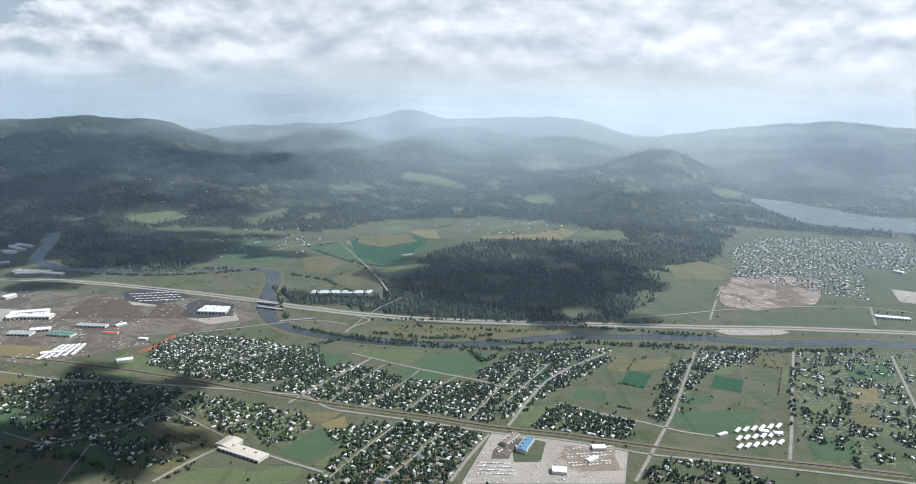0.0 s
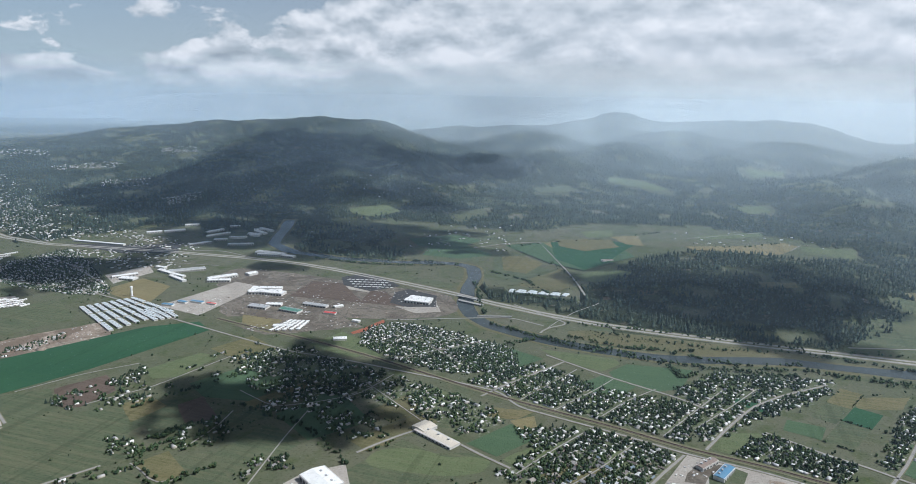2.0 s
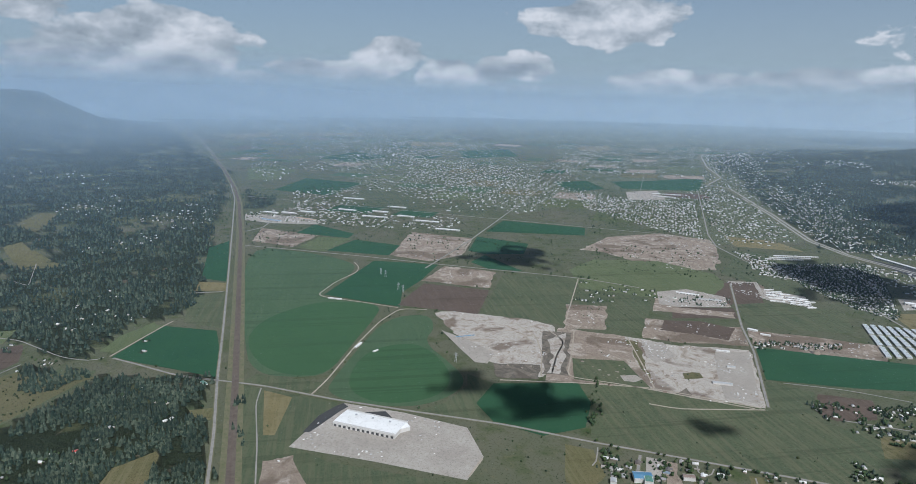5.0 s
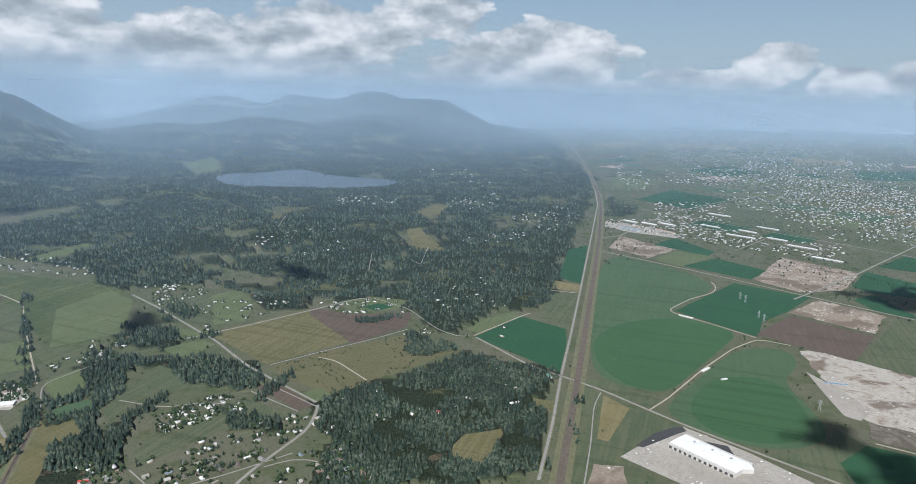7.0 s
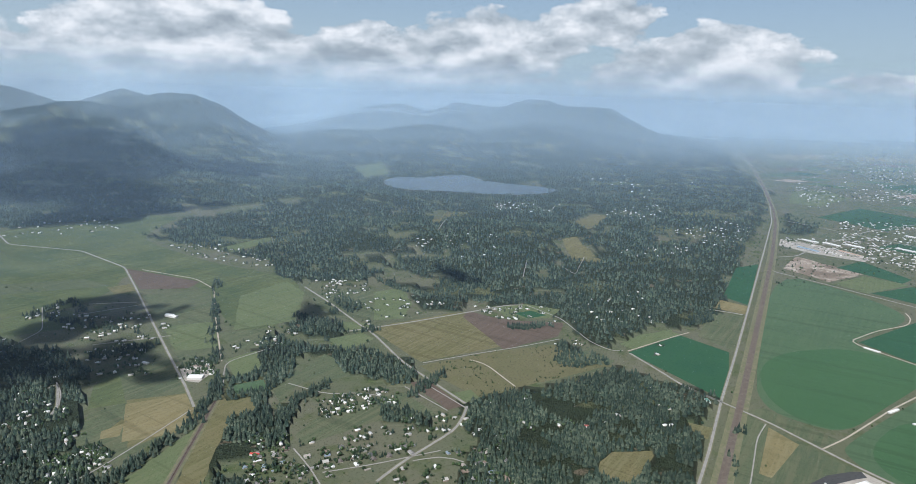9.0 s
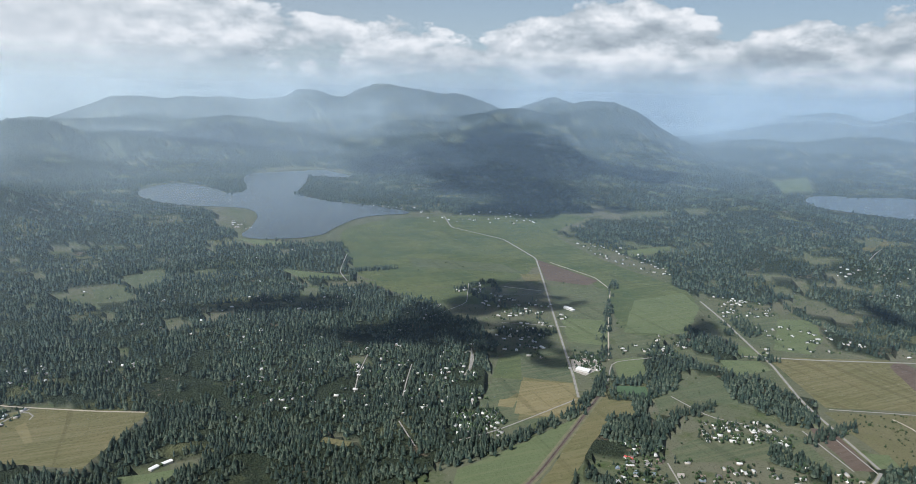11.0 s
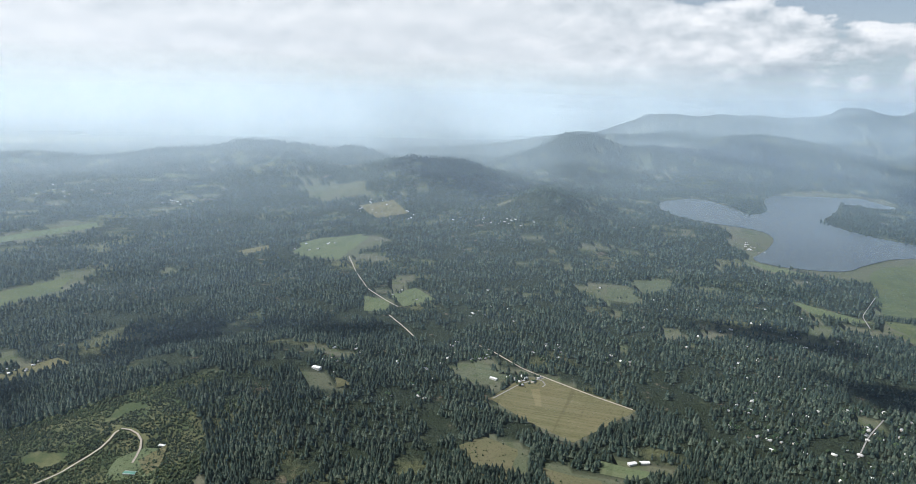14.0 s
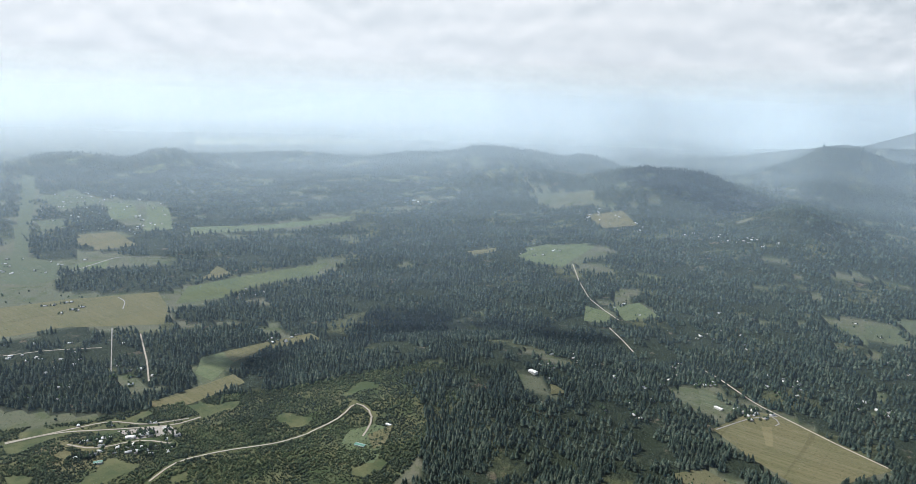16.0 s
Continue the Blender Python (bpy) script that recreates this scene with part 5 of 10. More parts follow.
def tree_row(count, *numbers):
    """Trees along a line."""
    pts = np.array(pairs(numbers))
    s = np.concatenate([[0], np.cumsum(np.hypot(*np.diff(pts, axis=0).T))])
    rng = np.random.default_rng(count)
    u = rng.uniform(0, s[-1], count)
    for q in u:
        ROWS.append((float(np.interp(q, s, pts[:, 0]) + rng.normal(0, 1.2)), float(np.interp(q, s, pts[:, 1]) + rng.normal(0, 1.2)), float(rng.uniform(0.8, 1.4))))


def water_tower(x, y):
    """A tall white standpipe with a domed cap."""
    top = empty("water_tower", pose(x, y, float(terrain(x, y))), "tall white steel water tower with a domed cap", "water tower")
    bm = bmesh.new()
    bmesh.ops.create_cone(bm, cap_ends=True, segments=20, radius1=0.85, radius2=0.75, depth=7.0, matrix=Matrix.Translation((0, 0, 3.5)))
    part("shaft", bm, SHEDS["white"], top)
    bm = bmesh.new()
    bmesh.ops.create_uvsphere(bm, u_segments=20, v_segments=10, radius=1.25, matrix=Matrix.Translation((0, 0, 7.6)) @ Matrix.Diagonal((1, 1, 0.75, 1)))
    part("tank", bm, SHEDS["white"], top, "rounded white tank")
    bm = bmesh.new()
    bmesh.ops.create_cone(bm, cap_ends=True, segments=20, radius1=1.5, radius2=1.4, depth=0.4, matrix=Matrix.Translation((0, 0, 0.1)))
    part("footing", bm, ROAD_MATS["concrete"], top, "grey concrete footing")


def strut(bm, a, b, r):
    a, b = Vector(a), Vector(b)
    m = Matrix.Translation((a + b) / 2) @ (b - a).to_track_quat("Z", "Y").to_matrix().to_4x4()
    bmesh.ops.create_cone(bm, cap_ends=True, segments=5, radius1=r, radius2=r, depth=(b - a).length, matrix=m)


def pylon(x, y):
    """A lattice mast with two cross arms."""
    top = empty("power_pylon", pose(x, y, float(terrain(x, y)), 0, 0, 63), "grey steel lattice power pylon in the field", "pylon", "power pylons")
    for sx in (-1, 1):
        for sy in (-1, 1):
            bm = bmesh.new()
            strut(bm, (0.7 * sx, 0.7 * sy, -0.2), (0.12 * sx, 0.12 * sy, 6.4), 0.06)
            part("leg", bm, SHEDS["grey"], top)
    for z, w in ((4.6, 1.6), (5.8, 1.2)):
        bm = bmesh.new()
        strut(bm, (-w, 0, z), (w, 0, z), 0.06)
        strut(bm, (-w, 0, z), (0, 0, z + 0.5), 0.04)
        strut(bm, (w, 0, z), (0, 0, z + 0.5), 0.04)
        part("cross_arm", bm, SHEDS["grey"], top)
    bm = bmesh.new()
    for z in (1.2, 2.4, 3.6):
        k = 0.7 - 0.58 * z / 6.4
        for sx, sy in ((1, 1), (1, -1), (-1, -1), (-1, 1)):
            strut(bm, (k * sx, k * sy, z), (-k * sy * 0.85, k * sx * 0.85, z + 1.0), 0.035)
    part("bracing", bm, SHEDS["grey"], top)


def bridge(x0, y0, x1, y1, half):
    """A concrete road bridge with railings and piers in the river."""
    long = math.hypot(x1 - x0, y1 - y0)
    top = empty("road_bridge", pose((x0 + x1) / 2, (y0 + y1) / 2, 0, 0, 0, math.degrees(math.atan2(y1 - y0, x1 - x0))), "pale concrete road bridge over the river", "bridge")
    bm = bmesh.new()
    box(bm, -long / 2, long / 2, -half, half, 0.55, 0.85)
    part("deck", bm, ROAD_MATS["concrete"], top)
    for side in (-1, 1):
        bm = bmesh.new()
        box(bm, -long / 2, long / 2, side * half - 0.08, side * half + 0.08, 0.85, 1.1)
        part("parapet", bm, ROAD_MATS["concrete"], top)
    for i in range(4):
        bm = bmesh.new()
        box(bm, (i - 1.5) * long / 4.5 - 0.2, (i - 1.5) * long / 4.5 + 0.2, -half * 0.8, half * 0.8, -0.3, 0.56)
        part("pier", bm, ROAD_MATS["concrete"], top)


def pine_kind(seed):
    """A single conifer: tapered trunk and a crown of drooping ragged boughs."""
    rp = np.random.default_rng(seed)
    top = new("pine_tree")
    bm = bmesh.new()
    bmesh.ops.create_cone(bm, cap_ends=True, segments=6, radius1=0.11, radius2=0.03, depth=3.4, matrix=Matrix.Translation((0, 0, 1.5)))
    part("trunk", bm, BARK, top)
    bm = bmesh.new()
    for t in range(7):
        low, rad = 0.5 + t * 0.48, 0.98 * (1 - t / 7.6)
        tip = bm.verts.new((rp.normal(0, 0.03), rp.normal(0, 0.03), low + 0.95))
        ring = []
        for k in range(11):
            a = k * 2 * math.pi / 11 + t
            r = rad * (rp.uniform(0.85, 1.15) if k % 2 else rp.uniform(0.45, 0.65))
            ring.append(bm.verts.new((r * math.cos(a), r * math.sin(a), low + rp.uniform(-0.12, 0.1))))
        for k in range(11):
            bm.faces.new((ring[k], ring[(k + 1) % 11], tip))
    part("crown", bm, CONIFER, top)
    return top


def leafy_kind(seed):
    """A single broad tree: trunk, limbs and an uneven crown of clumps."""
    rp = np.random.default_rng(seed)
    top = new("shade_tree")
    bm = bmesh.new()
    bmesh.ops.create_cone(bm, cap_ends=True, segments=6, radius1=0.12, radius2=0.06, depth=1.0, matrix=Matrix.Translation((0, 0, 0.4)))
    for k in range(4):
        a = k * 1.6 + seed
        strut(bm, (0, 0, 0.8), (0.45 * math.cos(a), 0.45 * math.sin(a), 1.35), 0.035)
    part("trunk", bm, BARK, top)
    bm = bmesh.new()
    for k in range(13):
        a, r = rp.uniform(0, 6.3), rp.uniform(0, 0.62)
        s = rp.uniform(0.2, 0.42)
        made = bmesh.ops.create_icosphere(bm, subdivisions=1, radius=s, matrix=Matrix.Translation((r * math.cos(a), r * math.sin(a), 1.35 + rp.uniform(-0.35, 0.55))))["verts"]
        for v in made:
            v.co += Vector(rp.normal(0, s * 0.16, 3))
    part("crown", bm, LEAF, top)
    return top


# ---- fields, roads, water, buildings and rows of trees, sector by sector ----
lake(WATERS[0], "river_lake")
road("river", -468.3, 768.7, -429.1, 678.7, -412.6, 638.4, -373.0, 611.4, -314.4, 603.4, -247.7, 611.6, -198.0, 627.5, -175.4, 618.1, -164.1, 581.0, -158.4, 538.8, -149.0, 499.3, -134.4, 472.0, -116.5, 455.1, -89.8, 444.7, -64.4, 436.9, -32.3, 432.2, 7.0, 432.4, 47.3, 444.2, 81.2, 454.7, 114.1, 454.4, 143.4, 456.4, 173.0, 458.3, 195.6, 452.5, 222.3, 448.4, 252.3, 451.5, 287.6, 456.1, 319.1, 448.8, 352.0, 432.0)
road("freeway", -2172.7, 1273.3, -1757.1, 1006.7, -1464.6, 856.8, -1278.3, 781.4, -1190.1, 700.3, -1133.4, 713.1, -881.1, 625.5, -701.1, 554.2, -626.5, 544.7, -551.0, 555.1, -488.0, 563.2, -397.8, 570.0, -339.4, 568.3, -295.1, 560.1, -227.0, 542.9, -167.5, 524.9, -130.0, 509.9, -81.8, 495.4, -36.4, 485.8, 7.3, 481.9, 50.7, 480.9, 111.4, 481.0, 180.6, 480.4, 246.4, 482.3, 338.2, 478.0, 385.9, 466.0)
road("road", -1283.7, 734.2, -1120.0, 644.0, -895.9, 526.7, -743.0, 446.7, -679.9, 420.6, -607.2, 412.5, -571.8, 421.8, -511.4, 421.6, -457.7, 422.9, -392.8, 407.8, -336.4, 387.4, -268.0, 370.5, -222.5, 360.2, -187.3, 359.7, -145.4, 355.1, -108.1, 351.0, -80.8, 346.6, -67.6, 331.3, -39.1, 324.6, -11.6, 318.1, 17.7, 309.6, 51.6, 304.0, 78.2, 296.2, 88.2, 291.7, 114.1, 287.5, 139.4, 283.5, 163.8, 279.0, 202.8, 271.1, 229.8, 262.3)
road("rail", -308.0, 399.9, -281.8, 393.6, -242.0, 387.3, -202.1, 378.6, -162.8, 367.7, -124.7, 355.0, -99.6, 347.1, -68.8, 337.6, -39.8, 330.7, -11.9, 324.0, 17.9, 315.1, 52.3, 309.4, 79.6, 302.4, 116.2, 293.5, 141.7, 288.7, 166.7, 284.7, 206.6, 276.9)
road("road", -192.4, 439.1, -164.9, 451.8, -139.7, 463.7, -120.9, 473.0, -104.9, 478.2, -77.4, 468.0)
road("road", -112.3, 512.8, -86.5, 496.5, -62.0, 479.8, -76.6, 462.9, -78.6, 450.2)
road("lane", -76.2, 460.4, -70.5, 484.8, -61.5, 511.9, -45.6, 541.4)
road("road", 77.9, 266.0, 87.0, 282.2, 114.1, 332.2, 159.3, 429.9)
road("road", 155.3, 287.8, 169.9, 316.8, 190.4, 359.3, 226.8, 434.0)
road("road", 26.1, 314.9, 38.1, 343.8, 53.0, 374.6, 70.1, 396.2, 99.3, 422.9)
road("road", -68.4, 412.6, -48.3, 401.7, -29.2, 391.4, -7.4, 381.7, 13.4, 373.3, 29.8, 362.6)
road("road", -90.3, 335.8, -81.9, 354.2, -72.0, 371.1, -52.6, 406.5)
road("road", -2.2, 262.7, 5.9, 283.8, 17.7, 309.6)
road("road", 290.3, 430.4, 271.5, 388.5, 256.1, 353.6, 236.0, 307.9)
road("road", -128.1, 257.5, -122.0, 269.3, -114.9, 281.1, -110.0, 287.7, -104.5, 294.0, -88.0, 284.4, -72.6, 276.4, -55.4, 268.8)
road("lane", -158.0, 333.7, -132.0, 314.8, -104.9, 295.1)
road("road", 54.4, 346.1, 69.0, 338.2, 80.0, 331.2, 96.8, 324.7, 111.9, 315.3, 130.6, 310.1)
road("lane", -54.5, 264.2, -43.1, 289.6, -26.7, 321.3)
road("lane", -31.6, 261.5, -20.6, 280.1, -5.5, 311.5)
road("lane", 6.2, 321.6, 26.7, 366.5, 39.1, 393.5)
road("lane", -24.7, 333.5, -13.4, 357.9, 3.1, 382.3)
road("lane", 21.8, 335.9, 44.5, 375.9, 58.2, 402.2)
road("lane", -154.8, 373.3, -137.1, 392.6, -117.7, 413.8)
road("lane", -180.3, 409.9, -149.2, 406.7, -110.8, 375.8)
road("lane", -69.0, 338.3, -54.8, 370.3, -44.0, 396.2)
road("lane", -49.3, 332.3, -30.7, 367.5, -21.8, 388.1)
road("lane", -219.0, 299.6, -189.1, 287.4, -171.0, 299.5, -153.6, 317.0, -146.0, 350.7)
road("road", 123.8, 497.1, 172.8, 510.9, 209.8, 524.3, 277.9, 538.9, 342.4, 542.1, 371.2, 528.3)
road("road", 193.3, 497.8, 223.3, 563.6, 241.2, 597.8)
road("road", 342.4, 542.1, 317.6, 492.5)
road("road", -202.1, 701.9, -173.8, 741.0, -138.8, 764.4, -104.0, 669.3, -70.2, 585.5, -59.0, 553.5)
road("lane", -105.5, 642.0, -74.8, 673.4, -43.4, 745.1, -31.0, 850.4)
road("lane", 25.1, 857.1, 73.1, 896.9, 121.5, 939.9)
road("lane", 109.2, 758.7, 155.4, 872.6)
field("crop", -171.7, 731.8, -132.1, 764.8, -57.7, 760.9, -26.1, 676.6, -69.4, 625.0, -106.9, 651.0)
field("tan", -134.8, 761.2, -102.4, 796.1, -43.4, 768.2, -53.7, 708.5, -102.3, 699.2)
field("olive", -171.2, 677.3, -130.8, 655.0, -102.7, 625.0, -126.6, 580.2, -151.3, 602.8)
field("scrub", -117.9, 588.5, -91.7, 633.3, -72.4, 585.7, -81.5, 561.7, -121.3, 567.1)
field("lawn", -78.6, 610.2, -47.9, 633.5, -23.7, 619.7, -54.9, 589.0)
field("lawn", -101.8, 850.0, -66.5, 875.3, -60.4, 834.9, -90.2, 812.3)
field("tan", 22.8, 770.0, 133.3, 878.3, 149.4, 859.6, 107.9, 749.0, 27.7, 719.9)
field("lawn", 149.4, 859.6, 210.4, 862.7, 200.0, 808.5, 151.2, 805.6)
field("lawn", 33.2, 874.7, 117.3, 939.4, 118.9, 911.5, 40.0, 854.8)
field("tan", -63.1, 830.7, -31.0, 850.4, -20.5, 748.4, -41.3, 767.7)
field("lawn", -116.7, 1371.3, -57.1, 1362.2, 1.9, 1301.4, -20.0, 1268.1, -76.8, 1299.6, -109.3, 1312.0)
field("olive", -228.9, 1167.9, -179.1, 1229.8, -154.4, 1203.0, -173.0, 1152.7, -206.5, 1144.6)
field("olive", -420.5, 846.9, -382.5, 898.2, -355.6, 873.4, -394.9, 823.1)
field("olive", -253.6, 765.2, -197.8, 785.4, -165.1, 761.5, -191.5, 708.7, -245.7, 721.0)
field("crop", -250.1, 697.0, -212.2, 715.5, -171.2, 677.3, -198.8, 648.9, -239.6, 650.0)
field("olive", -320.5, 662.6, -271.8, 689.1, -248.7, 659.3, -298.4, 639.5)
field("lawn", 144.8, 1520.2, 248.8, 1696.6, 222.1, 1554.2, 158.5, 1460.1)
field("lawn", 103.0, 1161.3, 144.5, 1172.9, 152.7, 1117.1, 111.7, 1094.8)
field("dry", 196.8, 645.2, 254.2, 694.1, 273.0, 663.3, 250.2, 618.7, 203.0, 609.2)
field("olive", 151.8, 556.6, 233.7, 596.1, 191.0, 497.6, 128.0, 496.0)
field("dirt", 235.1, 592.8, 302.5, 625.0, 335.4, 602.9, 301.3, 548.9, 238.2, 524.8, 218.3, 539.3)
field("dirt", 260.6, 631.3, 313.0, 648.1, 308.3, 625.5, 245.3, 598.6)
field("olive", 230.1, 516.5, 339.4, 537.0, 317.5, 495.2, 211.2, 486.6)
field("gravel", 187.4, 473.0, 201.8, 479.2, 236.8, 480.3, 242.8, 472.9, 230.2, 465.7, 195.7, 463.5)
field("olive", 412.2, 680.9, 458.0, 660.9, 383.3, 546.7, 349.5, 545.9)
field("gravel", 396.4, 601.9, 413.9, 593.6, 389.0, 555.6, 379.0, 561.7)
field("lawn", 357.1, 791.0, 398.7, 805.6, 390.0, 756.0, 340.1, 736.1)
field("lawn", 434.2, 834.4, 468.9, 830.9, 450.7, 784.3, 404.7, 748.5)
field("lawn", 465.3, 785.8, 503.1, 780.1, 465.4, 739.7, 444.8, 749.5)
town(1280, 317.9, 770.5, 376.1, 835.3, 453.7, 843.9, 557.0, 812.2, 466.3, 673.5, 415.2, 686.2, 348.5, 552.5, 321.4, 586.2, 266.4, 639.1)
field("lawn", -73.6, 420.8, -23.8, 420.7, -20.3, 412.5, -29.5, 396.1, -52.5, 405.5)
field("crop", -25.9, 396.3, -16.5, 413.7, 22.9, 418.2, 16.6, 386.6, -0.3, 375.1, -21.8, 389.0)
field("crop", -39.9, 374.6, -29.1, 390.4, -8.4, 380.7, -17.0, 364.9, -30.3, 362.5)
field("tan", -67.8, 314.2, -57.1, 323.7, -53.4, 312.3, -61.3, 306.5)
field("crop", -82.0, 284.2, -66.6, 311.1, -60.0, 307.1, -50.5, 301.6, -65.4, 277.2)
field("lawn", -62.5, 275.8, -45.1, 303.1, -35.9, 297.7, -53.4, 271.8)
field("olive", -40.8, 314.2, -17.6, 319.1, -22.2, 301.8, -32.9, 295.6)
field("dry", -78.9, 326.7, -58.0, 329.1, -64.8, 316.8, -82.0, 314.7)
field("gravel", 3.2, 262.9, 18.2, 309.0, 51.5, 303.5, 82.2, 295.2, 73.9, 265.8)
field("olive", 27.2, 282.2, 41.6, 303.6, 44.9, 300.8, 34.8, 278.5)
field("dirt", 19.7, 292.4, 29.0, 307.1, 34.5, 304.4, 24.5, 282.1)
field("lawn", -120.4, 263.3, -109.9, 271.3, -97.2, 271.8, -85.9, 268.5, -74.8, 274.8, -65.1, 272.2, -72.0, 254.5, -120.4, 248.4)
field("crop", 68.6, 364.7, 86.4, 361.6, 81.5, 346.1, 64.8, 351.2)
field("crop", 121.2, 355.6, 143.3, 360.7, 141.2, 349.1, 120.8, 343.7)
field("crop", 116.2, 339.2, 144.0, 337.8, 164.4, 341.6, 148.3, 314.5, 125.1, 311.0, 109.0, 325.3)
field("lawn", 163.8, 420.6, 184.2, 423.9, 169.7, 391.7, 151.5, 390.7)
field("crop", 247.2, 405.5, 279.0, 415.2, 266.0, 388.2, 236.0, 382.2)
field("tan", 231.1, 373.4, 249.6, 378.6, 236.6, 354.1, 219.9, 351.7)
field("lawn", 191.4, 351.7, 217.3, 354.6, 207.6, 331.4, 180.2, 328.7)
field("crop", 175.9, 314.0, 198.2, 312.0, 188.0, 289.2, 167.2, 290.9)
field("olive", 205.9, 315.4, 228.5, 310.4, 215.4, 290.4, 195.2, 292.1)
field("olive", 89.1, 284.9, 111.8, 280.8, 104.5, 267.1, 81.5, 266.1)
field("olive", 118.9, 278.6, 143.5, 274.8, 136.1, 258.6, 108.7, 257.5)
field("dry", 107.1, 407.1, 140.4, 419.2, 130.6, 398.8, 107.1, 391.8)
field("lawn", 34.4, 336.5, 57.4, 344.8, 50.1, 314.2, 29.8, 317.6)
field("crop", -118.6, 403.5, -91.6, 415.4, -67.1, 404.6, -83.5, 377.3, -107.4, 376.0)
field("olive", -63.5, 361.5, -42.2, 379.7, -30.7, 367.5, -50.3, 339.3)
town(470, -195.8, 419.6, -179.8, 437.5, -143.0, 434.1, -91.6, 415.4, -76.7, 377.7, -113.9, 362.9, -153.2, 369.1, -187.1, 387.7)
town(336, -83.5, 377.3, -65.9, 396.8, -31.1, 371.6, 23.3, 364.6, 18.1, 320.9, -24.5, 331.4, -75.5, 339.4, -106.8, 349.7)
town(246, 13.6, 382.9, 37.3, 418.1, 104.6, 429.7, 95.8, 406.4, 48.6, 351.8, 29.9, 318.2, 21.8, 335.9)
town(268, -250.9, 347.4, -221.4, 369.5, -144.8, 347.7, -85.2, 327.7, -70.6, 316.6, -76.8, 293.6, -105.8, 297.9, -146.4, 314.1, -177.2, 300.4, -222.1, 304.3)
town(246, -62.6, 305.8, -23.8, 321.4, 17.5, 304.8, -4.2, 262.6, -63.6, 260.2, -48.5, 289.4)
town(112, 55.6, 343.3, 93.7, 324.5, 79.6, 302.4, 35.2, 311.6)
town(134, 127.8, 389.4, 156.9, 428.6, 202.9, 431.5, 190.8, 412.0, 149.6, 390.6, 112.5, 326.8, 103.2, 326.3)
town(134, 229.1, 433.1, 312.2, 438.2, 211.9, 285.1, 168.6, 288.3, 179.3, 330.0)
town(42, 89.8, 287.5, 123.5, 283.8, 143.2, 268.6, 81.5, 266.1)
town(33, -147.7, 269.7, -179.9, 300.3, -131.0, 291.1, -115.0, 271.1)
building("tan", -109.7, 286.6, -87.5, 275.7, 7, 2)
building("tan", -111.9, 289.8, -104.0, 285.8, 9, 2.4)
building("blue", 33.1, 288.7, 38.4, 300.6, 5, 3)
building("white", 43.1, 272.0, 49.5, 271.3, 5, 2.4)
building("brown", 24.8, 295.4, 31.8, 305.5, 4, 2.5)
building("white", 141.5, 314.2, 145.3, 318.7, 1.6, 1.2)
building("white", 138.7, 305.7, 142.4, 310.0, 1.6, 1.2)
building("white", 136.0, 297.7, 139.6, 301.7, 1.6, 1.2)
building("white", 146.0, 315.3, 150.0, 319.9, 1.6, 1.2)
building("white", 143.1, 306.8, 146.9, 311.1, 1.6, 1.2)
building("white", 140.3, 298.7, 144.0, 302.8, 1.6, 1.2)
building("white", 150.6, 316.5, 154.6, 321.0, 1.6, 1.2)
building("white", 147.6, 307.9, 151.5, 312.2, 1.6, 1.2)
building("white", 144.7, 299.7, 148.4, 303.9, 1.6, 1.2)
building("white", 155.2, 317.6, 159.3, 322.2, 1.6, 1.2)
building("white", 152.1, 309.0, 156.0, 313.4, 1.6, 1.2)
building("white", 149.1, 300.8, 152.9, 304.9, 1.6, 1.2)
building("white", 159.9, 318.8, 164.0, 323.4, 1.6, 1.2)
building("white", 156.6, 310.1, 160.6, 314.5, 1.6, 1.2)
building("white", 153.5, 301.8, 157.4, 306.0, 1.6, 1.2)
building("white", 164.6, 319.9, 168.8, 324.6, 1.6, 1.2)
building("white", 161.2, 311.2, 165.2, 315.6, 1.6, 1.2)
building("white", 157.9, 302.9, 161.9, 307.1, 1.6, 1.2)
building("white", 152.8, 314.7, 157.1, 313.7, 3, 2.2)
building("white", 159.2, 312.6, 163.1, 311.6, 3, 2.2)
building("white", 131.2, 310.1, 136.2, 312.7, 2, 1.5)
building("glass", -123.1, 545.1, -118.7, 545.4, 9, 1.0)
building("glass", -118.6, 547.2, -113.9, 545.8, 9, 1.0)
building("glass", -113.4, 545.9, -109.1, 546.2, 9, 1.0)
building("glass", -109.0, 548.0, -104.3, 546.6, 9, 1.0)
building("glass", -103.8, 546.6, -99.5, 547.0, 9, 1.0)
building("glass", -99.3, 548.8, -94.6, 547.4, 9, 1.0)
building("glass", -94.1, 547.4, -89.8, 547.7, 9, 1.0)
building("glass", -89.6, 549.5, -84.9, 548.1, 9, 1.0)
building("glass", -84.4, 548.2, -80.1, 548.5, 9, 1.0)
building("glass", -79.8, 550.3, -75.2, 548.9, 9, 1.0)
building("brown", -55.4, 655.9, -45.4, 661.5, 5, 2)
field("yard", -400.3, 528.1, -348.0, 535.8, -277.5, 529.4, -213.0, 522.7, -167.1, 526.3, -140.3, 468.9, -192.9, 440.2, -246.0, 427.5, -293.6, 411.2, -309.4, 401.9)
field("plowed", -289.1, 467.9, -294.2, 516.4, -265.1, 518.7, -225.5, 472.4)
field("plowed", -227.5, 472.2, -234.8, 508.2, -221.5, 509.2, -190.1, 474.9)
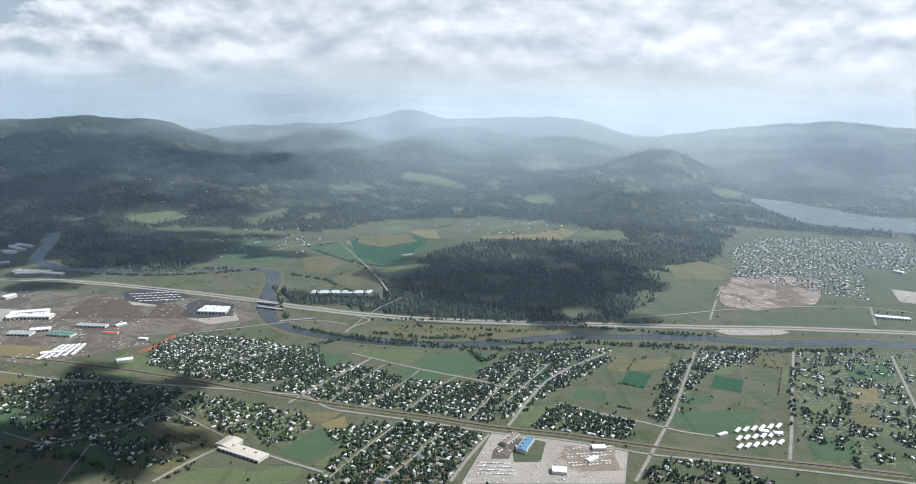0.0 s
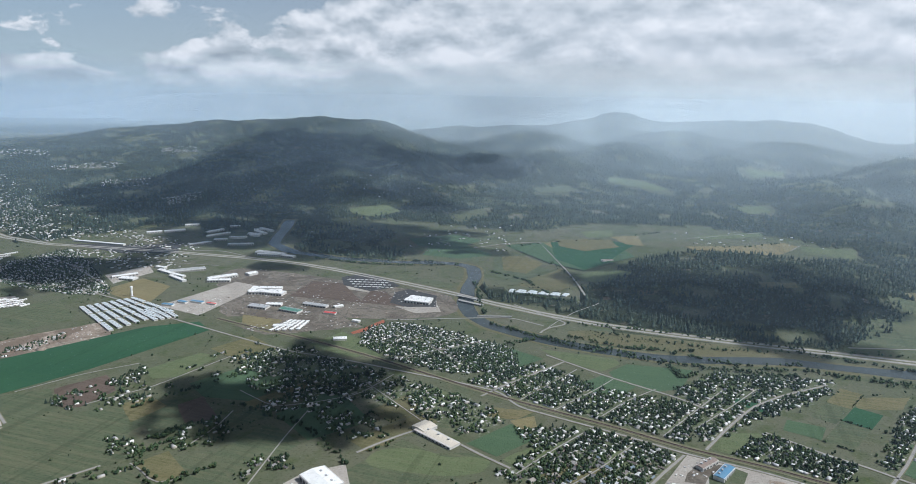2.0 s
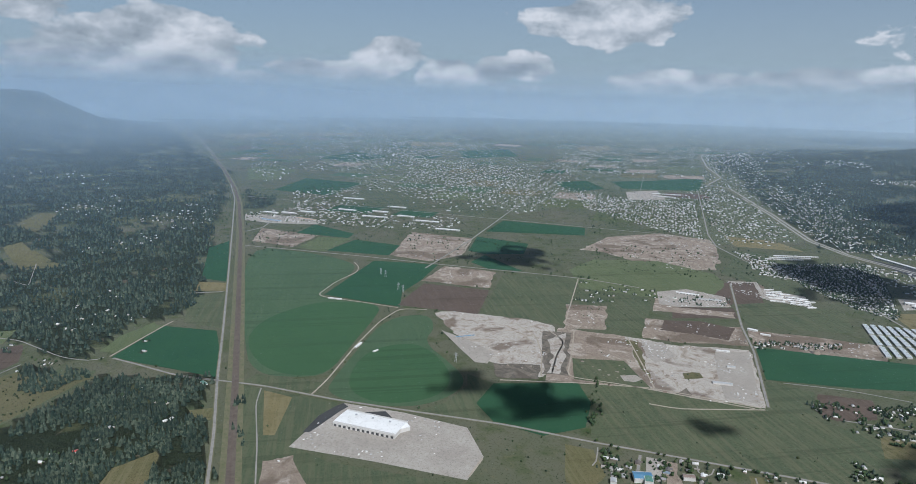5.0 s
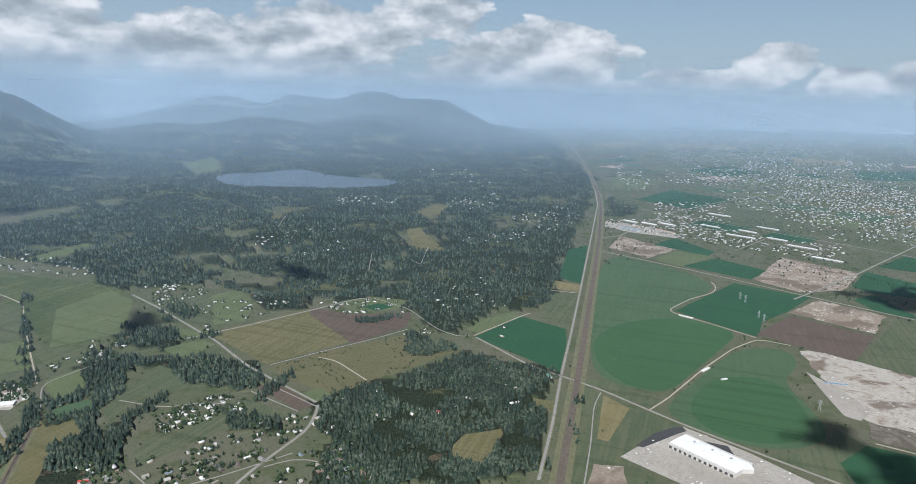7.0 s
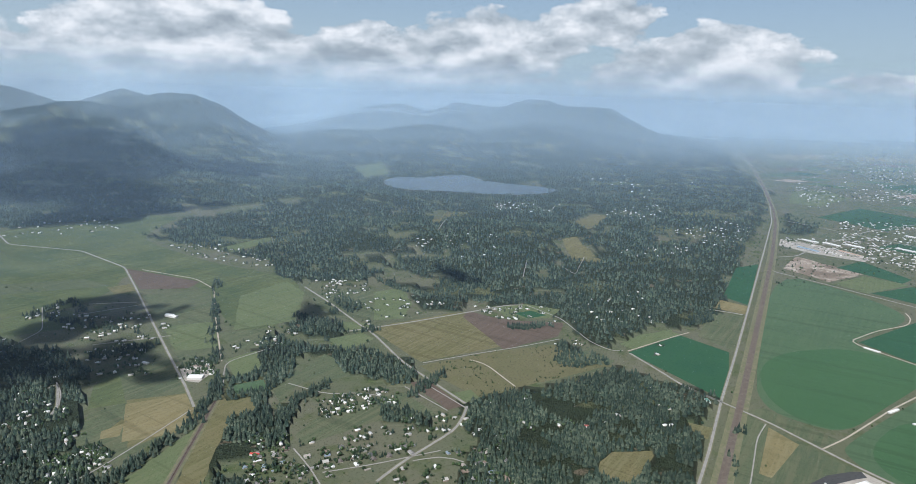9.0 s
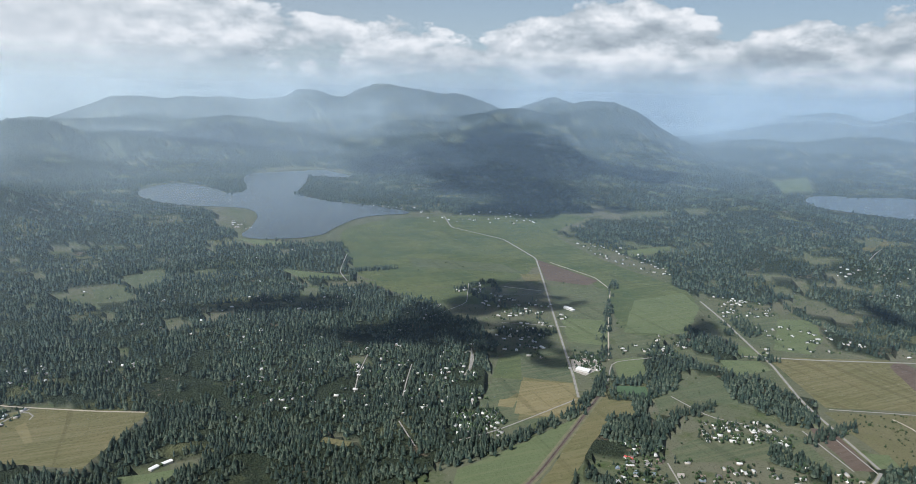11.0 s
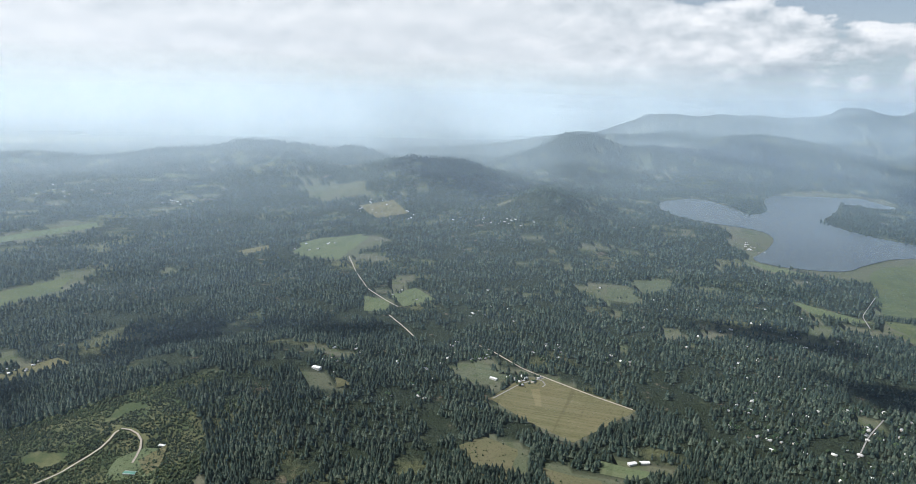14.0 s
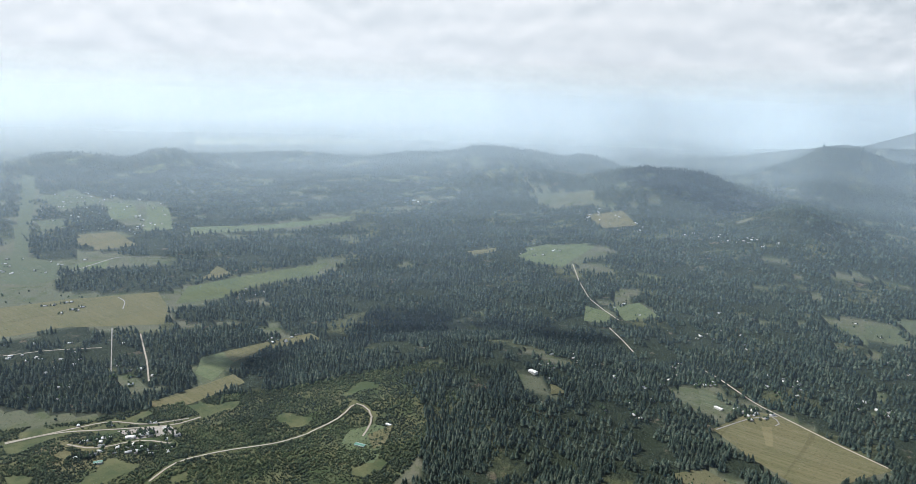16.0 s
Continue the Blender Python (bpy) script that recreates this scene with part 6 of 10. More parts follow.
field("olive", -238.5, 550.1, -170.7, 537.8, -178.4, 555.0, -236.2, 569.0)
field("olive", -193.2, 389.3, -192.9, 430.9, -191.5, 436.8, -181.6, 371.8)
field("lawn", -218.8, 374.0, -208.4, 406.1, -193.1, 397.0, -164.9, 372.7, -181.8, 364.9)
field("tan", -295.0, 413.3, -261.0, 413.3, -255.2, 385.6, -280.5, 391.7)
field("lawn", -123.2, 382.2, -106.4, 385.0, -105.6, 369.2, -121.4, 370.9)
field("gravel", -265.7, 505.9, -263.0, 539.2, -226.8, 533.4, -229.4, 500.9)
field("gravel", -198.5, 474.3, -198.6, 503.2, -170.9, 494.7, -159.4, 473.0, -177.0, 462.5)
field("red", -203.0, 406.4, -198.6, 417.2, -192.9, 440.2, -189.4, 434.6, -194.4, 412.2, -199.8, 403.6)
building("white", -324.7, 462.7, -294.1, 464.8, 9, 3.5)
building("white", -195.1, 485.7, -174.1, 485.8, 8, 3.2)
building("white", -400.7, 587.1, -371.6, 587.6, 9, 3.5)
building("white", -369.9, 585.6, -355.3, 584.8, 6, 3)
building("white", -355.1, 510.1, -351.3, 518.5, 7, 3)
building("white", -291.1, 437.3, -279.5, 440.5, 6, 2.5)
building("grey", -301.9, 429.5, -286.2, 429.4, 7, 2.5)
building("green", -275.6, 431.3, -258.5, 428.9, 7, 2.5)
building("grey", -266.4, 449.9, -245.4, 448.9, 5, 2.5)
building("red", -240.3, 435.9, -231.1, 436.5, 4, 2)
building("white", -238.7, 451.8, -233.9, 457.2, 4, 2)
building("white", -212.5, 427.4, -206.7, 426.6, 3, 2)
building("white", -206.1, 386.6, -198.2, 390.9, 5, 2)
building("white", -473.2, 703.0, -451.6, 693.5, 6, 3)
building("white", -470.0, 688.7, -450.1, 676.6, 6, 3)
building("white", -466.3, 669.5, -450.7, 668.3, 6, 3)
building("white", -254.8, 388.4, -253.0, 413.8, 2.2, 1.5)
building("white", -250.8, 390.6, -250.0, 414.5, 2.2, 1.5)
building("white", -246.7, 392.8, -247.0, 415.2, 2.2, 1.5)
building("white", -242.5, 395.0, -244.0, 416.0, 2.2, 1.5)
building("white", -238.3, 397.2, -240.9, 416.7, 2.2, 1.5)
field("green", -384.7, 274.5, -341.0, 365.9, -314.3, 388.7, -295.9, 376.0, -316.6, 295.3, -334.8, 248.5)
field("olive", -332.8, 253.3, -318.2, 296.8, -312.0, 285.9, -325.1, 264.6)
field("lawn", -286.9, 303.4, -274.0, 338.7, -258.3, 336.3, -262.3, 301.4, -273.6, 295.8)
field("plowed", -313.3, 265.8, -301.5, 290.7, -280.1, 275.4, -282.0, 253.2, -291.5, 249.6)
field("olive", -348.4, 143.7, -301.3, 222.5, -295.6, 249.8, -247.9, 246.5, -217.5, 223.5, -249.8, 168.7, -291.2, 125.2)
field("olive", -333.3, 247.3, -315.5, 265.4, -290.8, 249.0, -293.7, 238.1, -301.2, 226.3)
field("crop", -249.3, 296.9, -236.2, 326.7, -194.5, 322.1, -204.8, 289.0, -230.5, 284.8)
field("crop", -183.4, 280.4, -169.3, 319.3, -133.8, 290.2, -153.9, 261.7)
field("olive", -188.5, 232.6, -181.0, 271.3, -155.4, 258.6, -164.3, 223.3)
field("olive", -253.4, 261.2, -242.6, 278.5, -213.0, 253.4, -223.5, 238.3)
field("dry", -272.7, 346.6, -262.0, 376.3, -232.4, 361.2, -242.1, 334.9)
field("dry", -264.4, 263.3, -259.2, 277.1, -241.3, 269.5, -245.4, 248.3)
field("olive", -125.0, 244.0, -111.8, 277.9, -94.3, 270.6, -75.0, 277.6, -64.6, 268.8, -112.3, 220.4)
field("olive", -215.7, 217.6, -189.8, 238.7, -172.1, 212.2, -188.1, 207.3)
field("olive", -189.0, 200.8, -177.2, 227.1, -151.7, 210.4, -165.9, 189.5)
field("plowed", -237.3, 272.3, -231.6, 286.1, -207.3, 265.8, -220.0, 257.0)
field("gravel", -146.8, 220.7, -141.3, 235.9, -127.3, 248.3, -110.4, 221.8, -135.9, 204.7)
building("white", -140.0, 230.4, -126.0, 221.3, 12, 4)
field("dirt", -416.9, 289.6, -391.1, 342.5, -375.0, 363.3, -345.9, 340.3, -368.2, 300.9, -392.3, 276.4)
field("olive", -487.3, 321.6, -448.9, 394.3, -401.3, 363.7, -422.6, 293.7)
field("dirt", -543.9, 348.9, -526.2, 374.8, -489.0, 353.2, -499.4, 329.9)
field("gravel", -514.1, 365.9, -488.8, 389.6, -461.5, 373.3, -484.4, 349.7)
building("white", -502.5, 362.1, -496.6, 373.8, 1.6, 1.2)
building("white", -494.9, 358.2, -489.3, 369.4, 1.6, 1.2)
building("white", -487.4, 354.3, -482.3, 365.1, 1.6, 1.2)
building("white", -480.2, 350.6, -475.3, 360.9, 1.6, 1.2)
building("white", -488.1, 370.3, -478.8, 384.5, 1.6, 1.2)
building("white", -482.2, 367.5, -472.9, 381.5, 1.6, 1.2)
building("white", -476.4, 364.7, -467.1, 378.6, 1.6, 1.2)
building("white", -470.7, 362.0, -461.4, 375.7, 1.6, 1.2)
building("glass", -417.7, 383.3, -398.2, 372.4, 3.2, 1.6)
building("glass", -394.9, 370.6, -376.9, 360.6, 3.2, 1.6)
building("glass", -373.8, 358.9, -357.1, 349.6, 3.2, 1.6)
building("glass", -415.3, 387.8, -396.2, 377.6, 3.2, 1.6)
building("glass", -392.9, 375.9, -375.2, 366.4, 3.2, 1.6)
building("glass", -372.2, 364.8, -355.7, 356.1, 3.2, 1.6)
building("glass", -412.8, 392.4, -394.1, 382.9, 3.2, 1.6)
building("glass", -390.9, 381.3, -373.5, 372.4, 3.2, 1.6)
building("glass", -370.5, 370.9, -354.3, 362.7, 3.2, 1.6)
building("glass", -410.2, 397.0, -392.0, 388.2, 3.2, 1.6)
building("glass", -388.9, 386.7, -371.8, 378.5, 3.2, 1.6)
building("glass", -368.9, 377.1, -352.9, 369.4, 3.2, 1.6)
building("glass", -407.7, 401.6, -389.8, 393.6, 3.2, 1.6)
building("glass", -386.8, 392.2, -370.0, 384.6, 3.2, 1.6)
building("glass", -367.2, 383.3, -351.4, 376.2, 3.2, 1.6)
building("glass", -405.1, 406.3, -387.7, 399.0, 3.2, 1.6)
building("glass", -384.7, 397.7, -368.3, 390.9, 3.2, 1.6)
building("glass", -365.4, 389.7, -350.0, 383.2, 3.2, 1.6)
building("glass", -402.5, 411.0, -385.5, 404.5, 3.2, 1.6)
building("glass", -382.6, 403.4, -366.5, 397.2, 3.2, 1.6)
building("glass", -363.7, 396.1, -348.5, 390.3, 3.2, 1.6)
building("glass", -399.9, 415.8, -383.3, 410.1, 3.2, 1.6)
building("glass", -380.4, 409.1, -364.6, 403.7, 3.2, 1.6)
building("glass", -361.9, 402.7, -346.9, 397.6, 3.2, 1.6)
building("glass", -371.4, 391.4, -358.4, 384.8, 3.0, 1.6)
building("glass", -356.6, 384.2, -344.3, 378.0, 3.0, 1.6)
building("glass", -368.7, 395.3, -355.8, 388.7, 3.0, 1.6)
building("glass", -354.0, 388.1, -341.6, 381.7, 3.0, 1.6)
building("glass", -366.1, 399.3, -353.1, 392.6, 3.0, 1.6)
building("glass", -351.3, 391.9, -339.0, 385.5, 3.0, 1.6)
building("glass", -363.3, 403.4, -350.4, 396.5, 3.0, 1.6)
building("glass", -348.6, 395.9, -336.3, 389.3, 3.0, 1.6)
field("tan", -439.0, 426.4, -436.1, 469.2, -396.9, 457.5, -375.3, 403.1)
field("yard", -287.7, 390.2, -282.2, 420.9, -256.5, 458.5, -200.6, 419.9, -255.2, 381.1)
field("gravel", -367.5, 408.8, -354.2, 489.1, -325.6, 485.0, -323.7, 400.3)
building("white", -321.7, 459.7, -297.7, 470.5, 8, 3.5)
building("white", -283.6, 480.8, -282.2, 479.6, 1, 1)
building("white", -376.6, 483.1, -363.0, 504.0, 8, 3)
building("white", -376.1, 478.2, -358.5, 485.9, 6, 3)
building("white", -442.2, 494.3, -422.9, 487.7, 5, 2.5)
building("white", -419.3, 481.8, -396.1, 471.3, 4, 2.5)
building("white", -451.5, 457.7, -438.0, 459.3, 8, 2.5)
building("grey", -426.0, 491.3, -404.0, 513.7, 9, 2.5)
building("blue", -365.6, 410.2, -356.4, 410.5, 4, 2)
building("blue", -360.0, 420.7, -352.0, 420.1, 4, 2)
building("blue", -351.0, 425.0, -340.1, 424.5, 4, 2)
building("red", -336.3, 425.1, -328.1, 424.8, 3, 2)
building("white", -614.0, 564.7, -550.0, 567.6, 4, 2.5)
building("white", -558.9, 642.0, -544.8, 660.2, 7, 3)
building("white", -485.1, 592.5, -473.6, 614.4, 6, 3)
building("white", -511.2, 659.0, -505.7, 681.6, 6, 3)
building("white", -496.6, 639.2, -486.1, 665.9, 6, 3)
building("white", -478.4, 624.1, -466.3, 632.7, 6, 3)
building("white", -473.3, 644.5, -461.5, 644.9, 5, 3)
building("white", -461.9, 643.7, -455.2, 653.4, 5, 3)
building("white", -459.6, 664.1, -448.5, 663.0, 5, 3)
building("white", -472.7, 692.1, -457.3, 700.0, 5, 3)
building("white", -450.3, 610.1, -426.6, 623.2, 5, 3)
building("white", -510.6, 698.0, -500.7, 705.2, 4, 2.5)
building("white", -563.3, 681.8, -550.5, 692.1, 5, 3)
building("white", -574.4, 629.8, -562.7, 641.4, 5, 3)
building("white", -616.6, 438.5, -608.4, 477.2, 2.2, 1.5)
building("white", -623.1, 447.8, -613.8, 489.7, 2.2, 1.5)
building("white", -629.7, 457.4, -619.4, 502.6, 2.2, 1.5)
field("quarry", -486.6, 68.9, -471.3, 108.6, -454.1, 144.2, -437.7, 154.3, -394.5, 136.5, -350.5, 120.2, -360.3, 108.9, -380.2, 91.6, -395.5, 84.4, -446.0, 77.8)
field("dirt", -437.7, 154.3, -415.2, 195.3, -388.4, 190.0, -368.8, 188.4, -333.9, 175.9, -343.3, 138.8, -350.6, 118.8)
field("olive", -372.4, 142.1, -381.1, 182.3, -342.4, 172.7, -347.0, 134.9)
field("quarry", -415.2, 195.3, -395.6, 219.9, -379.5, 267.5, -300.9, 225.3, -317.6, 190.0, -331.1, 173.1)
field("scrub", -348.9, 203.3, -351.3, 212.2, -338.9, 214.6, -336.5, 200.3)
field("dirt", -490.3, 179.0, -481.2, 209.5, -429.3, 185.7, -434.9, 157.3)
field("scrub", -482.8, 178.8, -475.9, 202.6, -453.4, 189.0, -461.5, 176.0)
field("dirt", -449.4, 226.5, -423.1, 288.8, -387.5, 271.4, -398.8, 230.0, -410.6, 205.2)
field("olive", -518.2, 227.4, -523.0, 269.4, -455.7, 231.8, -419.6, 208.1, -433.8, 190.1, -479.7, 209.0)
field("olive", -547.0, 209.4, -535.1, 237.1, -487.0, 212.0, -497.4, 186.4)
field("dirt", -514.6, 265.3, -508.8, 326.8, -469.7, 308.2, -475.9, 246.4)
field("plowed", -474.5, 260.6, -465.2, 308.0, -441.8, 298.3, -447.3, 246.5)
field("plowed", -559.3, 74.2, -533.0, 126.1, -471.8, 103.3, -500.6, 45.8, -526.0, 57.5)
field("dirt", -618.2, 100.9, -592.6, 145.1, -538.1, 127.3, -568.8, 73.4)
field("olive", -581.9, 149.2, -565.8, 217.3, -442.0, 160.6, -469.0, 104.5)
field("olive", -342.8, 142.8, -299.4, 226.0, -289.6, 224.0, -267.5, 263.5, -237.0, 254.9, -242.8, 191.4, -280.8, 119.0)
field("green", -534.2, -10.0, -644.1, 35.9, -623.1, 96.0, -568.8, 72.4, -534.8, 52.7, -496.0, 47.6, -513.9, 19.5)
field("crop", -720.6, -94.7, -683.5, -26.5, -643.5, 13.5, -609.7, 19.0, -536.2, -14.6, -521.2, -7.6, -504.7, 34.8, -470.5, 26.2, -419.6, 8.3, -372.4, -5.5, -371.5, -25.8, -379.0, -45.8, -417.0, -58.3)
field("pivot", -446.7, -58.6, -478.6, -50.3, -503.8, -29.1, -516.5, -7.5, -503.2, 34.7, -469.2, 26.1, -419.5, 9.0, -374.1, -5.5, -373.2, -25.9, -389.0, -43.6, -416.5, -54.7)
field("crop", -361.7, -4.4, -408.9, 11.7, -469.6, 34.5, -478.4, 66.4, -447.0, 68.0, -419.6, 55.5, -381.2, 67.8, -356.3, 72.4, -340.1, 64.1, -328.9, 48.9, -326.1, 33.2, -332.6, 9.3, -348.8, -5.9)
field("pivot", -360.7, 3.6, -408.3, 17.1, -420.6, 46.3, -403.4, 59.4, -365.4, 66.1, -338.7, 56.7, -329.5, 33.5, -337.1, 12.5)
field("green", -349.6, 87.0, -343.7, 135.4, -318.2, 133.4, -292.3, 120.4, -287.1, 97.1, -304.2, 76.5, -326.0, 72.0)
field("olive", -364.4, 74.7, -350.4, 87.2, -326.0, 72.0, -304.2, 76.5, -319.8, 35.5, -328.2, 55.1, -348.4, 71.6)
field("olive", -379.0, -45.8, -362.1, -7.7, -347.7, -15.2, -370.0, -52.8)
field("olive", -361.5, -47.1, -335.1, 0.2, -293.9, -21.3, -277.4, -5.2, -252.4, 48.1, -254.6, -35.0)
field("tan", -356.0, -39.7, -345.3, -24.2, -304.5, -30.0, -305.2, -35.4)
field("dirt", -281.3, -34.3, -284.5, -20.7, -260.7, -12.3, -254.3, -32.7)
field("gravel", -292.5, -22.8, -325.7, -5.7, -334.7, 3.3, -320.2, 32.6, -300.0, 62.2, -272.0, 64.4, -254.3, 53.4, -274.6, 15.1)
field("asphalt", -305.7, -17.1, -321.8, -10.0, -331.9, -1.3, -334.8, 2.7, -330.4, 5.0, -325.6, 0.8, -317.3, -5.1, -305.2, -13.8)
field("asphalt", -323.2, 9.0, -322.6, 23.8, -314.5, 26.7, -315.2, 11.6)
building("white", -310.3, -2.8, -293.2, 25.8, 15, 3.4)
building("white", -298.1, 26.8, -300.7, 34.1, 7, 3.0)
building("white", -522.6, -6.7, -518.5, 3.3, 1.6, 1.2)
building("white", -413.0, 11.8, -420.8, 15.8, 1.5, 1.2)
building("white", -404.7, 22.4, -407.3, 25.5, 1.2, 1)
field("green", -414.2, -134.4, -469.4, -116.3, -456.0, -80.2, -418.6, -72.5, -376.6, -67.3)
field("lawn", -426.9, -144.8, -473.2, -129.3, -471.8, -116.9, -420.7, -133.0)
field("green", -711.9, -128.3, -744.8, -112.8, -579.9, -91.8, -593.1, -114.4)
field("tan", -581.9, -114.8, -576.2, -91.3, -551.6, -88.6, -553.8, -111.9)
field("olive", -541.0, -113.9, -544.9, -88.1, -460.4, -77.5, -475.5, -105.1)
field("olive", -367.8, -54.1, -361.1, -44.6, -254.6, -35.0, -255.4, -40.8)
field("olive", -370.0, -176.0, -399.2, -158.1, -394.9, -136.5, -377.8, -135.6, -331.3, -159.4)
field("dry", -272.4, -96.7, -284.0, -96.1, -296.7, -80.8, -292.3, -78.2, -269.9, -78.5, -260.7, -78.4, -262.9, -94.2)
field("dry", -336.6, -75.1, -337.7, -62.9, -323.4, -61.6, -328.3, -70.8)
field("dry", -657.7, -288.6, -692.8, -283.7, -643.9, -240.1, -634.0, -270.6)
road("freerail", -255.8, -43.7, -298.7, -48.5, -372.1, -56.8, -515.6, -73.9, -781.8, -106.0, -1014.7, -138.1, -1156.7, -162.9, -1410.9, -216.2, -1867.7, -320.3, -2466.5, -468.0, -2885.5, -583.7)
road("road", -257.1, -52.9, -311.1, -58.5, -373.3, -66.8, -456.7, -76.2, -583.5, -91.4, -782.4, -115.6, -1042.7, -147.5, -1207.7, -176.5)
road("lane", -254.4, -33.6, -297.2, -37.2, -340.5, -42.4, -360.8, -41.4)
road("road", -381.9, -90.9, -373.6, -69.0, -362.2, -40.9, -338.6, 0.3, -319.0, 41.5, -301.3, 80.3, -278.7, 117.6, -260.9, 150.4, -239.7, 189.2, -226.4, 213.1)
road("dirtroad", -345.5, -15.1, -365.9, -6.1, -419.2, 12.0, -463.6, 29.9, -491.7, 47.2, -486.6, 68.9)
road("dirtroad", -493.1, 47.3, -510.8, 19.4, -525.9, -7.6, -533.1, -15.5, -571.6, -0.6, -603.4, 18.8, -624.7, 20.6, -641.0, 16.2)
road("dirtroad", -414.4, -136.1, -469.5, -117.1, -481.2, -112.1)
road("road", -414.2, -134.4, -400.1, -114.3, -382.8, -91.1, -371.7, -66.5)
road("road", -547.7, -117.4, -549.9, -88.3)
road("road", -299.4, 226.0, -379.2, 269.4, -423.1, 288.8, -534.4, 348.0)
road("dirtroad", -255.2, 53.6, -272.0, 64.4)
road("dirtroad", -314.5, 162.8, -305.7, 176.8, -298.2, 225.1)
road("dirtroad", -442.0, 160.6, -563.9, 215.5)
road("dirtroad", -354.2, 89.8, -343.3, 138.8, -332.5, 174.8, -299.7, 224.1)
road("lane", -329.9, 254.0, -315.4, 286.5, -295.4, 313.1)
road("road", -721.5, -95.8, -700.2, -48.7, -662.5, 27.4, -626.4, 93.7, -578.5, 189.0, -560.5, 222.0, -527.6, 259.5)
road("road", -609.4, 81.0, -726.5, 146.2, -1035.2, 301.4, -1380.6, 466.6, -2230.3, 860.7)
road("road", -794.0, -103.8, -816.3, -85.9, -895.3, -72.8, -1048.0, -31.1, -1221.7, 50.7, -1365.9, 138.6)
road("road", -1068.5, -134.0, -985.5, 3.8, -892.7, 158.6, -751.7, 388.1, -695.9, 428.7)
road("lane", -789.7, 40.5, -908.7, 89.2)
road("lane", -790.1, 110.5, -892.7, 158.6)
road("lane", -1429.8, 510.3, -2233.1, 840.2)
road("lane", -1351.0, 575.2, -2082.1, 911.0)
road("lane", -1011.3, 478.2, -1947.8, 949.3)
road("lane", -1305.6, 694.0, -2052.1, 1099.4)
field("green", -782.5, -45.0, -834.6, -24.6, -775.0, 20.9, -751.0, 13.4)
field("lawn", -708.5, -39.7, -760.6, -18.4, -748.9, 18.7, -687.6, -11.6)
field("green", -691.6, -9.7, -742.2, 21.1, -709.9, 67.7, -664.6, 51.5)
field("dirt", -723.0, 70.2, -781.6, 87.6, -740.0, 152.8, -662.0, 127.1, -637.5, 89.2, -666.1, 53.7)
field("dirt", -743.4, -89.9, -813.2, -85.6, -769.3, -18.4, -710.8, -45.4)
field("gravel", -904.1, -115.9, -906.3, -82.2, -856.9, -19.1, -833.5, -21.7, -844.8, -77.6, -867.8, -111.9)
field("green", -679.9, 136.5, -750.2, 160.8, -708.2, 209.8, -661.0, 191.4, -663.5, 150.3)
# deep green laid on here for a shadow on the ground
field("green", -630.8, 129.4, -658.5, 149.1, -592.6, 171.2, -602.5, 141.3)
field("green", -779.2, 177.3, -849.3, 216.1, -794.0, 308.0, -748.0, 290.1)
field("green", -1138.0, -99.4, -1292.2, -52.5, -1221.2, 52.5, -1073.2, -9.6)
field("lawn", -595.2, 217.8, -632.4, 256.8, -618.9, 320.3, -567.4, 350.9, -515.3, 338.4, -477.9, 290.8, -533.0, 205.7)
field("plowed", -495.3, 307.2, -541.2, 351.6, -504.3, 337.7, -473.2, 311.4)
field("dirt", -674.1, 256.8, -738.6, 315.0, -755.3, 389.9, -714.3, 433.0, -579.6, 361.8, -587.2, 308.0, -666.1, 277.3)
field("green", -1252.0, 533.1, -1277.9, 744.1, -1119.1, 646.0, -1151.9, 514.2)
field("olive", -569.6, 359.1, -624.9, 408.6, -573.8, 420.0, -522.2, 411.4, -483.5, 388.5, -525.6, 371.8)
field("gravel", -542.3, 349.0, -536.5, 375.9, -487.5, 351.9, -491.6, 326.3)
field("olive", -1153.5, 479.6, -1105.2, 551.9, -893.5, 446.9, -960.8, 389.9)
field("green", -1239.3, 407.0, -1264.9, 488.1, -1153.5, 479.6, -1109.5, 406.5)
field("olive", -1152.1, 47.2, -1027.1, 141.9, -932.2, 113.4, -995.2, 3.9)
field("olive", -1013.8, 181.0, -968.5, 230.0, -871.7, 191.5, -903.8, 153.2)
field("tan", -2104.3, 771.5, -2221.6, 922.8, -2037.0, 866.6, -1983.8, 746.4)
field("tan", -2722.2, -148.2, -2772.7, 109.5, -2568.2, 100.6, -2531.5, -122.6)
field("lawn", -1457.1, -176.9, -1543.2, -129.4, -1427.7, -75.2, -1272.2, -109.3, -1272.8, -156.6)
field("green", -1701.2, -42.3, -1876.3, 57.2, -1759.7, 141.7, -1591.2, 35.6)
field("olive", -1095.2, -137.0, -1211.6, -135.0, -1071.0, -66.9, -1038.8, -92.0)
field("green", -1946.7, 353.6, -2023.7, 520.7, -1784.3, 489.9, -1717.8, 325.2)
field("tan", -2316.8, 241.4, -2294.7, 399.4, -2119.9, 368.5, -2118.8, 236.0)
field("olive", -1906.2, -83.4, -2010.9, 20.3, -1964.6, 159.4, -1788.2, 16.7)
building("white", -922.5, -95.1, -911.9, -76.8, 5, 2)
building("white", -917.5, -71.3, -906.8, -52.9, 5, 2)
building("white", -924.7, -47.5, -913.8, -28.8, 5, 2)
building("white", -939.9, 3.1, -927.3, 25.8, 5, 2)
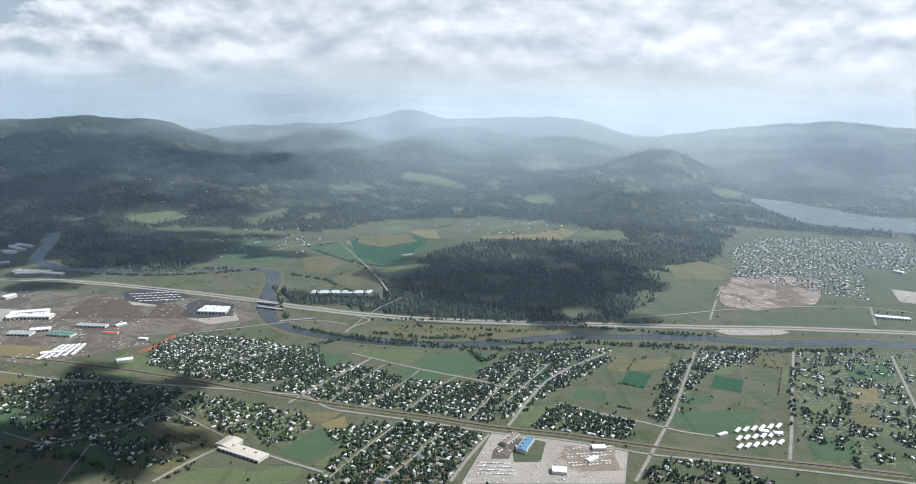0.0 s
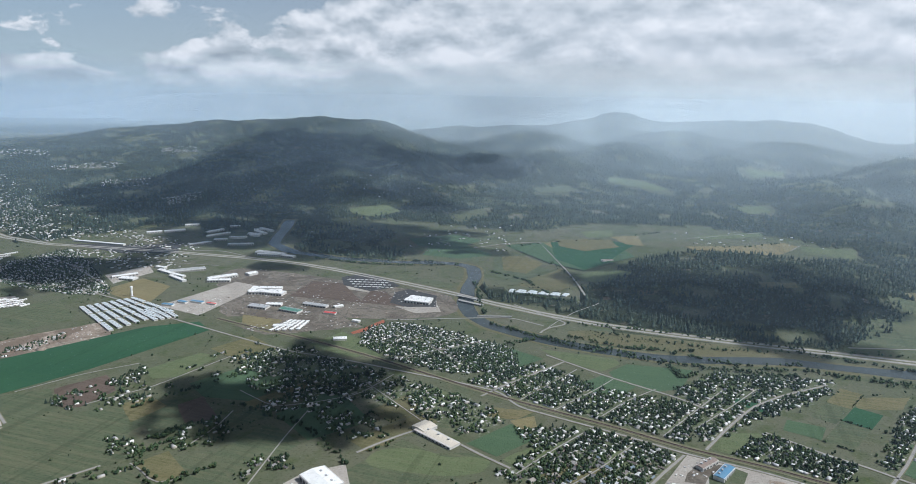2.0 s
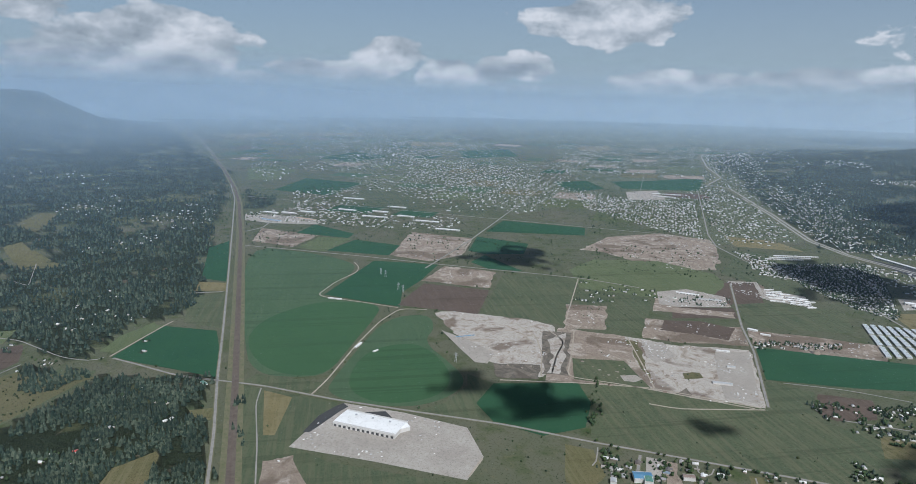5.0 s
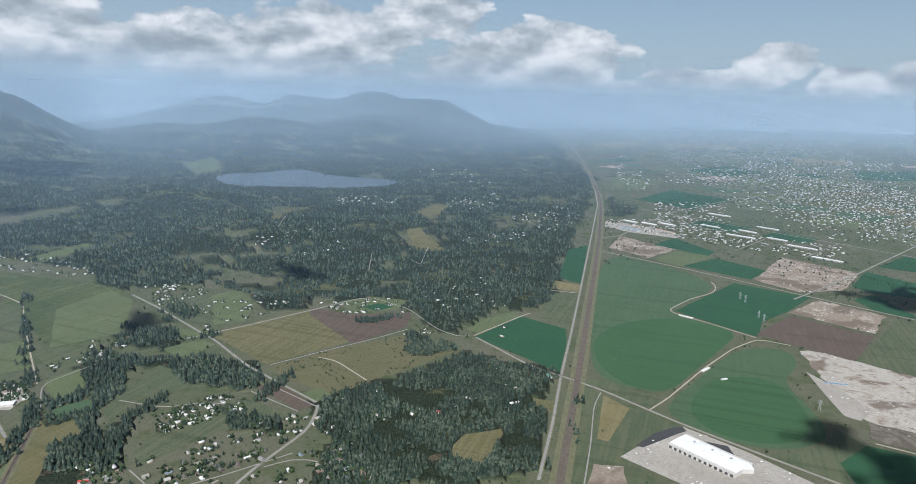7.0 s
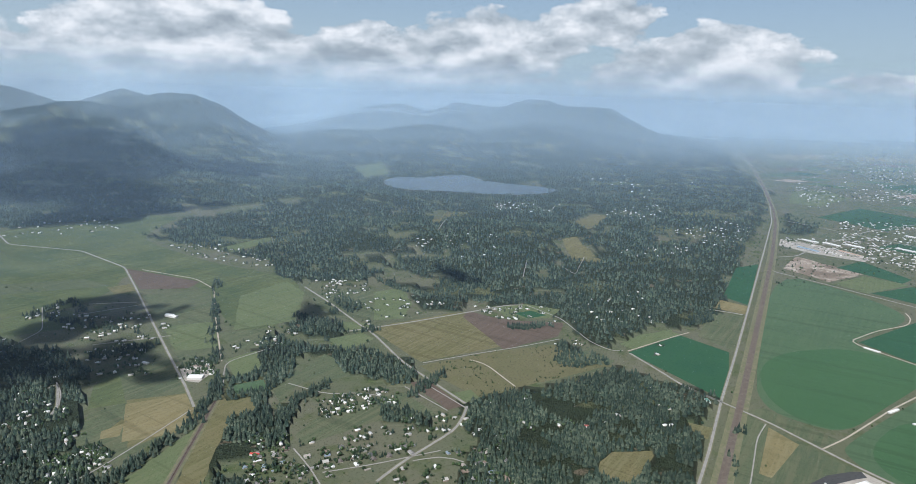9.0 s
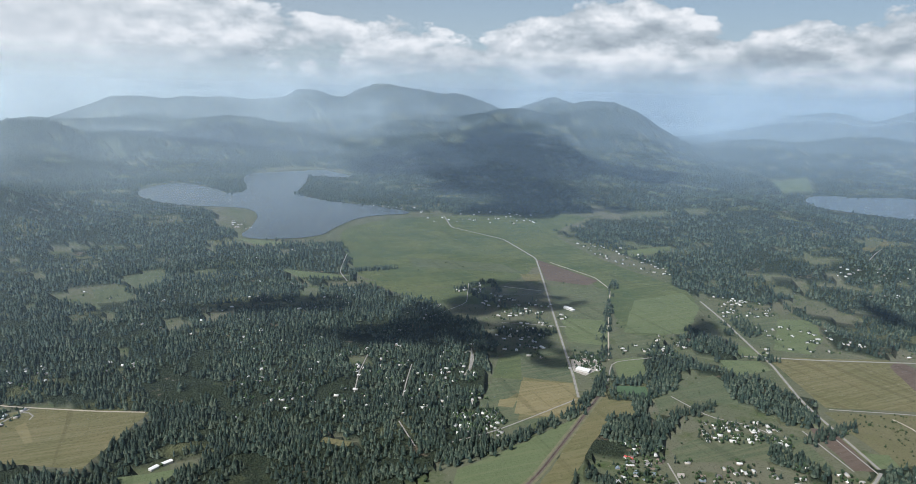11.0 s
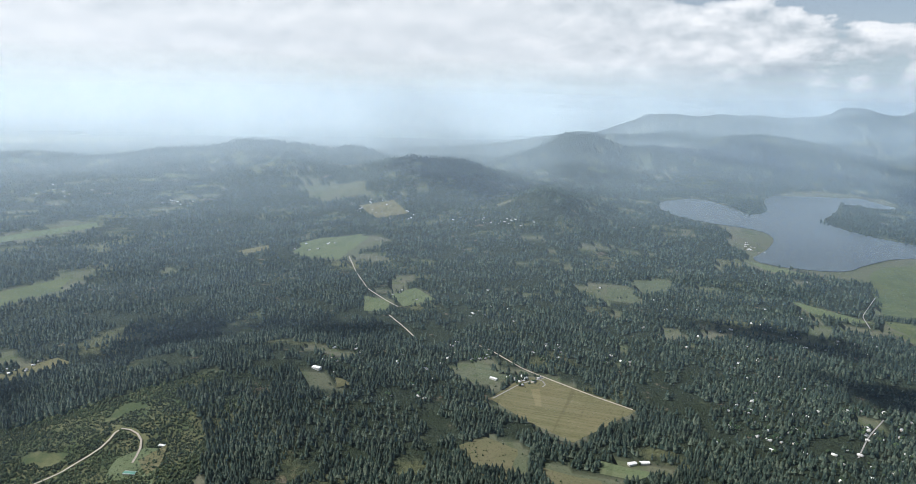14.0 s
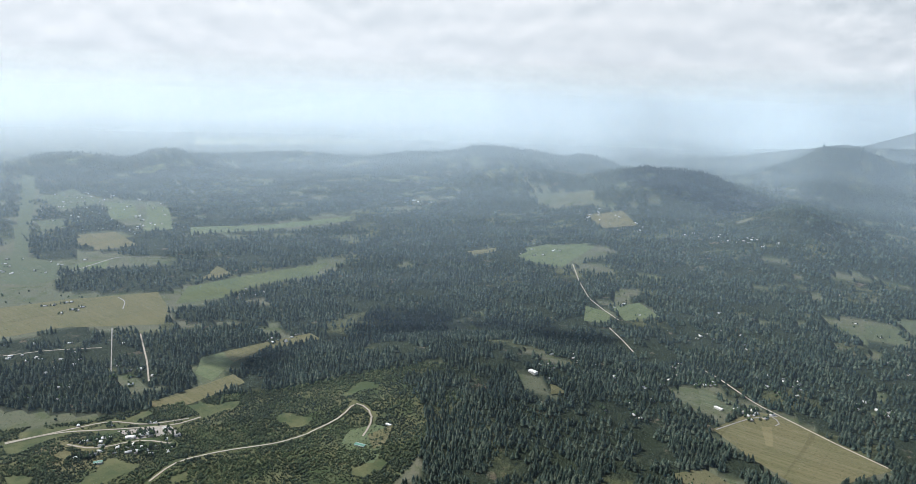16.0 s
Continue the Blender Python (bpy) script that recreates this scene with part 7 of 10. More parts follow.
building("white", -923.2, 49.1, -911.7, 68.7, 5, 2)
building("white", -961.0, 73.0, -947.6, 97.0, 5, 2)
building("white", -886.2, 79.9, -874.5, 100.4, 5, 2)
building("white", -850.4, 99.4, -836.0, 127.5, 5, 2)
building("white", -794.5, 117.6, -780.8, 144.4, 5, 2)
building("white", -886.7, 33.8, -871.0, 65.2, 5, 2)
building("white", -1043.7, 12.0, -1028.4, 41.0, 5, 2)
building("blue", -867.4, -93.0, -851.8, -70.0, 6, 2)
building("orange", -876.3, -51.6, -856.6, -27.8, 6, 2)
town(261, -919.5, -117.6, -981.0, -23.3, -932.8, 22.7, -869.3, 161.5, -777.5, 143.8, -831.6, 1.3, -874.8, -112.7)
town(748, -1449.2, 214.9, -1525.7, 391.5, -1765.1, 580.5, -1426.5, 522.8, -1054.5, 346.1, -1027.1, 141.9, -1227.2, 33.5)
town(561, -1756.8, 154.5, -1603.9, 356.7, -1284.1, 421.8, -1235.3, 211.9, -1363.0, 148.6)
town(1234, -2247.2, 739.6, -2330.3, 1338.7, -1286.2, 729.8, -1433.1, 497.9)
town(972, -1095.5, 401.4, -983.7, 562.9, -717.4, 424.7, -799.2, 391.4, -945.2, 364.7)
town(972, -1883.3, 1083.0, -2154.7, 1388.7, -1130.2, 802.2, -697.9, 545.6, -686.0, 424.4, -979.0, 577.2)
town(1234, -597.2, 438.2, -585.9, 535.3, -516.9, 491.4, -423.6, 421.2, -451.1, 409.0, -522.2, 411.4)
town(598, -1430.4, -84.6, -1905.3, 85.2, -2323.9, 190.3, -2274.2, 546.5, -1777.4, 279.4, -1402.9, 10.5)
town(561, -1130.2, 802.2, -905.3, 766.0, -682.6, 610.9, -608.4, 640.6, -568.0, 618.2, -640.4, 555.5, -704.7, 550.8)
town(748, -3904.6, 875.8, -4038.4, 2315.5, -2433.8, 1397.9, -2384.2, 614.1)
town(448, -3603.6, -413.7, -3419.3, 766.3, -2350.0, 409.2, -2389.6, -279.8)
town(26, -274.0, 115.8, -261.1, 144.7, -240.2, 189.5, -231.0, 202.7, -243.2, 114.5)
town(46, -303.7, 248.0, -289.1, 307.0, -255.5, 275.0, -270.5, 249.5)
town(30, -557.2, 202.1, -522.6, 274.5, -483.2, 250.0, -489.6, 186.1)
town(16, -500.2, 273.8, -489.0, 320.1, -470.2, 303.4, -478.8, 262.8)
town(30, -394.6, 277.3, -382.2, 337.1, -372.4, 329.1, -381.2, 270.7)
building("blue", -242.8, 123.8, -240.8, 131.4, 6, 3)
town(96, -701.8, 804.8, -663.6, 844.2, -638.3, 813.8, -665.2, 775.8)
town(112, -1078.4, 1256.2, -987.6, 1257.8, -950.7, 1194.8, -1006.0, 1156.8)
town(112, -1138.5, 1006.3, -1022.6, 1075.8, -999.8, 1036.6, -1087.6, 978.0)
town(93, -1423.8, 1135.9, -1216.8, 1090.3, -1199.3, 1058.2, -1300.1, 1038.3)
town(112, -944.9, 937.5, -871.6, 978.4, -804.1, 890.9, -902.3, 896.4)
lake(WATERS[1], "lake")
field("dry", -346.3, -299.4, -418.8, -268.2, -374.9, -204.7, -318.6, -232.9)
field("plowed", -422.8, -265.4, -421.0, -238.3, -425.6, -226.0, -442.6, -193.7, -413.3, -184.6, -368.5, -202.4, -408.7, -260.5)
field("scrub", -312.5, -230.1, -367.6, -201.9, -397.4, -179.2, -385.7, -134.6, -320.5, -166.3, -296.2, -175.8, -306.6, -214.5)
field("lawn", -292.7, -191.5, -302.7, -186.0, -296.8, -176.2, -284.4, -179.5)
field("plowed", -289.3, -219.4, -299.1, -213.3, -282.0, -178.0, -273.8, -182.1)
field("olive", -260.1, -278.4, -291.8, -288.4, -289.7, -269.1, -275.4, -251.3, -253.4, -266.6)
field("olive", -223.6, -229.6, -247.8, -230.4, -277.2, -213.3, -265.8, -181.7, -240.9, -204.3, -203.8, -215.3, -208.0, -225.5)
field("lawn", -312.7, -306.1, -335.6, -295.4, -331.8, -281.7, -304.1, -282.4)
field("lawn", -345.2, -323.3, -354.6, -301.1, -335.6, -295.4, -332.7, -308.9)
field("lawn", -416.7, -353.9, -443.2, -343.9, -410.5, -309.6, -377.8, -292.8, -361.5, -307.0)
field("olive", -388.1, -389.2, -427.5, -363.1, -364.6, -309.6, -354.0, -322.9, -363.6, -368.0)
field("lawn", -443.2, -256.6, -467.6, -238.5, -471.3, -209.4, -445.7, -207.1, -426.4, -231.4)
field("green", -440.4, -234.1, -454.1, -226.2, -450.7, -212.0, -436.0, -219.3)
field("lawn", -250.1, -328.3, -270.5, -325.8, -253.3, -301.6, -232.5, -300.8)
field("crop", -226.4, -295.7, -242.4, -287.9, -234.8, -274.4, -220.1, -285.3)
field("olive", -276.5, -370.9, -307.3, -351.0, -284.1, -325.1, -261.6, -337.3)
field("lawn", -261.0, -409.9, -290.6, -392.5, -259.3, -348.6, -239.7, -365.6)
field("olive", -247.9, -294.3, -275.6, -299.8, -256.3, -269.6, -227.7, -257.3)
field("dry", -207.7, -283.8, -223.3, -275.0, -213.7, -259.0, -195.3, -267.5)
field("olive", -139.2, -293.8, -165.9, -328.2, -193.3, -366.0, -232.8, -355.4, -211.1, -309.6, -196.6, -285.0, -173.0, -272.7, -145.6, -270.0)
field("meadow", -181.9, -354.5, -199.1, -358.3, -180.1, -320.6, -165.1, -329.4)
field("meadow", -200.1, -357.0, -227.3, -350.3, -208.4, -309.4, -181.0, -321.7)
field("tan", -179.3, -319.4, -207.0, -304.9, -196.5, -285.3, -175.7, -272.0, -156.2, -284.2)
field("meadow", -159.2, -321.2, -176.3, -314.4, -171.5, -305.8, -156.8, -314.1)
field("dry", -156.6, -299.5, -168.7, -305.3, -167.7, -299.5, -157.8, -293.2)
field("lawn", -108.1, -244.7, -141.5, -254.4, -179.5, -267.9, -193.3, -274.1, -130.4, -222.1, -120.9, -217.5, -99.9, -232.2)
field("dry", -133.3, -220.0, -192.7, -271.2, -216.8, -291.1, -207.2, -269.9, -168.2, -236.0, -143.3, -213.0)
road("road", -198.4, -168.2, -219.7, -169.2, -240.2, -167.9, -258.8, -167.0, -274.6, -172.1, -285.3, -177.1)
road("road", -285.3, -177.1, -296.1, -203.8, -311.3, -240.9, -338.8, -287.6, -345.2, -302.8, -374.8, -366.5, -392.9, -411.1)
road("road", -330.0, -306.4, -373.1, -283.8, -424.4, -261.1, -456.0, -248.0, -464.8, -237.0)
road("lane", -464.8, -237.0, -451.3, -200.1, -417.4, -162.5, -409.3, -142.8, -416.2, -137.4)
road("dirtroad", -339.5, -212.0, -340.5, -199.7, -320.5, -166.3)
road("lane", -316.4, -231.2, -345.4, -215.7, -383.3, -193.9, -410.3, -181.0)
road("lane", -199.5, -218.4, -191.7, -199.1, -180.1, -177.3)
road("lane", -235.5, -145.2, -234.7, -157.4, -221.2, -167.1)
road("lane", -284.1, -219.6, -272.8, -180.0)
road("lane", -295.3, -215.5, -281.2, -174.5)
road("lane", -247.5, -274.4, -250.1, -245.4, -263.3, -231.7, -266.4, -217.8)
road("lane", -190.5, -192.7, -210.1, -178.1, -239.0, -160.3)
road("lane", -538.9, -279.2, -598.7, -306.6)
road("lane", -603.3, -271.1, -580.6, -245.4, -654.2, -268.0)
road("lane", -606.5, -422.5, -771.3, -508.3)
road("rail2", -120.9, -217.5, -138.7, -228.9, -178.4, -260.9, -222.5, -297.3)
road("lane", -222.5, -297.3, -239.8, -318.4, -246.9, -325.5, -280.4, -322.3)
road("dirtroad", -244.7, -326.9, -284.7, -384.4, -341.5, -462.4, -351.3, -498.9, -340.2, -564.0)
tree_row(150, -102.1, -248.9, -130.2, -255.8, -160.7, -265.5, -187.6, -274.6, -214.0, -293.0, -232.1, -312.1)
tree_row(60, -242.5, -328.4, -283.6, -385.1, -355.4, -477.0)
tree_row(40, -409.0, -221.7, -413.5, -209.9, -433.5, -198.8)
tree_row(30, -214.1, -499.3, -253.3, -516.3, -245.6, -479.8)
tree_row(50, -147.5, -585.2, -186.2, -584.1)
tree_row(14, -318.3, 132.8, -290.2, 123.2)
tree_row(8, -371.5, -52.0, -298.1, -44.6)
tree_row(90, -446.3, -375.7, -435.1, -331.4, -433.0, -294.3, -462.7, -257.3)
tree_row(30, -274.0, -207.7, -311.8, -210.6)
tree_row(60, -335.2, -357.4, -328.3, -304.8, -345.1, -293.0)
tree_row(30, -231.3, -252.4, -258.4, -253.4)
tree_row(160, -99.1, 414.9, -73.6, 444.5, -32.6, 435.5, 6.9, 425.8, 45.5, 423.9, 84.9, 428.5)
tree_row(120, 102.5, 438.5, 164.4, 433.4, 220.1, 434.7, 285.5, 438.8)
tree_row(40, 6.9, 421.5, 17.8, 401.8, 30.0, 422.9)
tree_row(80, 92.9, 474.5, 117.5, 469.6, 141.7, 464.9, 186.6, 461.6)
tree_row(50, -125.3, 529.5, -108.9, 542.7, -68.9, 533.9)
tree_row(120, -336.8, 594.9, -282.0, 591.3, -242.8, 599.0, -190.6, 621.3)
tree_row(60, -58.4, 451.6, -17.0, 442.3, 23.5, 450.9)
tree_row(50, -34.9, 465.7, 48.9, 461.2, 92.9, 474.5)
tree_row(60, 246.8, 425.6, 232.5, 395.3, 213.9, 345.6, 185.0, 283.9)
tree_row(40, 217.8, 413.6, 169.0, 316.7)
tree_row(30, 152.1, 419.9, 106.3, 326.5)
tree_row(30, -258.7, 257.5, -230.6, 318.9)
tree_row(50, -208.3, 282.8, -160.9, 273.2, -127.3, 248.3)
tree_row(50, -223.5, 238.3, -215.2, 256.1)
tree_row(16, -346.2, 146.7, -301.9, 130.5)
tree_row(14, -580.5, 189.7, -554.5, 236.8)
town(110, -174.0, -201.5, -203.8, -215.3, -240.9, -204.3, -272.8, -180.0, -265.6, -131.6, -227.9, -111.6, -169.0, -192.5)
town(26, -164.1, -215.1, -188.6, -237.6, -212.4, -244.6, -199.5, -218.4, -174.0, -201.5)
town(40, -238.6, -242.7, -276.2, -230.1, -266.4, -205.8, -230.2, -226.0)
town(30, -369.3, -361.0, -435.1, -331.4, -425.3, -267.0, -349.8, -297.0)
town(24, -257.2, -343.0, -304.8, -354.2, -319.7, -335.3, -279.4, -314.3)
town(26, -434.5, -267.5, -474.8, -242.3, -457.7, -203.1, -420.1, -232.8)
town(50, -419.6, -648.9, -457.7, -582.8, -436.4, -487.7, -403.8, -474.7, -402.1, -565.5)
town(40, -412.4, -416.9, -445.6, -392.1, -416.7, -353.9, -380.6, -372.0)
town(40, -566.2, -432.2, -651.7, -373.6, -587.8, -329.0, -526.9, -373.0)
town(60, -966.5, -373.0, -1092.8, -323.2, -957.1, -272.9, -881.1, -322.1)
town(80, -871.9, -239.7, -1071.3, -185.1, -883.9, -142.9, -799.6, -165.2)
town(30, -706.2, -249.0, -838.6, -194.6, -765.0, -182.4, -670.8, -229.5)
town(60, -929.8, -535.5, -975.7, -444.9, -891.5, -414.9, -854.6, -491.6)
town(30, -529.7, -214.8, -569.1, -166.4, -475.8, -136.8, -461.4, -176.3)
town(18, -290.8, -173.2, -376.0, -112.1, -360.4, -80.7, -310.4, -72.9, -276.9, -137.6)
town(14, -478.5, -222.5, -554.0, -149.5, -386.4, -107.6, -396.0, -187.2)
town(30, -1368.7, -628.3, -1501.6, -361.1, -1686.5, -340.4, -1138.8, -367.7)
town(20, -218.3, -464.2, -284.2, -467.0, -265.8, -403.8, -229.4, -412.9)
town(40, -207.4, -407.4, -247.1, -408.5, -210.0, -344.1, -184.1, -364.5)
town(14, -224.2, -354.4, -248.8, -337.7, -230.8, -316.7, -213.0, -326.5)
field("gravel", -223.6, -337.5, -236.6, -335.2, -229.8, -318.0, -218.3, -312.9, -214.9, -321.3)
building("white", -274.8, -429.3, -277.0, -420.1, 3, 1.8)
building("white", -216.9, -321.4, -221.7, -315.0, 5, 1.8)
building("red", -182.8, -227.8, -184.4, -223.9, 2, 1.3)
building("red", -298.8, -116.1, -299.7, -114.0, 2, 1.2)
building("green", -370.4, -75.3, -366.1, -72.4, 2, 1.2)
field("lawn", -1152.7, -1040.3, -1287.6, -1066.9, -1102.7, -897.8, -1027.5, -896.4)
field("lawn", -438.0, -584.0, -510.1, -588.1, -502.8, -572.2, -436.7, -556.5)
field("dry", -693.9, -312.4, -718.5, -304.7, -654.8, -260.4, -632.0, -271.3)
field("dry", -651.6, -464.5, -792.8, -537.7, -784.5, -522.1, -633.8, -441.6)
field("lawn", -424.9, -143.8, -450.8, -140.5, -478.7, -124.8, -469.0, -121.2, -427.5, -133.3)
field("tan", -2523.0, -400.5, -2764.6, -243.2, -2489.5, -217.4, -2300.6, -345.2)
field("meadow", -180.6, -776.7, -245.7, -827.0, -328.1, -833.0, -420.7, -819.5, -548.6, -782.3, -427.8, -702.7, -407.4, -649.8, -396.3, -542.7, -403.1, -467.7, -403.9, -424.3, -326.2, -350.0, -276.5, -359.2, -345.0, -471.6, -327.9, -565.6, -288.2, -517.7, -243.7, -496.9, -200.3, -513.7, -148.6, -555.6, -153.6, -599.2, -163.5, -696.1)
field("olive", -212.6, -622.7, -292.2, -570.2, -296.2, -532.0, -207.4, -585.4)
field("dry", -290.5, -530.5, -309.1, -526.7, -300.3, -505.7, -283.3, -506.9)
field("plowed", -334.0, -576.2, -348.0, -488.6, -328.8, -479.2, -303.5, -506.0)
field("lawn", -342.2, -429.9, -395.2, -434.1, -380.0, -396.3, -326.2, -350.0, -285.9, -368.1)
field("meadow", -148.6, -555.6, -200.3, -513.7, -242.2, -493.8, -231.2, -451.8, -176.8, -477.5)
field("olive", -295.9, -490.3, -339.3, -463.7, -248.6, -336.7, -226.4, -339.0, -255.7, -402.9)
road("road", -197.3, -287.3, -211.4, -315.1, -223.3, -341.0, -265.1, -430.5, -302.3, -509.1, -335.6, -581.2, -345.4, -673.5, -315.1, -755.8, -336.1, -833.6)
road("road", -164.3, -368.2, -172.9, -374.1, -156.4, -341.4, -149.7, -336.1)
road("lane", -167.1, -441.2, -208.9, -465.9, -233.5, -517.7)
road("lane", -238.2, -480.5, -282.0, -467.2)
road("lane", -212.3, -415.2, -255.4, -390.6)
road("lane", -196.5, -287.8, -160.7, -276.9, -137.8, -270.5, -112.9, -267.8)
road("lane", -135.5, -553.8, -136.5, -587.7, -160.3, -656.3)
tree_row(40, -221.9, -494.5, -231.2, -451.8, -246.8, -408.6)
tree_row(30, -201.3, -393.7, -240.4, -382.4)
town(24, -237.7, -484.7, -268.9, -428.1, -243.9, -380.2, -206.7, -404.2)
town(36, -150.4, -388.9, -183.4, -392.0, -138.5, -284.4, -119.7, -297.3)
town(30, -88.1, -387.0, -137.6, -374.8, -115.0, -300.5, -74.8, -313.8)
town(18, -220.9, -515.0, -249.1, -518.9, -233.7, -487.1, -210.8, -491.8)
town(8, -160.1, -479.8, -194.1, -475.2, -166.8, -429.9, -147.2, -442.5)
town(24, -56.0, -597.5, -140.4, -526.6, -114.9, -463.4, -51.7, -504.1)
town(24, -23.2, -472.5, -96.6, -448.6, -68.9, -332.0, -14.8, -369.0)
town(18, -195.7, -987.9, -324.4, -906.2, -321.5, -856.0, -210.8, -928.5)
town(13, -372.5, -881.7, -462.4, -797.9, -435.2, -781.5, -359.1, -831.4)
town(13, -65.5, -865.9, -97.6, -859.3, -90.0, -800.2, -62.8, -784.0)
town(20, -124.4, -294.0, -149.1, -292.6, -142.3, -267.4, -119.4, -269.7)
lake(WATERS[2], "lake")
field("dry", 93.0, -333.3, 83.4, -368.1, 68.8, -372.6, 41.4, -359.5, 16.8, -347.9, 41.7, -300.6, 72.3, -317.0)
field("lawn", 77.6, -334.3, 73.6, -353.3, 63.7, -335.2, 70.8, -324.4)
field("olive", 117.6, -379.7, 91.3, -372.7, 94.0, -355.8, 108.1, -358.9)
field("tan", 75.2, -353.2, 70.8, -355.8, 64.6, -333.7, 68.0, -333.5)
road("dirtroad", 131.2, -412.9, 113.3, -402.9, 86.0, -380.2, 70.5, -372.4, 41.2, -357.9, 16.8, -347.9)
road("lane", 92.6, -331.9, 81.8, -360.7, 70.5, -372.4)
road("lane", 71.1, -357.4, 66.8, -361.8, 69.6, -367.4, 76.8, -369.4)
field("lawn", 386.6, -596.7, 396.4, -669.5, 349.0, -699.9, 327.1, -585.4, 367.5, -581.4)
field("lawn", 227.4, -490.4, 216.2, -521.2, 187.8, -495.3, 203.3, -466.9)
field("lawn", 244.8, -481.5, 220.4, -476.5, 210.2, -449.4, 227.4, -445.5)
road("dirtroad", 324.4, -603.0, 286.0, -546.1, 252.3, -501.9, 225.9, -478.9, 206.4, -464.0)
road("dirtroad", 206.5, -444.7, 186.0, -425.1, 169.0, -406.9)
field("olive", 62.8, -590.6, 35.2, -589.2, 30.9, -551.8, 53.5, -549.7)
field("lawn", -85.0, -615.5, -140.0, -573.0, -127.1, -564.5, -98.9, -582.3)
field("lawn", -61.1, -759.7, -96.8, -735.8, -119.8, -717.9, -81.9, -716.6)
field("dry", 175.3, -308.6, 163.2, -307.5, 168.3, -297.8)
field("lawn", 27.8, -289.1, 3.2, -286.8, 10.9, -277.6, 26.7, -277.7)
field("scrub", 93.0, -277.7, 83.4, -291.7, 65.8, -284.6, 60.4, -257.7, 86.3, -256.2)
field("dry", -59.8, -293.3, -70.5, -284.5, -67.8, -279.3, -57.0, -290.0)
field("scrub", 52.4, -273.6, 26.1, -271.3, 0.0, -251.6, 47.9, -248.9)
building("white", 189.9, -308.7, 185.1, -308.0, 3, 1.8)
building("white", 101.3, -358.5, 97.0, -357.2, 2, 1.4)
building("white", 14.7, -288.8, 11.6, -291.2, 2, 1.4)
building("white", 9.9, -291.8, 6.1, -293.7, 2, 1.4)
town(14, 96.1, -426.5, 66.0, -434.5, 66.9, -392.7, 97.7, -400.1)
town(8, 45.1, -424.9, 18.0, -427.0, 24.4, -405.6, 43.4, -409.2)
town(14, 144.1, -417.3, 107.5, -409.5, 111.7, -371.2, 132.0, -369.8)
town(7, 408.0, -629.4, 360.9, -659.9, 330.6, -602.4, 376.2, -586.9)
town(5, 231.1, -500.6, 210.4, -518.4, 191.8, -481.8, 214.5, -472.8)
town(22, -67.0, -375.3, -144.6, -428.7, -105.9, -301.7, -57.9, -298.8)
town(13, -18.8, -371.9, -68.3, -384.1, -45.3, -309.6, -22.5, -314.3)
town(11, 70.8, -374.2, 84.5, -373.2, 96.0, -363.8, 80.0, -352.8)
town(33, 101.6, -673.5, -116.7, -698.1, -51.2, -421.6, 65.4, -458.7)
town(22, 216.3, -372.4, 132.0, -369.8, 114.0, -299.5, 176.5, -289.7)
town(16, 178.9, -538.2, 121.5, -543.5, 102.4, -455.7, 151.2, -451.7)
town(24, 301.6, -831.2, 178.3, -807.7, 171.8, -776.6, 273.9, -792.4)
town(24, -309.7, -830.0, -452.4, -778.7, -427.8, -745.7, -293.1, -783.1)
field("bush", 359.9, -87.8, 333.2, -131.4, 320.0, -169.9, 299.8, -210.1, 269.9, -247.7, 230.0, -282.6, 203.6, -286.1, 197.7, -262.9, 193.8, -230.7, 184.5, -204.0, 177.1, -174.9, 280.6, -64.9)
field("dry", 494.7, -126.7, 568.5, -148.0, 550.6, -212.3, 521.6, -267.9, 471.5, -250.3, 443.1, -230.3, 487.0, -178.7)
field("meadow", 482.0, -260.8, 520.4, -293.9, 516.3, -347.2, 503.3, -430.3, 474.6, -394.5, 479.7, -333.6, 470.4, -294.0)
field("dry", 532.8, -313.8, 566.0, -350.4, 527.2, -342.3, 527.4, -324.8)
field("dry", 367.2, -227.8, 354.7, -287.9, 340.4, -285.1, 351.2, -242.7, 346.7, -222.7)
field("lawn", 367.6, -213.9, 365.9, -229.1, 346.7, -222.7, 331.7, -198.3, 347.2, -197.8)
field("lawn", 728.5, -407.8, 712.7, -490.1, 688.1, -633.0, 661.1, -608.0, 685.9, -479.6)
field("lawn", 774.4, -384.8, 849.4, -427.0, 807.1, -435.4, 760.7, -415.7)
field("lawn", 663.2, -262.6, 660.4, -292.5, 625.9, -274.4, 640.2, -254.0)
field("dry", 781.3, -312.9, 771.9, -351.7, 729.9, -330.7, 743.0, -299.8)
field("olive", 711.9, -226.7, 1301.8, -444.2, 1283.5, -457.5, 702.5, -236.2)
field("olive", 726.7, -221.9, 712.4, -246.8, 637.4, -263.0, 611.6, -209.8, 635.0, -192.0)
field("dry", 437.6, -573.2, 425.6, -611.2, 412.6, -590.6, 424.4, -566.3)
field("lawn", 219.5, -192.2, 226.7, -208.0, 220.6, -217.9, 211.8, -220.1, 199.0, -196.5, 209.5, -188.6)
field("dry", 217.2, -210.6, 213.0, -223.1, 205.5, -210.6, 206.7, -204.1)
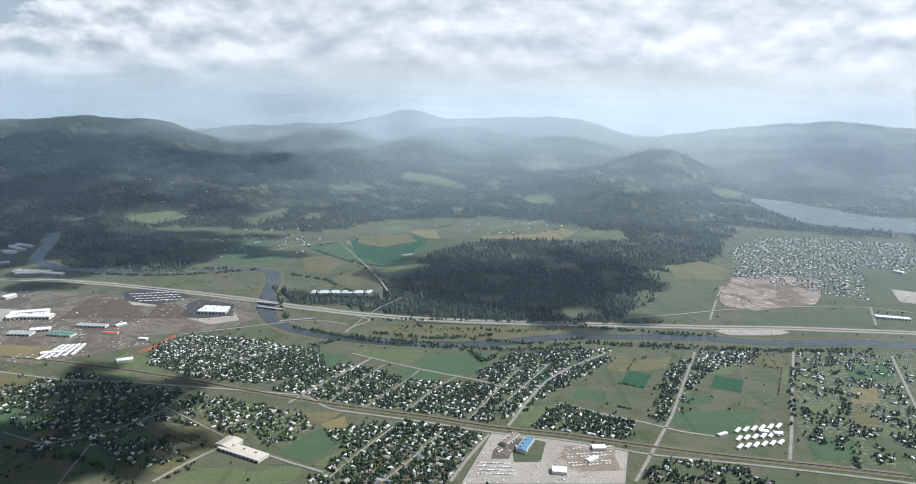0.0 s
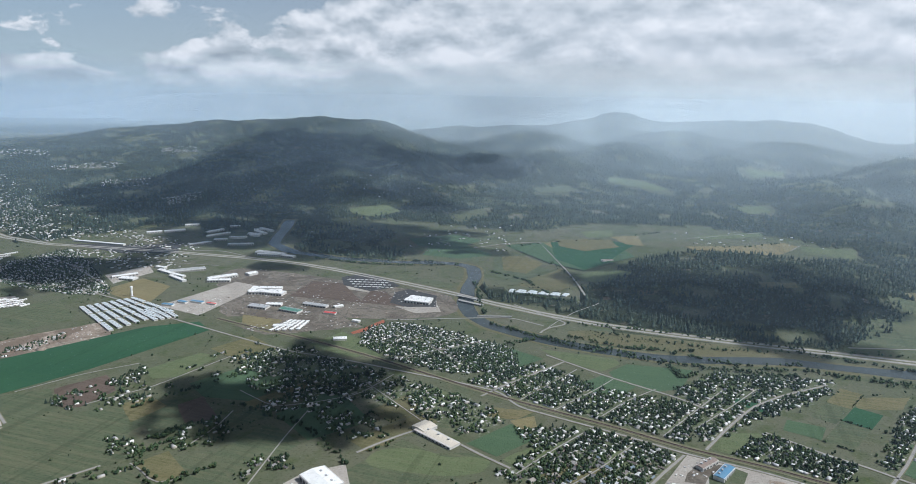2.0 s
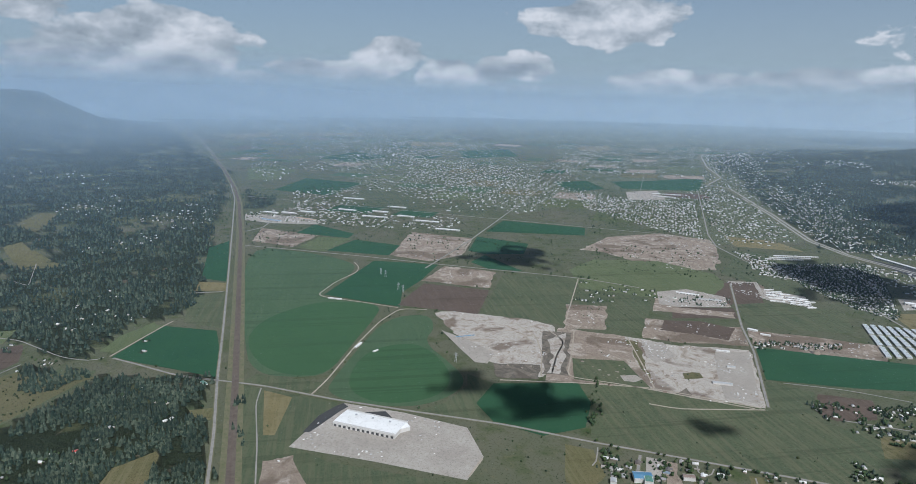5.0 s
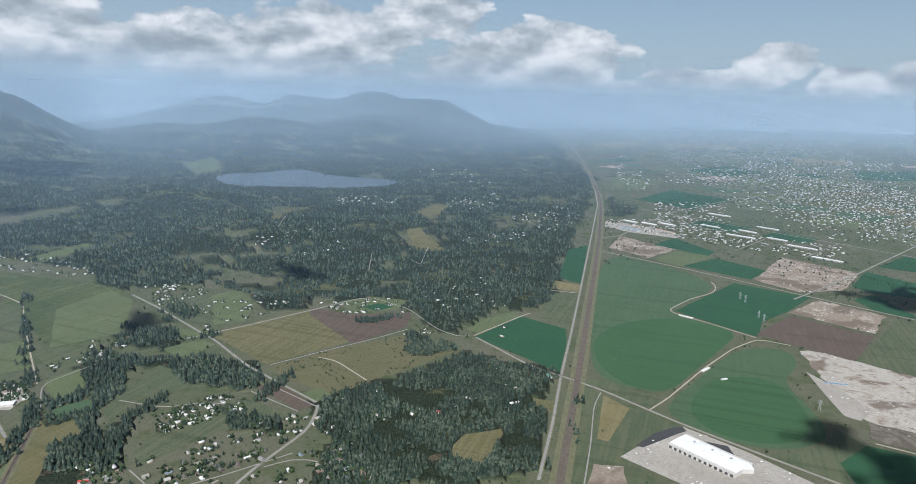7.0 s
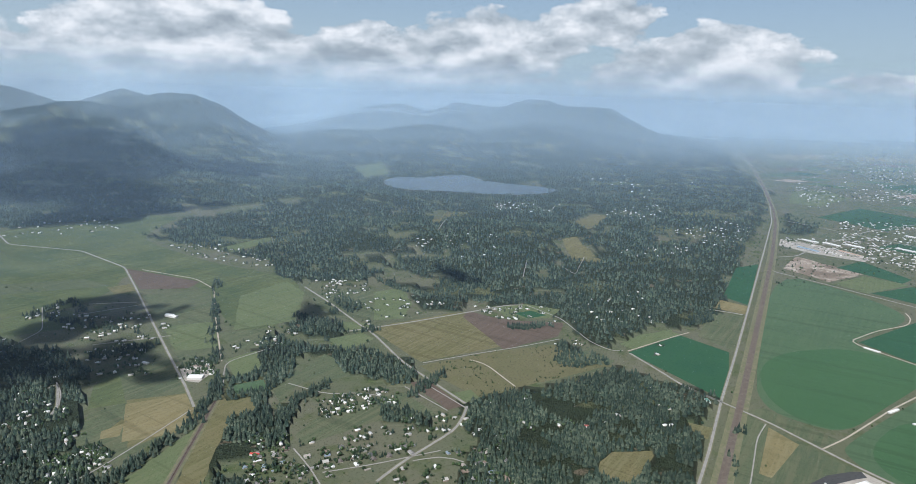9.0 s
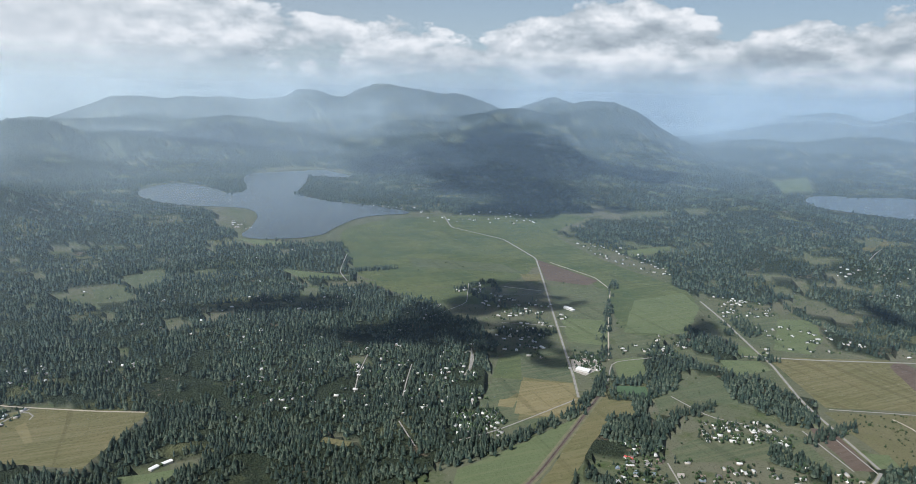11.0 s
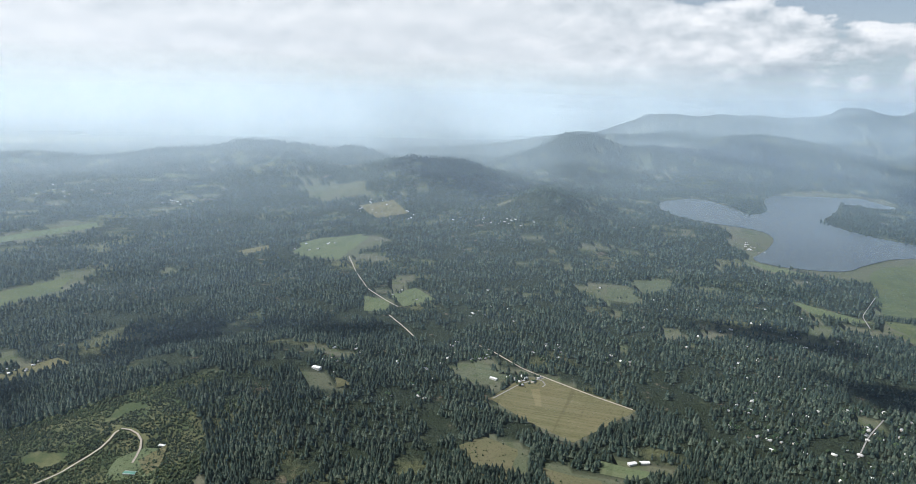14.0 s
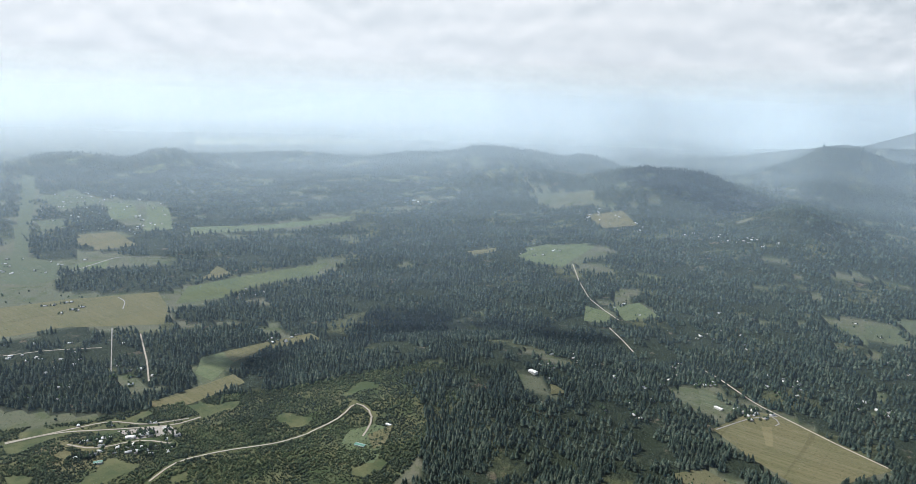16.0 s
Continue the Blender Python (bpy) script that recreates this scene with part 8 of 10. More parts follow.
road("dirtroad", 258.0, -122.2, 265.5, -139.3, 258.3, -158.0, 244.7, -180.2, 240.2, -204.9, 239.1, -215.4, 244.4, -226.8, 235.6, -226.3, 226.3, -223.3, 221.4, -216.2, 217.6, -206.3)
road("dirtroad", 437.3, -210.6, 384.4, -188.1, 355.0, -173.9)
road("dirtroad", 337.7, -94.9, 331.1, -117.1, 313.8, -136.5, 297.0, -157.0, 295.6, -171.9)
road("dirtroad", 317.5, -114.2, 302.3, -120.6, 296.1, -139.1, 279.9, -147.5)
road("lane", 382.5, -165.7, 462.4, -203.5)
road("dirtroad", 457.3, -133.9, 447.6, -156.3, 426.8, -182.6)
road("road", 637.3, -247.8, 664.7, -302.3, 629.9, -337.7)
road("lane", 495.9, -226.9, 516.1, -238.9, 531.6, -239.5)
town(50, 1002.5, -353.1, 1142.9, -500.0, 942.5, -501.1, 733.8, -402.1, 772.9, -303.4)
town(30, 479.2, -141.1, 445.5, -194.9, 398.2, -202.0, 350.0, -173.0, 365.7, -119.7)
town(20, 329.1, -118.9, 301.6, -159.6, 272.5, -143.3, 297.6, -111.1)
town(8, 556.3, -189.6, 536.5, -219.3, 497.2, -206.4, 516.5, -178.8)
town(8, 371.9, -248.2, 357.6, -285.2, 349.6, -268.9, 362.7, -246.3)
town(14, 1002.0, -805.6, 908.9, -836.3, 835.6, -768.9, 898.8, -722.3)
town(10, 739.7, -794.2, 695.0, -814.0, 653.6, -765.9, 706.2, -758.3)
town(14, 485.8, -314.9, 465.7, -347.3, 447.5, -327.8, 463.4, -305.4)
town(24, 460.1, -860.4, 341.4, -830.3, 332.7, -793.1, 400.6, -768.7)
building("green", 216.1, -200.4, 211.2, -201.7, 2.4, 1.4)
building("white", 215.9, -221.1, 213.3, -221.7, 1.4, 1.0)
field("lawn", 759.9, -436.4, 713.9, -506.8, 693.4, -491.8, 717.0, -410.8)
field("far", 2359.8, -1392.0, 2147.0, -1925.9, 1693.3, -1819.3, 1936.3, -1400.2, 2041.6, -1202.0)
field("far", 2239.7, -2264.9, 1877.1, -3278.5, 1512.6, -2985.6, 1842.7, -2011.9)
field("far", 1498.0, -2808.6, 1194.6, -3025.1, 941.0, -2763.5, 1184.3, -2423.2)
field("far", 2104.4, -4150.5, 1099.4, -4768.7, 1100.7, -4025.3, 1720.0, -3541.7)
field("lawn", 477.6, 1285.9, 534.5, 1293.8, 493.8, 1207.0, 469.4, 1232.2)
field("olive", -1290.1, 3709.5, -1155.8, 3853.4, -739.9, 2493.7, -822.6, 2410.6)
field("dry", -680.9, 2360.4, -624.0, 2422.2, -611.0, 2293.3, -655.4, 2297.7)
field("olive", -291.8, 901.0, -260.0, 968.0, -240.8, 920.1, -261.4, 850.4)
field("olive", -414.1, 835.5, -379.7, 909.5, -361.6, 892.7, -379.9, 816.4)
town(24, -280.2, 811.0, -160.7, 880.5, -137.8, 736.6, -239.3, 697.2)
town(28, -315.8, 786.3, -170.1, 785.0, -159.4, 678.2, -263.8, 668.2)
town(22, -5.4, 905.0, 204.5, 925.2, 187.6, 844.3, 9.7, 815.2)
town(28, -568.5, 996.0, -435.1, 1097.5, -336.6, 1053.4, -423.1, 902.4)
town(36, -2579.6, 4160.6, -534.5, 1015.1, -266.0, 1349.6, -303.4, 1136.1, -570.3, 954.2)
field("olive", -430.6, 77.3, -432.3, 92.6, -424.3, 92.2, -420.4, 77.5)
water_tower(-404.5, 422.2)
pylon(-591.4, 39.2)
pylon(-583.1, 42.8)
pylon(-541.8, 50.4)
pylon(-534.7, 53.6)
pylon(-382.7, 70.9)
bridge(-129.8, 471.0, -105.2, 479.5, 1.0)
bridge(-161.1, 518.6, -138.9, 512.3, 1.6)
bridge(-156.5, 506.4, -133.6, 499.0, 1.6)
field("olive", 178.3, 619.4, 215.4, 630.8, 244.2, 617.3, 212.6, 573.6, 173.1, 561.3)
field("dry", 79.0, 616.4, 110.4, 624.6, 109.6, 609.7, 83.0, 603.4)
field("scrub", -60.8, 470.5, -1.3, 473.3, 75.6, 473.3, 117.2, 468.3, 81.8, 458.4, 7.1, 443.9, -33.2, 443.6, -58.4, 451.6)
field("green", -125.3, 764.3, -68.1, 804.1, -29.7, 764.5, -49.5, 654.1, -69.8, 628.9, -104.0, 669.3)
field("dry+", -122.5, 790.4, -61.0, 803.8, -46.0, 735.7, -78.5, 707.4, -111.4, 739.2)
field("dry+", -162.4, 678.1, -134.8, 675.4, -112.1, 647.5, -121.5, 607.4, -145.7, 618.5)
field("crop", -284.7, 723.0, -240.5, 766.7, -201.7, 747.6, -215.8, 706.2, -260.0, 690.3)
field("olive", -392.8, 650.4, -367.4, 685.0, -322.8, 667.7, -334.0, 631.3, -367.5, 621.1)
field("olive", -240.9, 670.4, -191.5, 708.7, -168.3, 677.6, -178.7, 638.7, -216.5, 632.8)
field("lawn", -421.3, 840.8, -381.3, 895.3, -356.9, 872.8, -372.8, 821.9, -405.4, 822.6)
field("dirt", 258.0, 624.5, 313.0, 648.1, 343.1, 628.4, 316.0, 585.7, 265.2, 542.8, 223.3, 534.8, 235.2, 579.0)
tree_row(90, -362.3, 621.6, -295.7, 609.5, -214.3, 626.0)
tree_row(60, -159.0, 565.9, -140.6, 515.4, -126.8, 479.4)
tree_row(120, -117.8, 460.1, -56.1, 434.0, 6.9, 421.5)
tree_row(150, 30.0, 422.9, 86.8, 439.8, 150.5, 439.3, 203.9, 433.7, 282.1, 433.1)
tree_row(90, -62.0, 479.8, 7.4, 484.7, 94.1, 481.2, 161.8, 490.0)
tree_row(60, -9.2, 448.8, 46.5, 434.9, 88.5, 449.2)
tree_row(60, -153.9, 606.8, -117.9, 588.5, -91.1, 553.0)
tree_row(26, -169.0, 719.9, -125.3, 764.3, -68.1, 804.1)
tree_row(20, -108.1, 658.1, -77.7, 603.1, -66.7, 577.2)
tree_row(26, 50.8, 784.6, 132.1, 869.8)
tree_row(24, -34.7, 849.9, -5.2, 882.8)
road("lane", 357.1, 791.0, 342.9, 700.2, 343.1, 628.4)
road("lane", 395.7, 830.1, 390.0, 732.4, 390.8, 643.6)
road("lane", 434.2, 834.4, 430.9, 736.4, 439.3, 696.1)
road("lane", 302.8, 723.8, 324.3, 672.9, 343.2, 607.5)
building("white", 439.5, 668.7, 443.8, 659.6, 6, 3)
building("white", 329.1, 511.7, 353.0, 506.1, 6, 2.5)
building("white", -194.8, 493.0, -176.0, 491.4, 9, 3)
building("white", -402.0, 589.1, -369.6, 587.7, 9, 3.5)
field("asphalt", -277.0, 538.0, -261.5, 557.4, -230.2, 541.8, -215.6, 529.2, -233.5, 505.2, -262.8, 514.0)
field("asphalt", -212.6, 509.9, -206.2, 523.2, -176.8, 512.6, -167.2, 483.5, -188.0, 475.0, -205.4, 480.7)
# parked trailers on the lot, built as rows of tiny white sheds
building("white", -268.2, 531.8, -265.7, 532.7, 1.0, 0.7)
building("white", -262.7, 525.5, -260.3, 526.3, 1.0, 0.7)
building("white", -257.5, 519.3, -255.0, 520.1, 1.0, 0.7)
building("white", -252.3, 513.2, -249.9, 514.0, 1.0, 0.7)
building("white", -264.3, 532.8, -261.9, 533.7, 1.0, 0.7)
building("white", -259.0, 526.4, -256.5, 527.3, 1.0, 0.7)
building("white", -253.7, 520.2, -251.3, 521.1, 1.0, 0.7)
building("white", -248.5, 514.1, -246.1, 515.0, 1.0, 0.7)
building("white", -260.5, 533.8, -258.0, 534.7, 1.0, 0.7)
building("white", -255.1, 527.4, -252.7, 528.3, 1.0, 0.7)
building("white", -249.9, 521.2, -247.5, 522.0, 1.0, 0.7)
building("white", -244.8, 515.1, -242.4, 515.9, 1.0, 0.7)
building("white", -256.6, 534.8, -254.2, 535.7, 1.0, 0.7)
building("white", -251.3, 528.4, -248.9, 529.3, 1.0, 0.7)
building("white", -246.1, 522.1, -243.7, 523.0, 1.0, 0.7)
building("white", -241.1, 516.0, -238.6, 516.8, 1.0, 0.7)
building("white", -252.8, 535.8, -250.3, 536.7, 1.0, 0.7)
building("white", -247.5, 529.4, -245.0, 530.2, 1.0, 0.7)
building("white", -242.3, 523.1, -239.9, 523.9, 1.0, 0.7)
building("white", -237.3, 516.9, -234.9, 517.8, 1.0, 0.7)
building("white", -248.9, 536.8, -246.4, 537.7, 1.0, 0.7)
building("white", -243.6, 530.3, -241.2, 531.2, 1.0, 0.7)
building("white", -238.5, 524.0, -236.1, 524.9, 1.0, 0.7)
building("white", -233.5, 517.9, -231.1, 518.7, 1.0, 0.7)
building("white", -245.0, 537.8, -242.5, 538.7, 1.0, 0.7)
building("white", -239.8, 531.3, -237.3, 532.2, 1.0, 0.7)
building("white", -234.7, 525.0, -232.2, 525.9, 1.0, 0.7)
building("white", -229.7, 518.8, -227.3, 519.6, 1.0, 0.7)
building("white", -241.1, 538.8, -238.5, 539.7, 1.0, 0.7)
building("white", -235.9, 532.3, -233.4, 533.2, 1.0, 0.7)
building("white", -230.8, 526.0, -228.4, 526.8, 1.0, 0.7)
building("white", -225.9, 519.8, -223.4, 520.6, 1.0, 0.7)
building("white", -237.1, 539.8, -234.6, 540.7, 1.0, 0.7)
building("white", -232.0, 533.3, -229.5, 534.2, 1.0, 0.7)
building("white", -227.0, 526.9, -224.5, 527.8, 1.0, 0.7)
building("white", -222.1, 520.7, -219.6, 521.5, 1.0, 0.7)
field("olive+", -380.4, 144.8, -372.4, 175.7, -331.0, 174.3, -349.5, 134.9)
field("dirt+", -421.6, 160.1, -415.2, 193.4, -378.2, 180.5, -382.2, 145.9)
field("yard+", -378.9, 92.4, -372.5, 120.3, -352.2, 114.3, -356.9, 91.8)
field("gravel+", -440.2, 71.1, -419.8, 85.7, -394.6, 98.2, -378.2, 89.7, -381.4, 82.5, -410.6, 76.5)
field("scrub+", -409.9, 193.2, -404.5, 199.7, -336.7, 178.5, -360.6, 182.5)
field("yard+", -432.6, 140.9, -424.5, 159.5, -355.2, 132.6, -358.6, 118.6)
field("quarry+", -414.0, 139.6, -423.9, 154.9, -384.3, 141.1, -356.9, 128.9, -360.0, 121.9, -387.5, 133.7)
field("gravel+", -403.7, 201.5, -400.1, 215.9, -376.2, 212.1, -366.6, 193.9, -378.4, 193.5)
field("scrub+", -350.4, 203.0, -350.0, 213.9, -341.9, 212.6, -342.8, 201.2)
field("yard+", -329.9, 193.9, -320.3, 194.0, -317.5, 189.9, -322.5, 184.9)
field("gravel+", -381.7, 243.1, -376.5, 264.2, -306.1, 225.7, -313.5, 209.1, -347.6, 224.3)
field("gravel+", -351.1, 163.9, -350.8, 173.6, -344.1, 175.1, -341.0, 168.8, -343.6, 163.1)
field("plowed", -444.5, 239.3, -437.7, 266.9, -421.3, 282.5, -398.9, 263.8, -412.1, 246.7, -423.9, 226.0)
field("dirt+", -480.8, 247.5, -454.2, 302.2, -442.4, 296.2, -466.1, 240.0)
field("gravel+", -515.6, 268.0, -520.7, 297.7, -494.6, 319.0, -468.0, 305.2, -473.3, 265.5, -482.0, 253.6)
field("olive", -503.2, 194.2, -500.7, 208.7, -473.4, 202.4, -435.6, 181.7, -441.5, 168.1)
road("dirtroad", -443.7, 127.5, -422.9, 133.5, -390.1, 128.0, -354.8, 116.6)
road("dirtroad", -429.5, 163.5, -382.6, 144.9, -353.6, 132.0, -339.1, 160.3, -327.6, 177.6, -299.4, 220.1)
road("dirtroad", -414.1, 196.0, -365.1, 184.7, -326.8, 175.2)
road("dirtroad", -442.0, 144.0, -409.6, 149.7, -386.3, 136.4, -358.9, 124.5)
road("dirtroad", -438.4, 103.5, -433.2, 124.4, -406.9, 128.4)
building("grey", -333.3, 213.3, -328.8, 223.2, 2.5, 1.5)
building("white", -380.3, 243.2, -377.0, 250.8, 2, 1.5)
building("grey", -354.2, 235.2, -352.4, 239.5, 2, 1.5)
# narrow blue pond in the quarry, built as a low blue-roofed block
building("blue", -425.2, 78.7, -427.5, 92.0, 1.4, 0.5)
building("white", -509.6, 282.5, -499.2, 297.5, 3, 1.6)
building("grey", -489.3, 291.7, -482.5, 308.3, 3, 1.6)
building("white", -417.0, 288.9, -411.9, 293.5, 3, 1.6)
building("white", -406.2, 292.2, -402.3, 297.6, 2, 1.4)
building("white", -511.1, 365.9, -510.0, 374.5, 1.6, 1.2)
building("white", -496.0, 357.9, -495.3, 365.3, 1.6, 1.2)
building("white", -503.2, 368.2, -502.0, 376.8, 1.6, 1.2)
building("white", -488.4, 360.3, -487.6, 367.6, 1.6, 1.2)
building("white", -495.3, 370.6, -494.2, 379.1, 1.6, 1.2)
building("white", -480.9, 362.7, -480.1, 369.9, 1.6, 1.2)
building("white", -487.6, 372.9, -486.4, 381.3, 1.6, 1.2)
building("white", -473.5, 365.0, -472.7, 372.2, 1.6, 1.2)
building("white", -480.1, 375.2, -478.9, 383.5, 1.6, 1.2)
building("white", -466.3, 367.3, -465.4, 374.4, 1.6, 1.2)
building("white", -472.7, 377.4, -471.4, 385.7, 1.6, 1.2)
building("white", -459.1, 369.5, -458.3, 376.6, 1.6, 1.2)
field("plowed", -537.4, 342.6, -533.6, 370.4, -476.3, 342.9, -475.3, 315.8)
town(204, -2389.6, -279.8, -2378.1, 195.0, -1467.1, 149.5, -1430.4, -84.6, -1559.2, -188.2)
town(187, -1199.7, 120.6, -1271.4, 465.9, -941.3, 308.7, -917.1, 155.5, -1013.2, 100.4)
town(340, -2433.8, 1397.9, -3248.4, 2207.1, -1355.7, 1046.0, -1123.8, 811.9, -1239.0, 801.8)
town(204, -1130.2, 802.2, -1143.4, 915.7, -792.4, 729.8, -608.4, 640.6, -655.6, 568.3)
town(153, -652.2, 426.1, -618.2, 451.6, -532.2, 419.0, -556.1, 392.8)
town(255, -1190.1, 700.3, -1125.2, 729.1, -746.7, 562.9, -675.9, 492.8, -703.0, 441.5, -868.6, 519.0)
town(102, -2104.3, 771.5, -2218.7, 943.8, -1344.3, 599.8, -1271.4, 465.9)
town(204, -625.9, 543.2, -575.7, 626.3, -472.6, 602.5, -432.3, 513.5, -493.2, 483.5)
town(102, -1000.7, 510.9, -1190.1, 700.3, -918.6, 552.8, -884.9, 471.9)
town(68, -1559.2, -188.2, -1599.7, -133.6, -1340.9, -80.2, -1206.5, -119.6)
town(136, -3980.4, 1692.2, -3811.7, 2924.9, -2431.4, 1806.9, -2464.8, 1098.2)
field("gravel", -1112.1, 502.3, -1126.4, 568.5, -1022.8, 533.3, -1015.9, 464.3)
building("white", -1084.0, 539.0, -1062.9, 580.1, 4, 2)
building("white", -1055.5, 527.2, -1037.8, 558.3, 3, 2)
field("dirt", -717.0, 383.2, -689.6, 424.9, -604.2, 380.5, -601.2, 335.8, -651.0, 341.0)
field("tan", -737.2, 462.6, -698.5, 508.9, -647.2, 506.9, -678.9, 443.2)
field("olive", -659.6, 435.0, -613.6, 481.2, -585.5, 428.3, -629.2, 423.2)
field("asphalt", -615.1, 552.0, -544.0, 574.9, -502.2, 601.6, -475.0, 561.8, -526.5, 539.9)
field("gravel", -475.1, 466.4, -463.1, 508.0, -442.1, 489.7, -446.4, 446.4)
building("white", -459.3, 458.8, -447.4, 476.5, 5, 2.5)
building("white", -452.8, 503.4, -441.6, 502.1, 4, 2.5)
building("white", -421.0, 487.1, -405.8, 483.4, 4, 2.5)
building("white", -376.7, 487.1, -363.4, 505.4, 7, 3)
building("white", -395.1, 582.1, -371.1, 587.1, 6, 3)
building("white", -326.7, 471.0, -303.2, 479.3, 7, 3)
building("white", -258.6, 396.3, -245.8, 401.0, 4, 2)
road("lane", -588.3, 503.0, -522.0, 478.6, -445.4, 438.4)
road("lane", -508.1, 513.6, -479.6, 517.3, -450.7, 526.3, -402.3, 532.4)
road("road", -563.4, 567.4, -484.5, 572.6, -438.8, 586.6, -367.6, 565.5, -293.9, 566.5)
road("lane", -1143.1, 782.5, -825.7, 643.3, -625.9, 543.2)
road("lane", -1675.2, 372.8, -1578.4, 461.1, -1486.7, 544.9)
road("lane", -1351.3, 189.2, -1253.4, 267.0, -1287.3, 410.9)
road("lane", -1036.8, 400.1, -981.3, 464.1, -898.3, 519.7)
road("lane", -866.1, 369.2, -782.8, 462.9)
road("lane", -172.9, -376.4, -166.8, -358.2, -157.4, -342.9)
road("lane", -128.5, -364.7, -118.2, -343.7, -107.8, -321.2)
road("lane", -84.8, -334.6, -94.8, -362.1, -107.7, -388.1)
road("lane", -97.9, -298.0, -97.2, -268.7)
road("dirtroad", -256.7, -499.5, -283.9, -474.9)
town(14, -91.5, -409.1, -153.3, -371.3, -124.4, -287.6, -74.1, -309.7)
town(24, -131.3, -296.4, -149.7, -286.3, -140.4, -264.2, -123.3, -274.1)
town(14, -239.4, -353.5, -245.4, -333.7, -227.1, -312.0, -218.5, -320.3)
field("dry", -182.1, -323.2, -206.2, -306.4, -194.2, -278.5, -174.7, -274.6, -155.1, -276.9)
field("tan", -156.4, -301.5, -167.1, -300.3, -158.7, -290.3, -151.7, -294.6)
field("gravel", -225.5, -336.4, -239.8, -332.1, -231.4, -317.8, -216.5, -317.3)
building("brown", -228.8, -333.2, -233.3, -326.3, 3, 1.6)
building("white", -276.1, -431.2, -278.3, -425.2, 3, 1.4)
building("white", -215.2, -362.4, -216.2, -358.7, 2, 1.3)
road("dirtroad", 338.9, -95.3, 334.3, -108.2, 330.1, -122.0, 324.8, -138.9, 307.5, -147.7, 298.1, -167.0)
field("dry", 321.5, -103.5, 322.1, -121.3, 301.7, -128.2, 285.2, -115.5, 295.9, -98.6)
field("dry", 331.2, -159.9, 330.0, -185.8, 331.2, -212.4, 315.6, -209.6, 313.3, -176.0, 317.1, -158.8)
field("gravel", 312.0, -135.7, 299.1, -155.2, 287.3, -154.5, 298.1, -137.3)
town(20, 333.2, -123.2, 304.6, -161.3, 273.0, -146.4, 295.7, -112.7)
building("white", 301.1, -134.6, 299.2, -137.8, 2, 1.3)
building("green", 289.0, -114.7, 287.2, -117.6, 2, 1.2)
field("olive", 1135.2, -403.4, 1165.5, -471.6, 1023.1, -451.3, 983.4, -374.8)
field("lawn", 1021.1, -453.7, 968.6, -471.1, 862.3, -425.9, 869.6, -391.8)
field("lawn", 968.5, -488.4, 909.1, -489.9, 789.5, -430.3, 832.6, -419.9)
field("dry", 800.0, -321.9, 788.4, -359.5, 702.2, -342.2, 710.0, -301.3)
field("olive", 915.7, -322.6, 915.9, -353.6, 852.6, -333.4, 853.2, -305.8)
town(40, 1142.6, -404.5, 1138.6, -507.4, 963.0, -521.4, 784.1, -430.3, 811.8, -319.3)
town(16, 739.6, -226.1, 679.9, -286.8, 623.2, -261.9, 668.0, -202.7)
town(14, 472.2, -873.6, 346.5, -841.7, 332.7, -793.1, 400.6, -768.7)
field("dry", 428.4, -827.7, 392.5, -861.7, 348.3, -813.7, 378.5, -779.8)
field("dry", -849.0, -364.4, -924.9, -368.5, -923.2, -347.2, -785.1, -319.1)
field("olive", 44.1, -616.9, 14.6, -640.9, 1.8, -608.9, 26.8, -581.8)
field("lawn", 402.9, -633.9, 395.2, -666.8, 359.6, -705.5, 343.6, -622.4, 375.4, -599.8)
field("olive+", 27.1, 298.2, 34.4, 305.0, 43.9, 300.9, 39.3, 282.4, 26.9, 281.4)
field("yard+", 17.9, 292.3, 24.7, 304.6, 34.9, 303.9, 28.2, 294.0, 25.0, 284.1, 17.2, 284.9)
building("grey", 25.9, 300.2, 31.1, 304.5, 3, 1.6)
building("white", 65.2, 293.6, 71.6, 294.1, 4, 2.0)
building("white", 61.7, 282.0, 66.4, 285.7, 3, 1.6)
field("dirt+", 52.2, 297.9, 76.7, 298.6, 74.5, 276.5, 54.3, 273.3, 47.0, 282.6)
# rows of parked vehicles on the yard, built as tiny sheds
building("grey", 9.8, 280.1, 10.9, 280.3, 0.5, 0.6)
building("white", 10.5, 277.0, 11.7, 277.2, 0.5, 0.6)
building("white", 11.2, 274.0, 12.4, 274.2, 0.5, 0.6)
building("grey", 12.0, 271.0, 13.1, 271.2, 0.5, 0.6)
building("white", 11.6, 280.1, 12.7, 280.3, 0.5, 0.6)
building("white", 12.3, 277.0, 13.5, 277.2, 0.5, 0.6)
building("grey", 13.0, 273.9, 14.2, 274.1, 0.5, 0.6)
building("white", 13.7, 271.0, 14.9, 271.1, 0.5, 0.6)
building("white", 13.4, 280.0, 14.6, 280.2, 0.5, 0.6)
building("grey", 14.1, 276.9, 15.3, 277.1, 0.5, 0.6)
building("white", 14.8, 273.9, 16.0, 274.1, 0.5, 0.6)
building("white", 15.5, 270.9, 16.6, 271.1, 0.5, 0.6)
building("grey", 15.2, 280.0, 16.4, 280.1, 0.5, 0.6)
building("white", 15.9, 276.9, 17.1, 277.0, 0.5, 0.6)
building("white", 16.6, 273.8, 17.7, 274.0, 0.5, 0.6)
